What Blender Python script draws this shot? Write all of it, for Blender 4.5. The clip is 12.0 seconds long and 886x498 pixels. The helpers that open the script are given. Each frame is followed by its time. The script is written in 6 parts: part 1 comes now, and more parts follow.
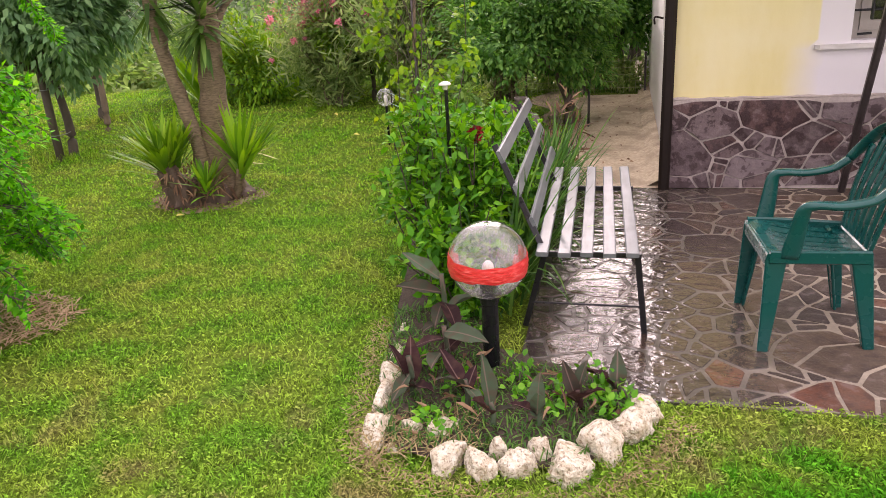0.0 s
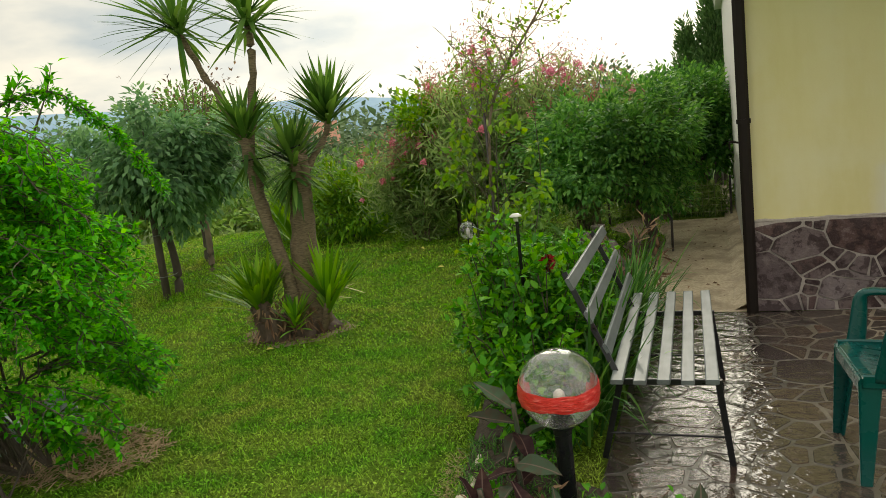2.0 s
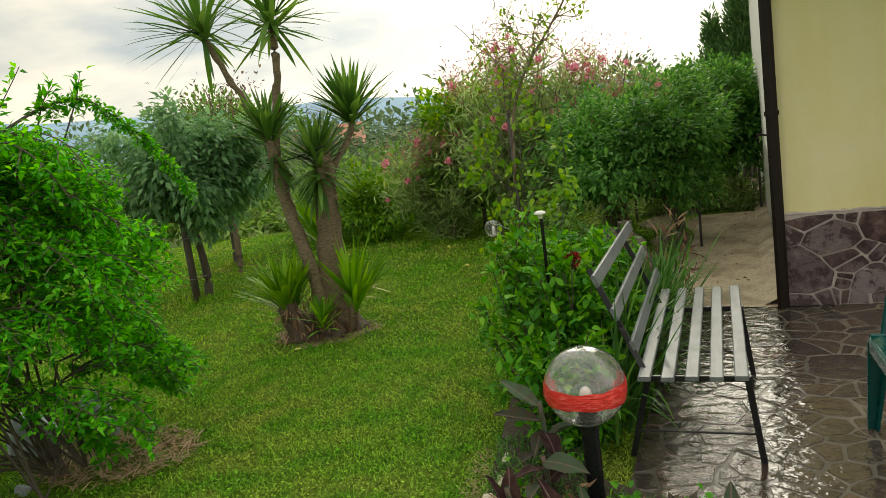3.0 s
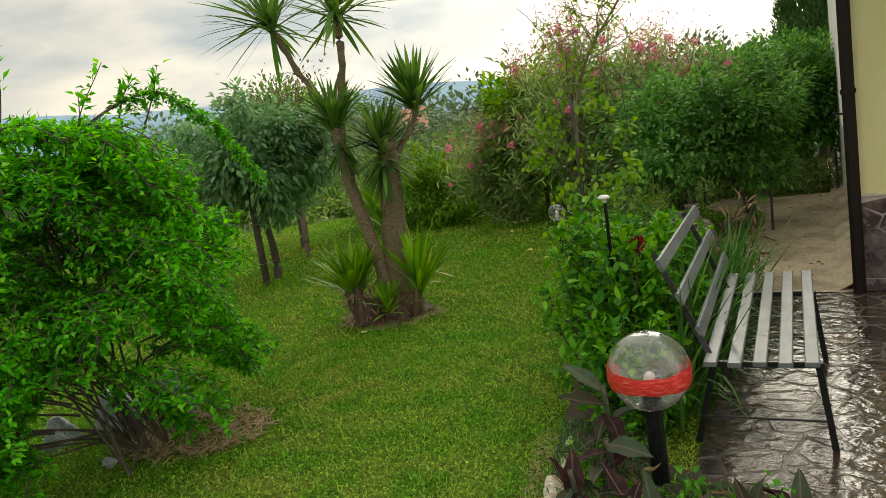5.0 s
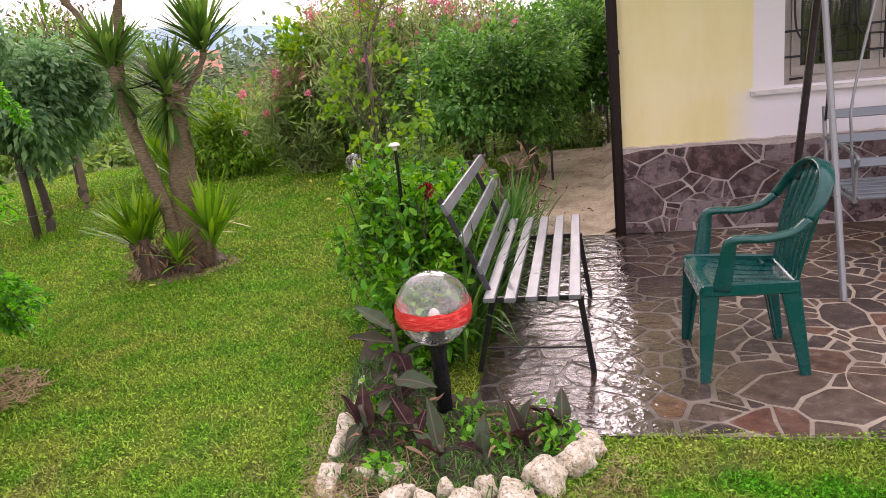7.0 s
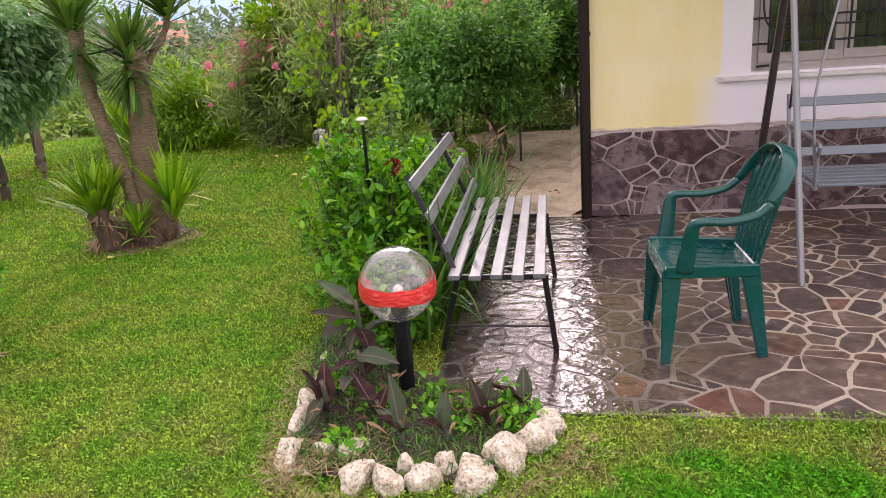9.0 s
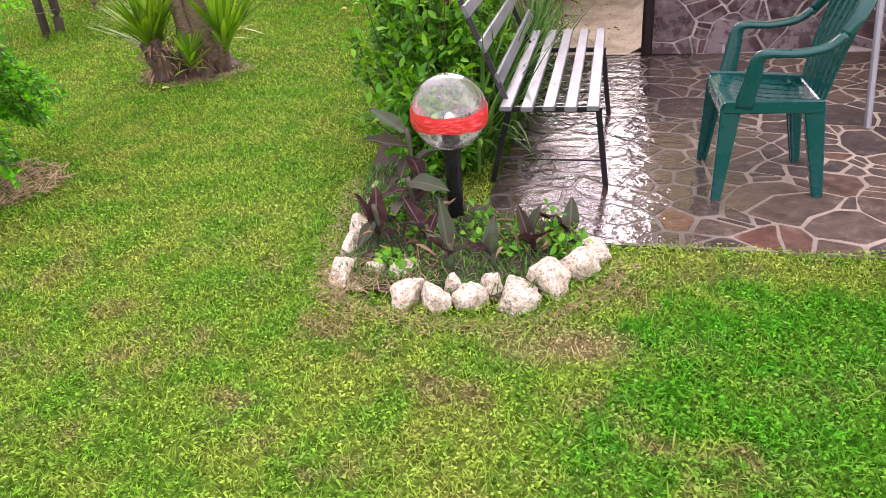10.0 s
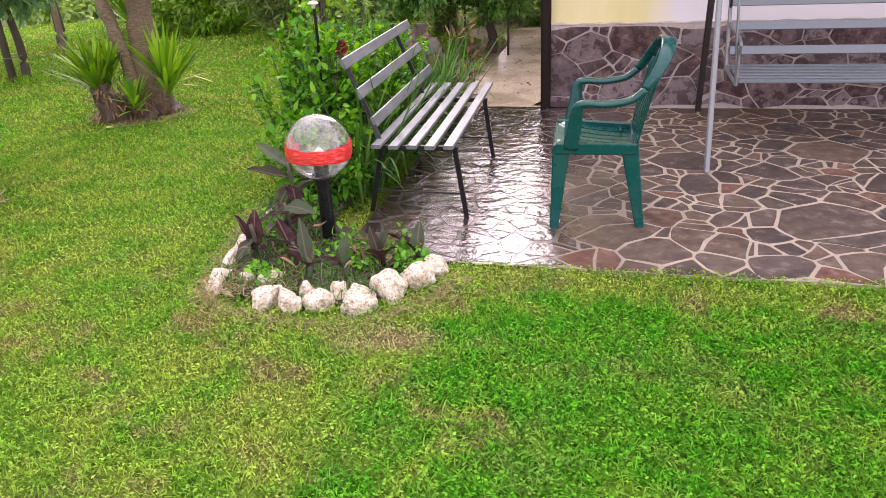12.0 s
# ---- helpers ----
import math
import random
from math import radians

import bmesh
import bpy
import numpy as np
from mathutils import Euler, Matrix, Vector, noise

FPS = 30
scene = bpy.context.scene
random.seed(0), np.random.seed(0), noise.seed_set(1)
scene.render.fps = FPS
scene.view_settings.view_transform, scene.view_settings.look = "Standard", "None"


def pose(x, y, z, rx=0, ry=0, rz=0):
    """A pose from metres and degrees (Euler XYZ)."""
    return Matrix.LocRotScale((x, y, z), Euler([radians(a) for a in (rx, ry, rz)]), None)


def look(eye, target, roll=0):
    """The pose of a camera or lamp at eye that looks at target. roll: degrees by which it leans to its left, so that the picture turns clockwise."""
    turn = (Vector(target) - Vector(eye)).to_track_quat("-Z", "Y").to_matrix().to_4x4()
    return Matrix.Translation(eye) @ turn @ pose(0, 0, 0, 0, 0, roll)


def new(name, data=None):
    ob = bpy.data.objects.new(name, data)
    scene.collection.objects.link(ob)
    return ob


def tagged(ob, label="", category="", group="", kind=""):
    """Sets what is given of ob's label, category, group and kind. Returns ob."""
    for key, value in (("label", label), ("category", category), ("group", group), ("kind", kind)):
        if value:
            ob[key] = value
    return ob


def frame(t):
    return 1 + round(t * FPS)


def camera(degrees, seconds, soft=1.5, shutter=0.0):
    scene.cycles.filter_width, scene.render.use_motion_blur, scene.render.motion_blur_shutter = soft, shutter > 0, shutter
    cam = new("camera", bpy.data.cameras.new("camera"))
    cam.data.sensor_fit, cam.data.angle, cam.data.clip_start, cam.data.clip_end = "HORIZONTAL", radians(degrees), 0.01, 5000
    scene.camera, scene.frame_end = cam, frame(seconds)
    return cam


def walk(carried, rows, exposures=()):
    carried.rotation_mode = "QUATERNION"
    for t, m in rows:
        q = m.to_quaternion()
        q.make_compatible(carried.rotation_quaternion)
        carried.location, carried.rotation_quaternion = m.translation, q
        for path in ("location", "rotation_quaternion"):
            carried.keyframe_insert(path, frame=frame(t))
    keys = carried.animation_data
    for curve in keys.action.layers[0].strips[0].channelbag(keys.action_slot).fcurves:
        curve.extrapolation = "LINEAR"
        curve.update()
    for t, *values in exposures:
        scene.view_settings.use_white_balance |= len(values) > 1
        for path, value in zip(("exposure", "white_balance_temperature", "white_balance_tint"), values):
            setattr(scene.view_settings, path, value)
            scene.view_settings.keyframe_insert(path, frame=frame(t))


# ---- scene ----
cam = camera(62.2, 12.0, soft=0.5)
PATH = [
    (0, (0.259, 0.307, 1.52), (0.134, 2.176, 0.819), -3.8),
    (0.5, (0.276, 0.299, 1.522), (0.074, 2.231, 1.047), -5.1),
    (1, (0.302, 0.27, 1.534), (0.03, 2.224, 1.211), -5.9),
    (1.5, (0.337, 0.267, 1.525), (0.024, 2.214, 1.193), -6.2),
    (2, (0.365, 0.267, 1.52), (0.009, 2.206, 1.182), -6.9),
    (2.5, (0.377, 0.264, 1.523), (-0.008, 2.198, 1.187), -7.4),
    (3, (0.378, 0.268, 1.519), (-0.05, 2.193, 1.187), -8.1),
    (3.5, (0.383, 0.258, 1.515), (-0.076, 2.176, 1.18), -8.3),
    (5.5, (0.392, 0.211, 1.532), (-0.232, 2.079, 1.185), -9.6),
    (6, (0.435, 0.186, 1.52), (-0.176, 2.066, 1.218), -10.1),
    (6.5, (0.455, 0.165, 1.503), (0.18, 2.095, 1.059), -8.1),
    (7, (0.448, 0.173, 1.503), (0.357, 2.096, 0.959), -6.5),
    (7.2, (0.445, 0.171, 1.492), (0.386, 2.092, 0.938), -5.9),
    (9, (0.452, 0.189, 1.479), (0.446, 2.097, 0.877), -4.5),
    (9.5, (0.45, 0.19, 1.424), (0.406, 2.059, 0.713), -4.0),
    (10, (0.439, 0.129, 1.415), (0.279, 1.873, 0.45), -4.9),
    (10.5, (0.637, -0.009, 1.41), (0.451, 1.756, 0.489), -5.0),
    (11, (0.749, -0.127, 1.43), (0.555, 1.661, 0.554), -4.2),
    (11.5, (0.815, -0.22, 1.449), (0.687, 1.577, 0.581), -3.2),
    (12, (1.02, -0.331, 1.461), (0.9, 1.48, 0.619), -3.2),
]
walk(cam, [(t, look(eye, target, roll)) for t, eye, target, roll in PATH], exposures=[(0, 1.62, 6850, 34), (0.3, 1.55, 6850, 33), (0.6, 1.12, 6850, 26), (1.0, 0.05, 7000, 12), (1.5, 0.27, 7200, 6), (2.2, 0.7, 7200, 3), (3.5, 0.67, 7200, 3), (5.5, 0.47, 7150, 6), (6.0, 0.15, 7000, 12), (6.5, 0.98, 6700, 19), (7.0, 1.38, 6650, 34), (9.0, 1.45, 6650, 34), (9.6, 1.8, 6500, 37), (10.0, 1.82, 6450, 38), (12.0, 1.76, 6450, 36)])

# ---- light ----
# the sun stands behind thin cloud ahead, over the end of the path
SUN_AZ, SUN_EL = 2.0, 24.0
world = bpy.data.worlds.new("overcast_sky")
scene.world = world
world.use_nodes = True


def world_nodes():
    nt = world.node_tree
    nt.nodes.clear()
    out = nt.nodes.new("ShaderNodeOutputWorld")
    bg = nt.nodes.new("ShaderNodeBackground")
    sky = nt.nodes.new("ShaderNodeTexSky")
    sky.sky_type, sky.sun_disc = "NISHITA", False
    sky.sun_elevation, sky.sun_rotation = radians(SUN_EL), radians(SUN_AZ)
    sky.dust_density, sky.air_density = 3.0, 1.2
    co = nt.nodes.new("ShaderNodeTexCoord")
    mp = nt.nodes.new("ShaderNodeMapping")
    mp.inputs["Scale"].default_value = (1.6, 1.6, 4.5)
    nz = nt.nodes.new("ShaderNodeTexNoise")
    nz.inputs["Scale"].default_value, nz.inputs["Detail"].default_value = 2.2, 6.0
    ramp = nt.nodes.new("ShaderNodeValToRGB")
    ramp.color_ramp.elements[0].position, ramp.color_ramp.elements[1].position = 0.38, 0.66
    ramp.color_ramp.elements[0].color = (5.6, 6.3, 7.2, 1)
    ramp.color_ramp.elements[1].color = (13.2, 12.1, 10.8, 1)
    mix = nt.nodes.new("ShaderNodeMixRGB")
    mix.inputs[0].default_value = 0.94
    bg.inputs["Strength"].default_value = 0.15
    nt.links.new(co.outputs["Generated"], mp.inputs["Vector"])
    nt.links.new(mp.outputs["Vector"], nz.inputs["Vector"])
    nt.links.new(nz.outputs["Fac"], ramp.inputs["Fac"])
    nt.links.new(sky.outputs["Color"], mix.inputs[1])
    nt.links.new(ramp.outputs["Color"], mix.inputs[2])
    sep = nt.nodes.new("ShaderNodeSeparateXYZ")
    # cloud cover: pale towards the horizon, brightest overhead
    high = nt.nodes.new("ShaderNodeFloatCurve")
    for p, (x, y) in zip(high.mapping.curves[0].points, ((0.0, 0.62), (1.0, 0.76))):
        p.location = (x, y)
    for x, y in ((0.2, 0.6), (0.4, 0.52), (0.62, 0.6), (0.82, 0.72)):
        high.mapping.curves[0].points.new(x, y)
    high.mapping.update()
    heavy = nt.nodes.new("ShaderNodeVectorMath")
    heavy.operation = "SCALE"
    nt.links.new(co.outputs["Generated"], sep.inputs[0])
    nt.links.new(sep.outputs["Z"], high.inputs["Value"])
    # a heavier bank of cloud over the west
    west = nt.nodes.new("ShaderNodeMapRange")
    west.inputs["From Min"].default_value, west.inputs["From Max"].default_value = -0.65, -0.02
    west.inputs["To Min"].default_value, west.inputs["To Max"].default_value = 0.62, 1.0
    both = nt.nodes.new("ShaderNodeMath")
    both.operation = "MULTIPLY"
    nt.links.new(sep.outputs["X"], west.inputs["Value"])
    nt.links.new(high.outputs["Value"], both.inputs[0])
    nt.links.new(west.outputs["Result"], both.inputs[1])
    nt.links.new(mix.outputs["Color"], heavy.inputs[0])
    nt.links.new(both.outputs["Value"], heavy.inputs["Scale"])
    nt.links.new(heavy.outputs["Vector"], bg.inputs["Color"])
    nt.links.new(bg.outputs["Background"], out.inputs["Surface"])


world_nodes()
sun = new("sun", bpy.data.lights.new("sun", "SUN"))
sun.data.energy, sun.data.angle, sun.data.color = 0.95, radians(38), (1.0, 0.95, 0.88)
sun.matrix_world = look((10 * math.sin(radians(SUN_AZ)) * math.cos(radians(SUN_EL)), 10 * math.cos(radians(SUN_AZ)) * math.cos(radians(SUN_EL)), 10 * math.sin(radians(SUN_EL))), (0, 0, 0))


# ---- materials ----
class Mat:
    """A node material built step by step."""

    def __init__(self, name, rough=0.6, metal=0.0, spec=0.5, placed=False):
        self.m = bpy.data.materials.new(name)
        self.m.use_nodes = True
        self.nt = self.m.node_tree
        self.b = self.nt.nodes["Principled BSDF"]
        self.b.inputs["Roughness"].default_value = rough
        self.b.inputs["Metallic"].default_value = metal
        self.b.inputs["Specular IOR Level"].default_value = spec
        self.co = self.nt.nodes.new("ShaderNodeTexCoord").outputs["Object"]
        if placed:  # by place in the garden, in the house's axes
            mp = self.nt.nodes.new("ShaderNodeMapping")
            mp.vector_type = "TEXTURE"
            mp.inputs["Location"].default_value, mp.inputs["Rotation"].default_value = (1.545, 5.42, 0), (0, 0, radians(-10.5))
            self.nt.links.new(self.nt.nodes.new("ShaderNodeNewGeometry").outputs["Position"], mp.inputs["Vector"])
            self.co = mp.outputs["Vector"]

    def node(self, kind, **inputs):
        n = self.nt.nodes.new(kind)
        for k, v in inputs.items():
            n.inputs[k.replace("_", " ")].default_value = v
        return n

    def link(self, a, b):
        self.nt.links.new(a, b)
        return b

    def noise(self, scale, detail=4.0, rough=0.55, stretch=None):
        n = self.node("ShaderNodeTexNoise", Scale=scale, Detail=detail, Roughness=rough)
        co = self.co
        if stretch:
            mp = self.node("ShaderNodeMapping", Scale=stretch)
            self.link(co, mp.inputs["Vector"])
            co = mp.outputs["Vector"]
        self.link(co, n.inputs["Vector"])
        return n.outputs["Fac"]

    def ramp(self, fac, *stops):
        r = self.nt.nodes.new("ShaderNodeValToRGB")
        e = r.color_ramp.elements
        while len(e) < len(stops):
            e.new(0.5)
        for el, (p, c) in zip(e, stops):
            el.position = p
            el.color = (*c, 1) if isinstance(c, tuple) else (c, c, c, 1)
        self.link(fac, r.inputs["Fac"])
        return r.outputs["Color"]

    def mix(self, fac, a, b, how="MIX"):
        n = self.nt.nodes.new("ShaderNodeMixRGB")
        n.blend_type = how
        for sock, v in ((n.inputs[0], fac), (n.inputs[1], a), (n.inputs[2], b)):
            if isinstance(v, (int, float)):
                sock.default_value = v if sock == n.inputs[0] else (v, v, v, 1)
            elif isinstance(v, tuple):
                sock.default_value = (*v, 1)
            else:
                self.link(v, sock)
        return n.outputs["Color"]

    def math(self, op, a, b=0.0):
        n = self.nt.nodes.new("ShaderNodeMath")
        n.operation = op
        for sock, v in zip(n.inputs, (a, b)):
            if isinstance(v, (int, float)):
                sock.default_value = v
            else:
                self.link(v, sock)
        return n.outputs[0]

    def hsv(self, col, hue=0.5, sat=1.0, val=1.0):
        n = self.nt.nodes.new("ShaderNodeHueSaturation")
        for key, v in (("Hue", hue), ("Saturation", sat), ("Value", val)):
            if isinstance(v, (int, float)):
                n.inputs[key].default_value = v
            else:
                self.link(v, n.inputs[key])
        self.link(col, n.inputs["Color"])
        return n.outputs["Color"]

    def island(self):
        return self.nt.nodes.new("ShaderNodeNewGeometry").outputs["Random Per Island"]

    def each(self):
        return self.nt.nodes.new("ShaderNodeObjectInfo").outputs["Random"]

    def axis(self, i):
        s = self.nt.nodes.new("ShaderNodeSeparateXYZ")
        self.link(self.co, s.inputs[0])
        return s.outputs[i]

    def span(self, v, a, b, lo=0.0, hi=1.0):
        n = self.nt.nodes.new("ShaderNodeMapRange")
        self.link(v, n.inputs["Value"])
        for k, x in zip(("From Min", "From Max", "To Min", "To Max"), (a, b, lo, hi)):
            n.inputs[k].default_value = x
        return n.outputs["Result"]

    def color(self, c):
        if isinstance(c, tuple):
            self.b.inputs["Base Color"].default_value = (*c, 1)
        else:
            self.link(c, self.b.inputs["Base Color"])
        return self

    def rough(self, v):
        self.link(v, self.b.inputs["Roughness"])
        return self

    def bump(self, h, strength=0.3, dist=0.01, socket="Normal"):
        n = self.node("ShaderNodeBump", Strength=strength, Distance=dist)
        self.link(h, n.inputs["Height"])
        self.link(n.outputs["Normal"], self.b.inputs[socket])
        return self

    def coat(self, w, r):
        for sock, v in ((self.b.inputs["Coat Weight"], w), (self.b.inputs["Coat Roughness"], r)):
            if isinstance(v, (int, float)):
                sock.default_value = v
            else:
                self.link(v, sock)
        return self

    def leafy(self, col, thru=0.3, thru_gain=1.6, hue=0.485):
        """Adds light that passes into the blade."""
        out = self.nt.nodes["Material Output"]
        tr = self.nt.nodes.new("ShaderNodeBsdfTranslucent")
        self.link(self.hsv(col, hue, 1.1, thru_gain), tr.inputs["Color"])
        mx = self.nt.nodes.new("ShaderNodeMixShader")
        mx.inputs[0].default_value = thru
        self.link(self.b.outputs[0], mx.inputs[1])
        self.link(tr.outputs[0], mx.inputs[2])
        self.link(mx.outputs[0], out.inputs["Surface"])
        return self


def leaf_mat(name, dark, mid, light, rough=0.38, thru=0.3, patch=2.5):
    m = Mat(name, rough, spec=0.2)
    r = m.ramp(m.island(), (0.0, dark), (0.5, mid), (1.0, light))
    r = m.mix(m.math("MULTIPLY", m.noise(patch, 3), 0.35), r, mid)
    r = m.hsv(r, 0.5, 1.0, m.span(m.noise(1.1, 2), 0.3, 0.7, 0.7, 1.3))
    m.color(r).leafy(r, thru)
    return m.m


def plain(name, col, rough=0.5, metal=0.0, var=0.25, scale=30, bump=0.15, spec=0.5):
    m = Mat(name, rough, metal, spec)
    lo, hi = tuple(c * (1 - var) for c in col), tuple(min(1, c * (1 + var)) for c in col)
    n = m.noise(scale, 5)
    big = m.noise(scale / 9, 3)
    m.color(m.mix(m.math("MULTIPLY", big, 0.6), m.ramp(n, (0.3, lo), (0.7, hi)), col))
    m.rough(m.span(n, 0.2, 0.8, max(0.03, rough - 0.1), min(1, rough + 0.12)))
    m.bump(n, bump, 0.004)
    return m.m


M = {}
M["citrus"] = leaf_mat("citrus_leaf", (0.028, 0.11, 0.025), (0.085, 0.24, 0.045), (0.22, 0.43, 0.095), 0.42, 0.44)
M["persimmon"] = leaf_mat("persimmon_leaf", (0.07, 0.16, 0.075), (0.14, 0.28, 0.12), (0.24, 0.4, 0.17), 0.4, 0.42)
M["oleander"] = leaf_mat("oleander_leaf", (0.1, 0.19, 0.06), (0.24, 0.35, 0.12), (0.45, 0.54, 0.23), 0.45, 0.45)
M["thorn"] = leaf_mat("thorn_shrub_leaf", (0.014, 0.12, 0.005), (0.07, 0.42, 0.016), (0.24, 0.66, 0.04), 0.45, 0.5, 4)
M["bedleaf"] = leaf_mat("bed_plant_leaf", (0.014, 0.095, 0.005), (0.062, 0.27, 0.01), (0.21, 0.48, 0.025), 0.5, 0.3, 4)
M["lime"] = leaf_mat("lime_green_leaf", (0.05, 0.16, 0.012), (0.13, 0.29, 0.02), (0.28, 0.44, 0.04), 0.5, 0.4, 4)
M["mint"] = leaf_mat("mint_leaf", (0.04, 0.19, 0.012), (0.1, 0.36, 0.025), (0.24, 0.54, 0.05), 0.35, 0.35, 6)
M["strap"] = leaf_mat("strap_leaf", (0.03, 0.1, 0.02), (0.06, 0.18, 0.03), (0.16, 0.3, 0.06), 0.35, 0.3, 6)
M["yucca"] = leaf_mat("yucca_leaf", (0.035, 0.1, 0.02), (0.085, 0.19, 0.035), (0.2, 0.33, 0.07), 0.55, 0.32, 4)
M["yucca_young"] = leaf_mat("young_yucca_leaf", (0.05, 0.16, 0.012), (0.13, 0.31, 0.02), (0.28, 0.46, 0.045), 0.5, 0.34, 4)
M["conifer"] = leaf_mat("conifer_spray", (0.05, 0.12, 0.035), (0.1, 0.2, 0.06), (0.18, 0.3, 0.1), 0.55, 0.25)
M["hedge"] = leaf_mat("hedge_leaf", (0.07, 0.165, 0.042), (0.135, 0.27, 0.062), (0.25, 0.4, 0.1), 0.45, 0.42, 0.8)
M["field"] = leaf_mat("field_green", (0.1, 0.2, 0.04), (0.2, 0.33, 0.07), (0.36, 0.46, 0.14), 0.5, 0.3, 0.6)
M["farwood"] = leaf_mat("far_wood_leaf", (0.08, 0.14, 0.07), (0.13, 0.2, 0.1), (0.2, 0.28, 0.14), 0.6, 0.2, 0.15)
M["pink"] = leaf_mat("pink_petal", (0.58, 0.12, 0.2), (0.74, 0.25, 0.34), (0.85, 0.46, 0.52), 0.5, 0.35, 8)
M["faded"] = leaf_mat("faded_red_flower", (0.2, 0.09, 0.06), (0.38, 0.17, 0.13), (0.55, 0.27, 0.24), 0.6, 0.3, 8)
M["red_petal"] = leaf_mat("dark_red_petal", (0.16, 0.012, 0.012), (0.3, 0.03, 0.025), (0.45, 0.06, 0.05), 0.5, 0.3, 8)
M["dry"] = leaf_mat("dry_leaf", (0.09, 0.05, 0.03), (0.2, 0.12, 0.07), (0.36, 0.24, 0.14), 0.7, 0.15, 6)
M["needle"] = leaf_mat("dry_straw", (0.14, 0.1, 0.045), (0.3, 0.23, 0.11), (0.48, 0.39, 0.2), 0.75, 0.1, 8)
M["straw_leaf"] = leaf_mat("pale_dry_blade", (0.4, 0.36, 0.16), (0.5, 0.46, 0.22), (0.58, 0.54, 0.3), 0.6, 0.2, 8)
M["yellow_leaf"] = leaf_mat("yellow_fallen_leaf", (0.55, 0.5, 0.1), (0.66, 0.6, 0.14), (0.75, 0.68, 0.25), 0.5, 0.2, 8)
M["mulch"] = leaf_mat("reddish_dry_mulch", (0.2, 0.125, 0.075), (0.44, 0.3, 0.185), (0.62, 0.45, 0.3), 0.8, 0.1, 8)


def canna_mat():
    m = Mat("canna_leaf", 0.62, spec=0.08)
    v = m.axis(1)
    veins = m.noise(16, 3, 0.6, (1.6, 0.8, 1.0))
    c = m.ramp(m.each(), (0.0, (0.03, 0.014, 0.016)), (0.3, (0.05, 0.024, 0.022)), (0.42, (0.05, 0.052, 0.036)), (0.8, (0.06, 0.095, 0.055)), (1.0, (0.1, 0.15, 0.09)))
    c = m.mix(m.span(veins, 0.48, 0.68, 0.0, 0.5), c, (0.09, 0.05, 0.036))
    rib = m.span(m.math("ABSOLUTE", v), 0.004, 0.0015, 0.0, 0.6)
    c = m.mix(rib, c, (0.2, 0.13, 0.11))
    m.color(c).bump(veins, 0.25, 0.004)
    m.leafy(c, 0.1, 1.6)
    return m.m


M["canna"] = canna_mat()


def bark(name, lo, hi, scale=18, rings=False):
    m = Mat(name, 0.75)
    n = m.noise(scale, 6, 0.6, (1, 1, 5.0) if rings else (1, 1, 0.25))
    c = m.mix(m.math("MULTIPLY", m.noise(3, 3), 0.7), m.ramp(n, (0.3, lo), (0.7, hi)), lo)
    m.color(c).bump(n, 0.8, 0.012)
    return m.m


M["bark"] = bark("grey_brown_bark", (0.05, 0.038, 0.028), (0.14, 0.11, 0.085))
M["yucca_bark"] = bark("ringed_yucca_bark", (0.08, 0.056, 0.032), (0.38, 0.28, 0.17), 26, True)
M["yucca_foot"] = bark("rough_yucca_foot", (0.05, 0.032, 0.022), (0.2, 0.135, 0.09), 24)
M["twig"] = bark("pale_twig_bark", (0.14, 0.1, 0.07), (0.3, 0.22, 0.15))


def stone_mat(name, stops, wet):
    """Split porphyry slabs; wet: how the film of rain lies over them."""
    m = Mat(name, 0.5, spec=0.26, placed=True)
    n = m.noise(22, 8, 0.65)
    big = m.noise(3.2, 4)
    c = m.ramp(m.each(), *stops)
    c = m.mix(m.span(n, 0.3, 0.75, 0.0, 0.55 if wet else 0.35), c, (0.05, 0.035, 0.033))
    blot = m.noise(13 if wet else 12, 5, 0.62)
    c = m.mix(m.span(blot, 0.5, 0.6 if wet else 0.545, 0.0, 0.5 if wet else 0.82), c, (0.03, 0.019, 0.022) if wet else (0.034, 0.016, 0.018))
    c = m.mix(m.span(blot, 0.44, 0.36, 0.0, 0.35), c, (0.3, 0.24, 0.235))
    c = m.mix(m.span(big, 0.45, 0.75, 0.0, 0.4 if wet else 0.3), c, (0.165, 0.125, 0.098) if wet else (0.25, 0.205, 0.21))
    speck = m.noise(140, 3)
    c = m.mix(m.span(speck, 0.55, 0.8, 0.0, 0.25), c, (0.3, 0.24, 0.22))
    m.color(c)
    if wet:
        edge = m.math("ADD", m.axis(0), m.math("MULTIPLY", m.math("SUBTRACT", m.noise(2.2, 4), 0.5), 0.9))
        dry = m.span(edge, 0.0, 0.8)
        m.color(m.mix(dry, m.hsv(c, 0.5, 1.1, 0.6), c))
        m.rough(m.span(dry, 0.0, 1.0, 0.07, 0.6))
        m.coat(m.span(dry, 0.0, 1.0, 0.9, 0.02), m.span(dry, 0.0, 1.0, 0.05, 0.3))
        ripple = m.mix(0.2, m.noise(8.5, 3, 0.5, (1, 1.6, 1)), m.noise(30, 3, 0.5, (1, 1.2, 1)))
        m.bump(ripple, 0.6, 0.025, "Coat Normal")
        m.bump(m.mix(m.span(dry, 0.0, 1.0, 0.75, 0.0), m.mix(0.5, n, blot), ripple), 0.6, 0.02)
    else:
        m.coat(0.14, 0.25)
        m.bump(m.mix(0.4, n, blot), 1.0, 0.03)
    return m.m


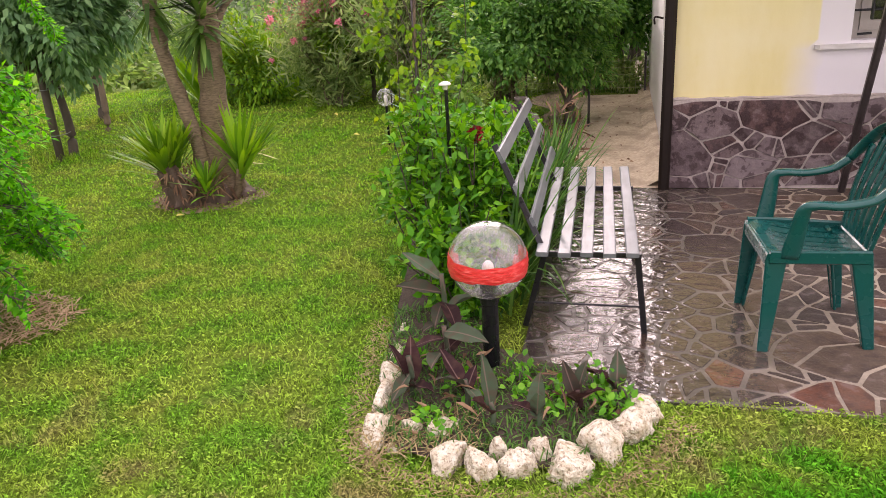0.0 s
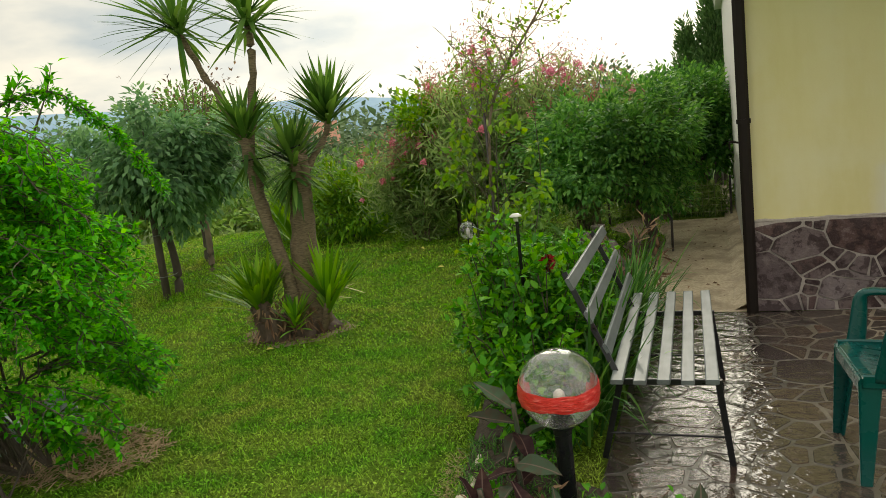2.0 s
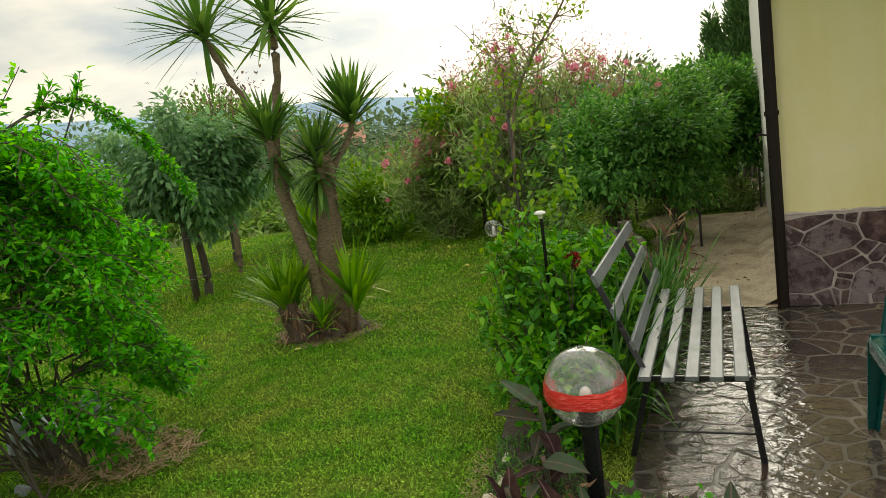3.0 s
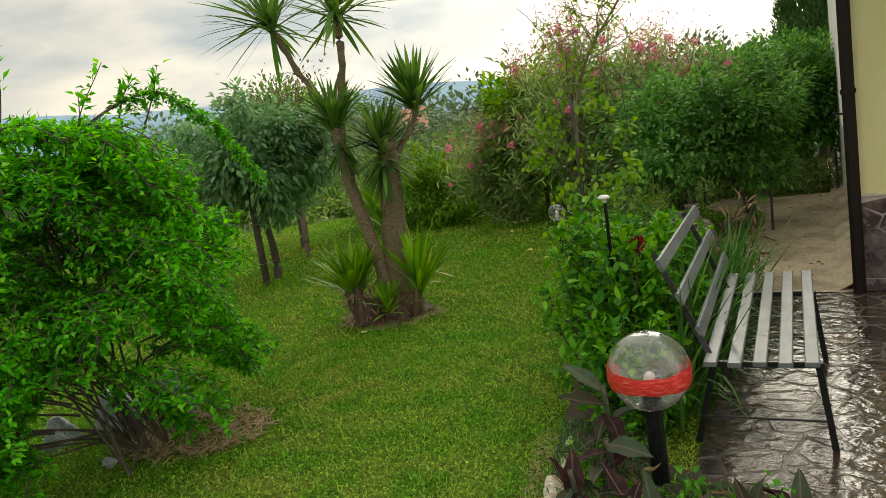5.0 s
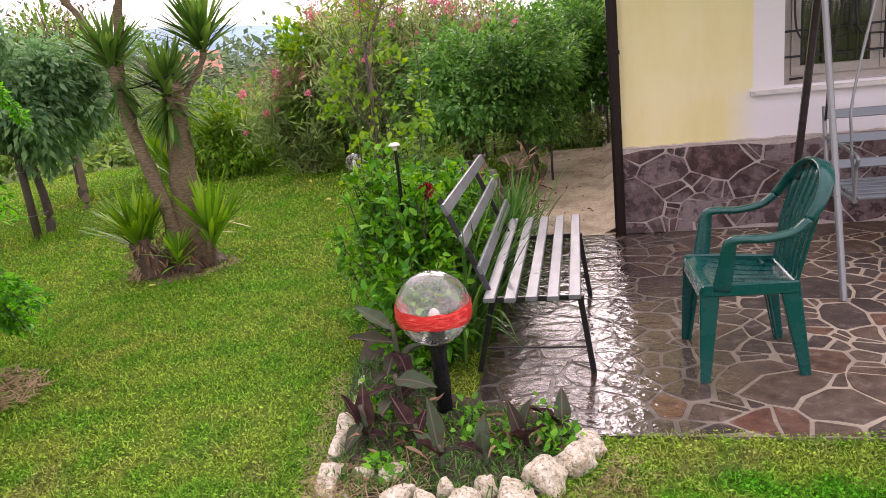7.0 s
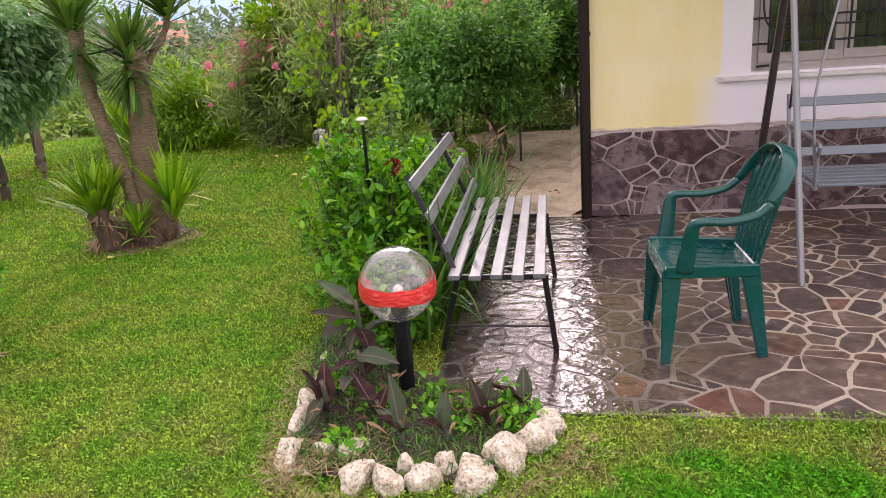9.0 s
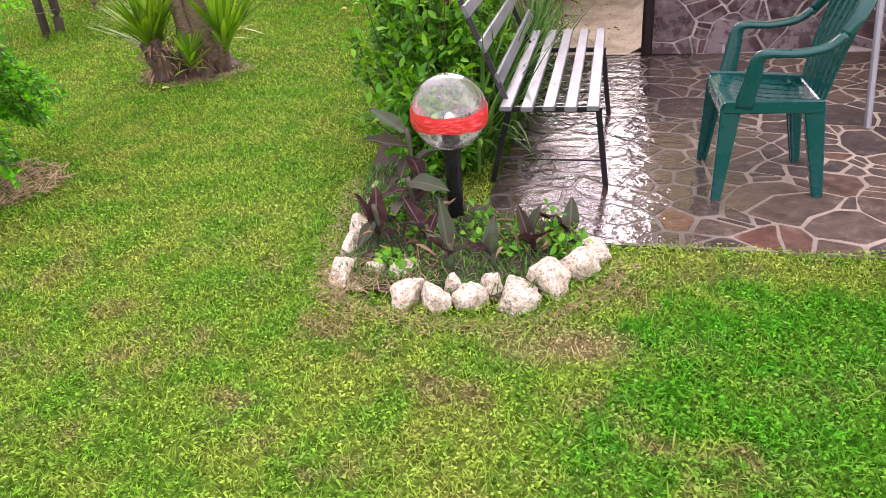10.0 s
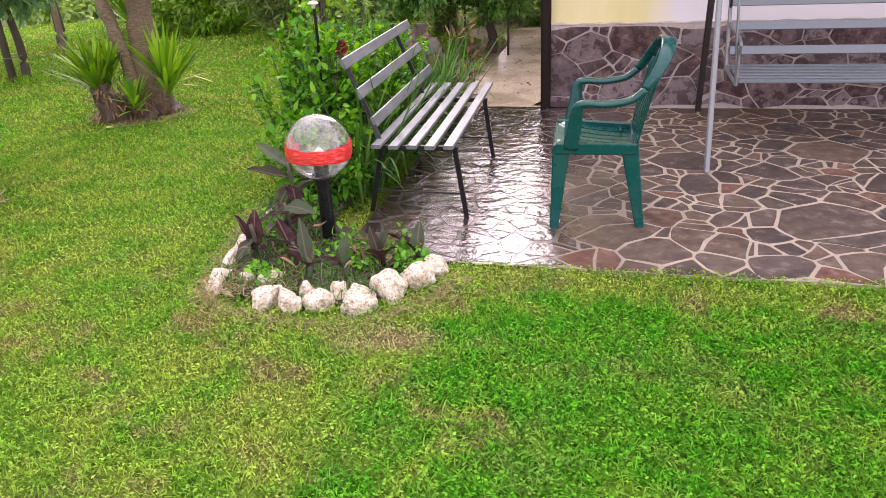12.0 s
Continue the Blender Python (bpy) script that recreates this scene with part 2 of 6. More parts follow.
M["flag"] = stone_mat("wet_porphyry_flagstone", ((0.0, (0.058, 0.046, 0.039)), (0.3, (0.08, 0.062, 0.049)), (0.55, (0.12, 0.088, 0.062)), (0.75, (0.145, 0.097, 0.062)), (0.9, (0.09, 0.074, 0.062)), (1.0, (0.17, 0.09, 0.05))), True)
M["flag_red"] = stone_mat("wet_red_porphyry_flagstone", ((0.0, (0.15, 0.06, 0.04)), (0.5, (0.19, 0.08, 0.048)), (1.0, (0.2, 0.11, 0.07))), True)
M["clad"] = stone_mat("porphyry_wall_stone", ((0.0, (0.042, 0.022, 0.024)), (0.25, (0.2, 0.152, 0.158)), (0.5, (0.235, 0.19, 0.196)), (0.7, (0.1, 0.055, 0.053)), (0.85, (0.11, 0.055, 0.05)), (1.0, (0.17, 0.125, 0.12))), False)


def mortar_mat(name, col, wet):
    m = Mat(name, 0.7, placed=True)
    n = m.noise(60, 6)
    c = m.mix(m.span(m.noise(2.4, 4), 0.35, 0.7, 0.0, 0.55), m.ramp(n, (0.3, tuple(v * 0.75 for v in col)), (0.7, col)), tuple(v * 0.5 for v in col))
    m.color(c)
    if wet:
        edge = m.math("ADD", m.axis(0), m.math("MULTIPLY", m.math("SUBTRACT", m.noise(2.2, 4), 0.5), 0.9))
        dry = m.span(edge, 0.0, 0.8)
        m.color(m.mix(dry, m.hsv(c, 0.5, 1.1, 0.16), c))
        m.coat(m.span(dry, 0.0, 1.0, 0.9, 0.05), m.span(dry, 0.0, 1.0, 0.05, 0.3))
        m.bump(m.mix(0.2, m.noise(8.5, 3, 0.5, (1, 1.6, 1)), m.noise(30, 3)), 0.6, 0.025, "Coat Normal")
    m.bump(n, 0.5, 0.006)
    return m.m


M["mortar"] = mortar_mat("pale_joint_mortar", (0.47, 0.395, 0.3), True)
M["clad_mortar"] = mortar_mat("wall_joint_mortar", (0.54, 0.47, 0.43), False)


def path_mat():
    m = Mat("sandy_worn_concrete", 0.75, placed=True)
    n, b = m.noise(40, 6, 0.65), m.noise(2.2, 5, 0.6)
    c = m.ramp(n, (0.3, (0.36, 0.28, 0.18)), (0.7, (0.64, 0.53, 0.37)))
    c = m.mix(m.span(b, 0.46, 0.6, 0.0, 0.75), c, (0.23, 0.17, 0.11))
    c = m.mix(m.span(m.noise(7, 5, 0.65), 0.52, 0.66, 0.0, 0.5), c, (0.3, 0.23, 0.15))
    m.color(c).coat(0.3, 0.25).bump(n, 0.6, 0.01)
    return m.m


M["concrete"] = path_mat()


def wall_paint():
    m = Mat("yellow_and_white_plaster", 0.8)
    n = m.noise(90, 5)
    u, z = m.axis(0), m.axis(2)
    wob = m.math("MULTIPLY", m.math("SUBTRACT", m.noise(5, 3), 0.5), 0.1)
    # the yellow coat stops beside the window and fades unevenly below the sill
    low = m.span(z, 0.98, 0.92)
    at = m.math("ADD", m.math("ADD", u, m.math("MULTIPLY", wob, low)), m.math("MULTIPLY", low, 0.06))
    sharp = m.span(at, 0.872, 0.884)
    soft = m.span(at, 0.74, 0.98)
    white = m.mix(low, sharp, soft)
    yel = m.mix(m.math("MULTIPLY", m.noise(1.7, 4), 0.7), (0.78, 0.71, 0.4), (0.73, 0.65, 0.31))
    stain = m.span(m.noise(1.6, 5, 0.6, (2.2, 1, 0.5)), 0.42, 0.7, 0.0, 0.75)
    yel = m.mix(stain, yel, (0.68, 0.6, 0.26))
    yel = m.mix(m.span(m.noise(2.6, 5, 0.6), 0.45, 0.7, 0.0, 0.6), yel, (0.78, 0.73, 0.48))
    whi = m.mix(m.noise(2.5, 4), (0.76, 0.74, 0.76), (0.7, 0.68, 0.7))
    c = m.mix(white, yel, whi)
    chip = m.span(m.noise(14, 4, 0.6, (0.5, 1, 1)), 0.62, 0.68)
    near = m.span(z, 0.66, 0.62)
    c = m.mix(m.math("MULTIPLY", chip, near), c, (0.36, 0.33, 0.27))
    m.color(c).bump(n, 0.18, 0.004)
    return m.m


M["plaster"] = wall_paint()
M["white_plaster"] = plain("white_plaster", (0.72, 0.7, 0.66), 0.8, 0, 0.08, 40)
M["marble"] = plain("pale_marble_sill", (0.6, 0.58, 0.56), 0.35, 0, 0.12, 20)
M["brown_metal"] = plain("dark_brown_painted_metal", (0.014, 0.009, 0.007), 0.55, 0.0, 0.3, 25, 0.15, 0.2)
M["bench_iron"] = plain("black_painted_iron", (0.025, 0.025, 0.027), 0.32, 0.5, 0.3, 40)
M["grey_tube"] = plain("grey_enamelled_tube", (0.2, 0.212, 0.218), 0.35, 0.3, 0.06, 30, 0.03)
M["dark_tube"] = plain("dark_rusty_tube", (0.06, 0.05, 0.05), 0.4, 0.4, 0.4, 20)
M["swing_slat"] = plain("blue_grey_enamelled_slat", (0.14, 0.168, 0.188), 0.35, 0.2, 0.06, 30, 0.03)
M["iron"] = plain("black_window_iron", (0.02, 0.02, 0.022), 0.45, 0.4, 0.3, 30)
M["alu"] = plain("white_window_frame", (0.34, 0.31, 0.28), 0.45, 0.0, 0.1, 30)
# curtain grey taken near black: the unlit room's darkness is in the colour
M["curtain"] = plain("darkened_net_curtain", (0.05, 0.05, 0.05), 0.9, 0.0, 0.2, 60)
M["red_rock"] = plain("red_brown_rock", (0.24, 0.13, 0.1), 0.85, 0, 0.4, 18, 0.9)
M["grey_clay"] = plain("weathered_grey_clay", (0.12, 0.1, 0.085), 0.85, 0, 0.25, 25, 0.4)
M["pale_rock"] = plain("pale_blue_grey_rock", (0.34, 0.36, 0.4), 0.85, 0, 0.35, 22, 0.8)
M["string"] = plain("pale_green_string", (0.3, 0.5, 0.4), 0.6, 0.0, 0.1, 40)
M["wire"] = plain("green_wire_mesh", (0.35, 0.34, 0.2), 0.5, 0.3, 0.2, 10)
M["roof_tile"] = plain("terracotta_roof", (0.42, 0.2, 0.13), 0.8, 0, 0.25, 4)
M["farwall"] = plain("cream_far_wall", (0.6, 0.5, 0.4), 0.8, 0, 0.1, 2)
# dark plaster, the dimness of the room put into its colour
M["shade_room"] = plain("darkened_room_plaster", (0.16, 0.155, 0.15), 0.9, 0, 0.1, 5)


def slat_mat():
    m = Mat("wet_grey_bench_slat", 0.42, spec=0.24)
    n = m.noise(30, 5, 0.6, (1, 0.12, 1))
    m.color(m.mix(m.span(m.noise(5, 3), 0.4, 0.7, 0.0, 0.5), m.ramp(n, (0.3, (0.088, 0.1, 0.102)), (0.7, (0.155, 0.172, 0.174))), (0.205, 0.225, 0.226)))
    m.coat(0.13, 0.12).bump(m.noise(45, 3), 0.2, 0.005, "Coat Normal").bump(n, 0.2, 0.003)
    return m.m


M["slat"] = slat_mat()


def limestone_mat():
    m = Mat("white_limestone_rock", 0.9, spec=0.2)
    n = m.noise(42, 8, 0.72)
    pit = m.noise(85, 4, 0.65)
    c = m.ramp(n, (0.32, (0.34, 0.26, 0.15)), (0.46, (0.66, 0.58, 0.43)), (0.6, (0.82, 0.77, 0.65)), (0.8, (0.88, 0.85, 0.77)))
    c = m.mix(m.span(m.noise(13, 5, 0.7), 0.54, 0.64, 0.0, 0.6), c, (0.4, 0.29, 0.16))
    c = m.mix(m.span(pit, 0.44, 0.36, 0.0, 0.6), c, (0.17, 0.12, 0.08))
    m.color(c).bump(m.mix(0.5, n, pit), 1.0, 0.02)
    return m.m


M["limestone"] = limestone_mat()


def plastic(name, col, rough=0.3):
    m = Mat(name, rough, spec=0.28)
    drops = m.noise(260, 2)
    m.color(m.hsv(m.mix(m.math("MULTIPLY", m.noise(4, 4), 0.5), col, tuple(c * 0.72 for c in col)), 0.5, 1.0, m.span(drops, 0.4, 0.7, 0.95, 1.1)))
    m.rough(m.span(m.noise(12, 4), 0.3, 0.7, rough - 0.1, rough + 0.15))
    m.coat(0.22, 0.06).bump(drops, 0.14, 0.003, "Coat Normal")
    return m.m


M["chair"] = plastic("wet_green_plastic", (0.0006, 0.07, 0.062), 0.24)
M["lamp_black"] = plastic("wet_black_plastic", (0.008, 0.008, 0.01), 0.25)


def tape_mat():
    m = Mat("creased_red_tape", 0.3, spec=0.4)
    crease = m.noise(26, 4, 0.6, (1, 1, 4.0))
    m.color(m.ramp(crease, (0.3, (0.6, 0.022, 0.02)), (0.52, (0.78, 0.04, 0.035)), (0.68, (0.86, 0.16, 0.14))))
    m.coat(0.25, 0.12).bump(crease, 0.8, 0.01)
    return m.m


M["tape"] = tape_mat()
M["cap_white"] = plastic("milky_plastic", (0.7, 0.68, 0.6), 0.3)


def glass_mat(name, rough, tint, milky=0.0):
    m = Mat(name, rough)
    m.b.inputs["Transmission Weight"].default_value = 1.0
    m.b.inputs["IOR"].default_value = 1.45
    m.color(tint)
    m.bump(m.noise(120, 3), 0.035, 0.003)
    if milky:
        out = m.nt.nodes["Material Output"]
        df = m.node("ShaderNodeBsdfTranslucent", Color=(0.9, 0.86, 0.86, 1))
        d2 = m.node("ShaderNodeBsdfDiffuse", Color=(0.85, 0.82, 0.82, 1))
        add = m.nt.nodes.new("ShaderNodeMixShader")
        m.link(df.outputs[0], add.inputs[1]), m.link(d2.outputs[0], add.inputs[2])
        mx = m.nt.nodes.new("ShaderNodeMixShader")
        m.link(m.span(m.noise(6, 4), 0.5, 0.66, 0.015, milky), mx.inputs[0])
        m.link(m.b.outputs[0], mx.inputs[1]), m.link(add.outputs[0], mx.inputs[2])
        m.link(mx.outputs[0], out.inputs["Surface"])
    return m.m


M["globe"] = glass_mat("clear_wet_globe", 0.0, (0.99, 0.985, 0.985), 0.15)
M["pane"] = glass_mat("window_glass", 0.0, (0.9, 0.92, 0.92))


def lawn_colour(m):
    """Green that drifts from deep to yellowish over the lawn, with lush clover and worn straw patches."""
    a = m.noise(0.9, 4)
    b = m.noise(4.5, 4)
    c = m.ramp(a, (0.32, (0.195, 0.39, 0.036)), (0.5, (0.27, 0.42, 0.052)), (0.68, (0.35, 0.43, 0.076)))
    c = m.mix(m.span(b, 0.45, 0.6, 0.0, 0.75), c, (0.13, 0.36, 0.026))
    x, y = m.axis(0), m.axis(1)
    wob = m.math("MULTIPLY", m.math("SUBTRACT", m.noise(2.6, 5, 0.6), 0.5), 0.9)
    drift = m.math("MULTIPLY", m.math("SUBTRACT", m.noise(1.05, 4, 0.6), 0.5), 1.5)
    xw, yw = m.math("ADD", m.math("ADD", x, wob), drift), m.math("SUBTRACT", m.math("SUBTRACT", y, wob), drift)
    # a stretch of lush clover before the patio
    far = m.math("ADD", m.math("POWER", m.math("ABSOLUTE", m.math("DIVIDE", m.math("SUBTRACT", xw, 1.75), 1.22)), 3.0), m.math("POWER", m.math("ABSOLUTE", m.math("DIVIDE", m.math("SUBTRACT", yw, 1.05), 1.2)), 3.0))
    lush = m.span(far, 1.0, 0.8)
    c = m.mix(m.math("MULTIPLY", lush, m.span(m.noise(6, 5, 0.6), 0.4, 0.58, 0.35, 1.0)), c, (0.07, 0.34, 0.012))
    worn = m.math("MULTIPLY", m.span(m.math("ABSOLUTE", m.math("SUBTRACT", xw, 0.66)), 0.34, 0.08), m.span(m.math("ABSOLUTE", m.math("SUBTRACT", y, 2.02)), 0.13, 0.03))
    c = m.hsv(c, 0.5, 1.0, m.span(m.noise(34, 3), 0.34, 0.66, 0.62, 1.36))
    thin = m.math("MULTIPLY", m.span(m.noise(3.1, 5, 0.65), 0.52, 0.64, 0.0, 0.85), m.span(lush, 0.0, 1.0, 1.0, 0.3))
    thin = m.math("MULTIPLY", thin, m.span(y, 3.2, 2.2))
    c = m.mix(thin, c, (0.33, 0.27, 0.12))
    return m.mix(m.math("MULTIPLY", worn, 0.92), c, (0.44, 0.36, 0.18))


def grass_mat():
    m = Mat("lawn_blade", 0.6, spec=0.06)
    c = lawn_colour(m)
    i = m.island()
    c = m.hsv(c, 0.5, 1.0, m.ramp(i, (0.0, 0.45), (0.45, 0.95), (0.8, 1.2), (0.97, 1.42)))
    c = m.mix(m.span(i, 0.982, 0.985, 0.0, 0.7), c, (0.36, 0.33, 0.12))
    m.color(c).leafy(c, 0.42, 1.25, 0.502)
    return m.m


def ground_mat():
    m = Mat("lawn_ground", 0.9, spec=0.03)
    c = lawn_colour(m)
    fine = m.noise(70, 6, 0.7)
    c = m.hsv(c, 0.5, 1.0, m.span(fine, 0.3, 0.7, 0.2, 0.75))
    c = m.mix(m.span(m.noise(11, 4), 0.58, 0.85, 0.0, 0.4), c, (0.15, 0.11, 0.05))
    y = m.axis(1)
    c = m.mix(m.span(y, 12.0, 30.0), c, m.ramp(m.noise(0.12, 4), (0.35, (0.07, 0.14, 0.05)), (0.6, (0.16, 0.2, 0.09))))
    m.color(c).bump(fine, 0.8, 0.02)
    return m.m


M["grass"], M["ground"] = grass_mat(), ground_mat()


def soil_mat():
    m = Mat("bed_soil", 0.9)
    n = m.noise(45, 7, 0.7)
    m.color(m.ramp(n, (0.3, (0.035, 0.024, 0.016)), (0.7, (0.11, 0.08, 0.055)))).bump(n, 0.9, 0.02)
    return m.m


M["soil"] = soil_mat()


def dirt_mat():
    m = Mat("sandy_bare_soil", 0.9, placed=True)
    n = m.noise(30, 7, 0.7)
    c = m.ramp(n, (0.3, (0.2, 0.14, 0.09)), (0.7, (0.44, 0.34, 0.23)))
    c = m.mix(m.span(m.noise(3, 4), 0.5, 0.7, 0.0, 0.6), c, (0.12, 0.15, 0.05))
    m.color(c).bump(n, 0.9, 0.02)
    return m.m


M["dirt"] = dirt_mat()


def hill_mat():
    m = Mat("hazed_hill", 1.0)
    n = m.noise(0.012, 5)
    # blue-grey of the far air is mixed into the hill colour
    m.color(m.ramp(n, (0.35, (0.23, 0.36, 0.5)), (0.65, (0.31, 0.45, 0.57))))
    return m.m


M["hill"] = hill_mat()


# ---- building helpers ----
def arr(*v):
    return np.array(v, float)


def unit(v):
    v = np.asarray(v, float)
    return v / np.maximum(np.linalg.norm(v, axis=-1, keepdims=True), 1e-9)


def tri_mesh(name, V, T, mat, smooth=False):
    """A mesh from arrays of points and triangles."""
    me = bpy.data.meshes.new(name)
    V, T = np.asarray(V, np.float32), np.asarray(T, np.int32)
    me.vertices.add(len(V))
    me.vertices.foreach_set("co", V.ravel())
    me.loops.add(T.size)
    me.loops.foreach_set("vertex_index", T.ravel())
    me.polygons.add(len(T))
    me.polygons.foreach_set("loop_start", np.arange(0, T.size, 3, dtype=np.int32))
    if smooth:
        me.polygons.foreach_set("use_smooth", np.ones(len(T), bool))
    me.update(calc_edges=True)
    me.materials.append(mat)
    return me


class Geo:
    """Points and faces gathered into one mesh."""

    def __init__(self):
        self.v, self.f, self.n = [], [], 0

    def add(self, V, F):
        self.v.append(np.asarray(V, float))
        self.f += [tuple(int(i) + self.n for i in f) for f in F]
        self.n += len(V)
        return self

    def sweep(self, P, w, h, ref=(0, 0, 1), cut=0.25, sides=None):
        """A bar along P: chamfered w x h, or round with that many sides (w, h radii)."""
        P = np.asarray(P, float)
        k = len(P)
        T = unit(np.gradient(P, axis=0))
        S = unit(np.cross(np.broadcast_to(np.asarray(ref, float), T.shape), T))
        bad = np.linalg.norm(np.cross(np.broadcast_to(np.asarray(ref, float), T.shape), T), axis=1) < 0.05
        if bad.any():
            S[bad] = unit(np.cross(np.broadcast_to(arr(1, 0.13, 0), T.shape), T))[bad]
        U = np.cross(T, S)
        w, h = np.broadcast_to(np.asarray(w, float), (k,)), np.broadcast_to(np.asarray(h, float), (k,))
        if sides:
            a = np.linspace(0, 2 * np.pi, sides, endpoint=False)
            prof = np.stack([np.cos(a), np.sin(a)], 1)[None] * np.stack([w, h], 1)[:, None]
        else:
            c = cut * np.minimum(w, h)
            x, y = w / 2, h / 2
            prof = np.stack([np.stack(q, -1) for q in ((x, y - c), (x - c, y), (-x + c, y), (-x, y - c), (-x, -y + c), (-x + c, -y), (x - c, -y), (x, -y + c))], 1)
            sides = 8
        V = P[:, None] + prof[..., :1] * S[:, None] + prof[..., 1:] * U[:, None]
        F = [(i * sides + j, i * sides + (j + 1) % sides, (i + 1) * sides + (j + 1) % sides, (i + 1) * sides + j) for i in range(k - 1) for j in range(sides)]
        F += [tuple(range(sides))[::-1], tuple(range((k - 1) * sides, k * sides))]
        return self.add(V.reshape(-1, 3), F)

    def box(self, lo, hi, cut=0.0):
        lo, hi = np.asarray(lo, float), np.asarray(hi, float)
        if cut:
            m = (lo + hi) / 2
            return self.sweep([(m[0], m[1], lo[2]), (m[0], m[1], hi[2])], hi[0] - lo[0], hi[1] - lo[1], (0, 1, 0), cut)
        V = [(x, y, z) for x in (lo[0], hi[0]) for y in (lo[1], hi[1]) for z in (lo[2], hi[2])]
        return self.add(V, [(0, 1, 3, 2), (4, 6, 7, 5), (0, 4, 5, 1), (2, 3, 7, 6), (0, 2, 6, 4), (1, 5, 7, 3)])

    def lathe(self, prof, sides=24, at=(0, 0, 0)):
        a = np.linspace(0, 2 * np.pi, sides, endpoint=False)
        prof = np.asarray(prof, float)
        V = np.stack([prof[:, None, 0] * np.cos(a), prof[:, None, 0] * np.sin(a), np.repeat(prof[:, 1:2], sides, 1)], -1) + np.asarray(at, float)
        F = [(i * sides + j, i * sides + (j + 1) % sides, (i + 1) * sides + (j + 1) % sides, (i + 1) * sides + j) for i in range(len(prof) - 1) for j in range(sides)]
        F += [tuple(range(sides))[::-1], tuple(range((len(prof) - 1) * sides, len(prof) * sides))]
        return self.add(V.reshape(-1, 3), F)

    def mesh(self, name, mat, smooth=False):
        me = bpy.data.meshes.new(name)
        me.from_pydata(np.concatenate(self.v).tolist(), [], self.f)
        if smooth:
            me.polygons.foreach_set("use_smooth", np.ones(len(me.polygons), bool))
        me.materials.append(mat)
        me.update()
        return me


def thing(name, label, category, at=None, mesh=None, group="", kind=""):
    """A top-level thing: an Empty at its base, or one mesh."""
    ob = tagged(new(name, mesh), label, category, group, kind)
    if at is not None:
        ob.matrix_basis = at if isinstance(at, Matrix) else pose(*at)
    return ob


def part(name, geo, material, parent, label="", smooth=False, at=None, kind=""):
    """One mesh object under a thing or a part."""
    me = geo.mesh(name, M[material], smooth) if isinstance(geo, Geo) else geo
    ob = new(name, me)
    ob.parent = parent
    if at is not None:
        ob.matrix_basis = at
    if label:
        ob["label"] = label
    if kind:
        ob["kind"] = kind
    return ob


def curve(P, n=12):
    """A smooth line through the points P."""
    P = np.asarray(P, float)
    Q = np.vstack([2 * P[0] - P[1], P, 2 * P[-1] - P[-2]])
    out = []
    for i in range(len(P) - 1):
        a, b, c, d = Q[i:i + 4]
        for t in np.linspace(0, 1, n, endpoint=False):
            out.append(0.5 * (2 * b + (c - a) * t + (2 * a - 5 * b + 4 * c - d) * t * t + (3 * b - a - 3 * c + d) * t ** 3))
    return np.array(out + [P[-1]])


def leaves(P, D, N, L, W, fold=0.18, droop=0.12, plainer=False):
    """Folded pointed leaves at P, along D, with face N: points and triangles. plainer: for far or tiny ones."""
    n = len(P)
    A = unit(D)
    B = unit(np.cross(N, A))
    C = np.cross(A, B)
    L, W = np.broadcast_to(L, (n,))[:, None], np.broadcast_to(W, (n,))[:, None]
    rows = ((0.42, 1.0),) if plainer else ((0.3, 0.92), (0.66, 0.8))
    V = [P]
    for t, w in rows:
        mid = P + A * L * t - C * L * droop * t * t
        V += [mid + B * W * w / 2 + C * W * fold * w, mid, mid - B * W * w / 2 + C * W * fold * w]
    V.append(P + A * L - C * L * droop)
    if plainer:
        T = [(0, 2, 1), (0, 3, 2), (1, 2, 4), (2, 3, 4)]
    else:
        T = [(0, 2, 1), (0, 3, 2), (1, 2, 5), (1, 5, 4), (2, 3, 6), (2, 6, 5), (4, 5, 7), (5, 6, 7)]
    k = len(V)
    T = np.array(T)[None] + k * np.arange(n)[:, None, None]
    return np.stack(V, 1).reshape(-1, 3), T.reshape(-1, 3)


def blades(P, D, L, W, droop, seg=4, side=None):
    """Long tapering ribbons that leave P along D and bend down."""
    n = len(P)
    A = unit(D)
    S = unit(np.cross(A, arr(0, 0, 1) + 0 * A)) if side is None else unit(side)
    L, W, droop = (np.broadcast_to(q, (n,))[:, None] for q in (L, W, droop))
    V = np.empty((n, 2 * seg + 1, 3))
    for i in range(seg):
        t = i / seg
        c = P + A * L * t - arr(0, 0, 1) * droop * L * t * t
        w = W * (0.75 + 0.5 * t if t < 0.5 else 1.5 * (1 - t) + 0.25) / 2
        V[:, 2 * i], V[:, 2 * i + 1] = c - S * w, c + S * w
    V[:, -1] = P + A * L - arr(0, 0, 1) * droop * L
    T = []
    for i in range(seg - 1):
        T += [(2 * i, 2 * i + 1, 2 * i + 2), (2 * i + 1, 2 * i + 3, 2 * i + 2)]
    T.append((2 * seg - 2, 2 * seg - 1, 2 * seg))
    T = np.array(T)[None] + (2 * seg + 1) * np.arange(n)[:, None, None]
    return V.reshape(-1, 3), T.reshape(-1, 3)


def join(parts):
    V, T, n = [], [], 0
    for v, t in parts:
        V.append(v), T.append(t + n)
        n += len(v)
    return np.concatenate(V), np.concatenate(T)


def sphere_dirs(rng, n, up=0.0):
    d = rng.normal(size=(n, 3))
    d[:, 2] += up
    return unit(d)


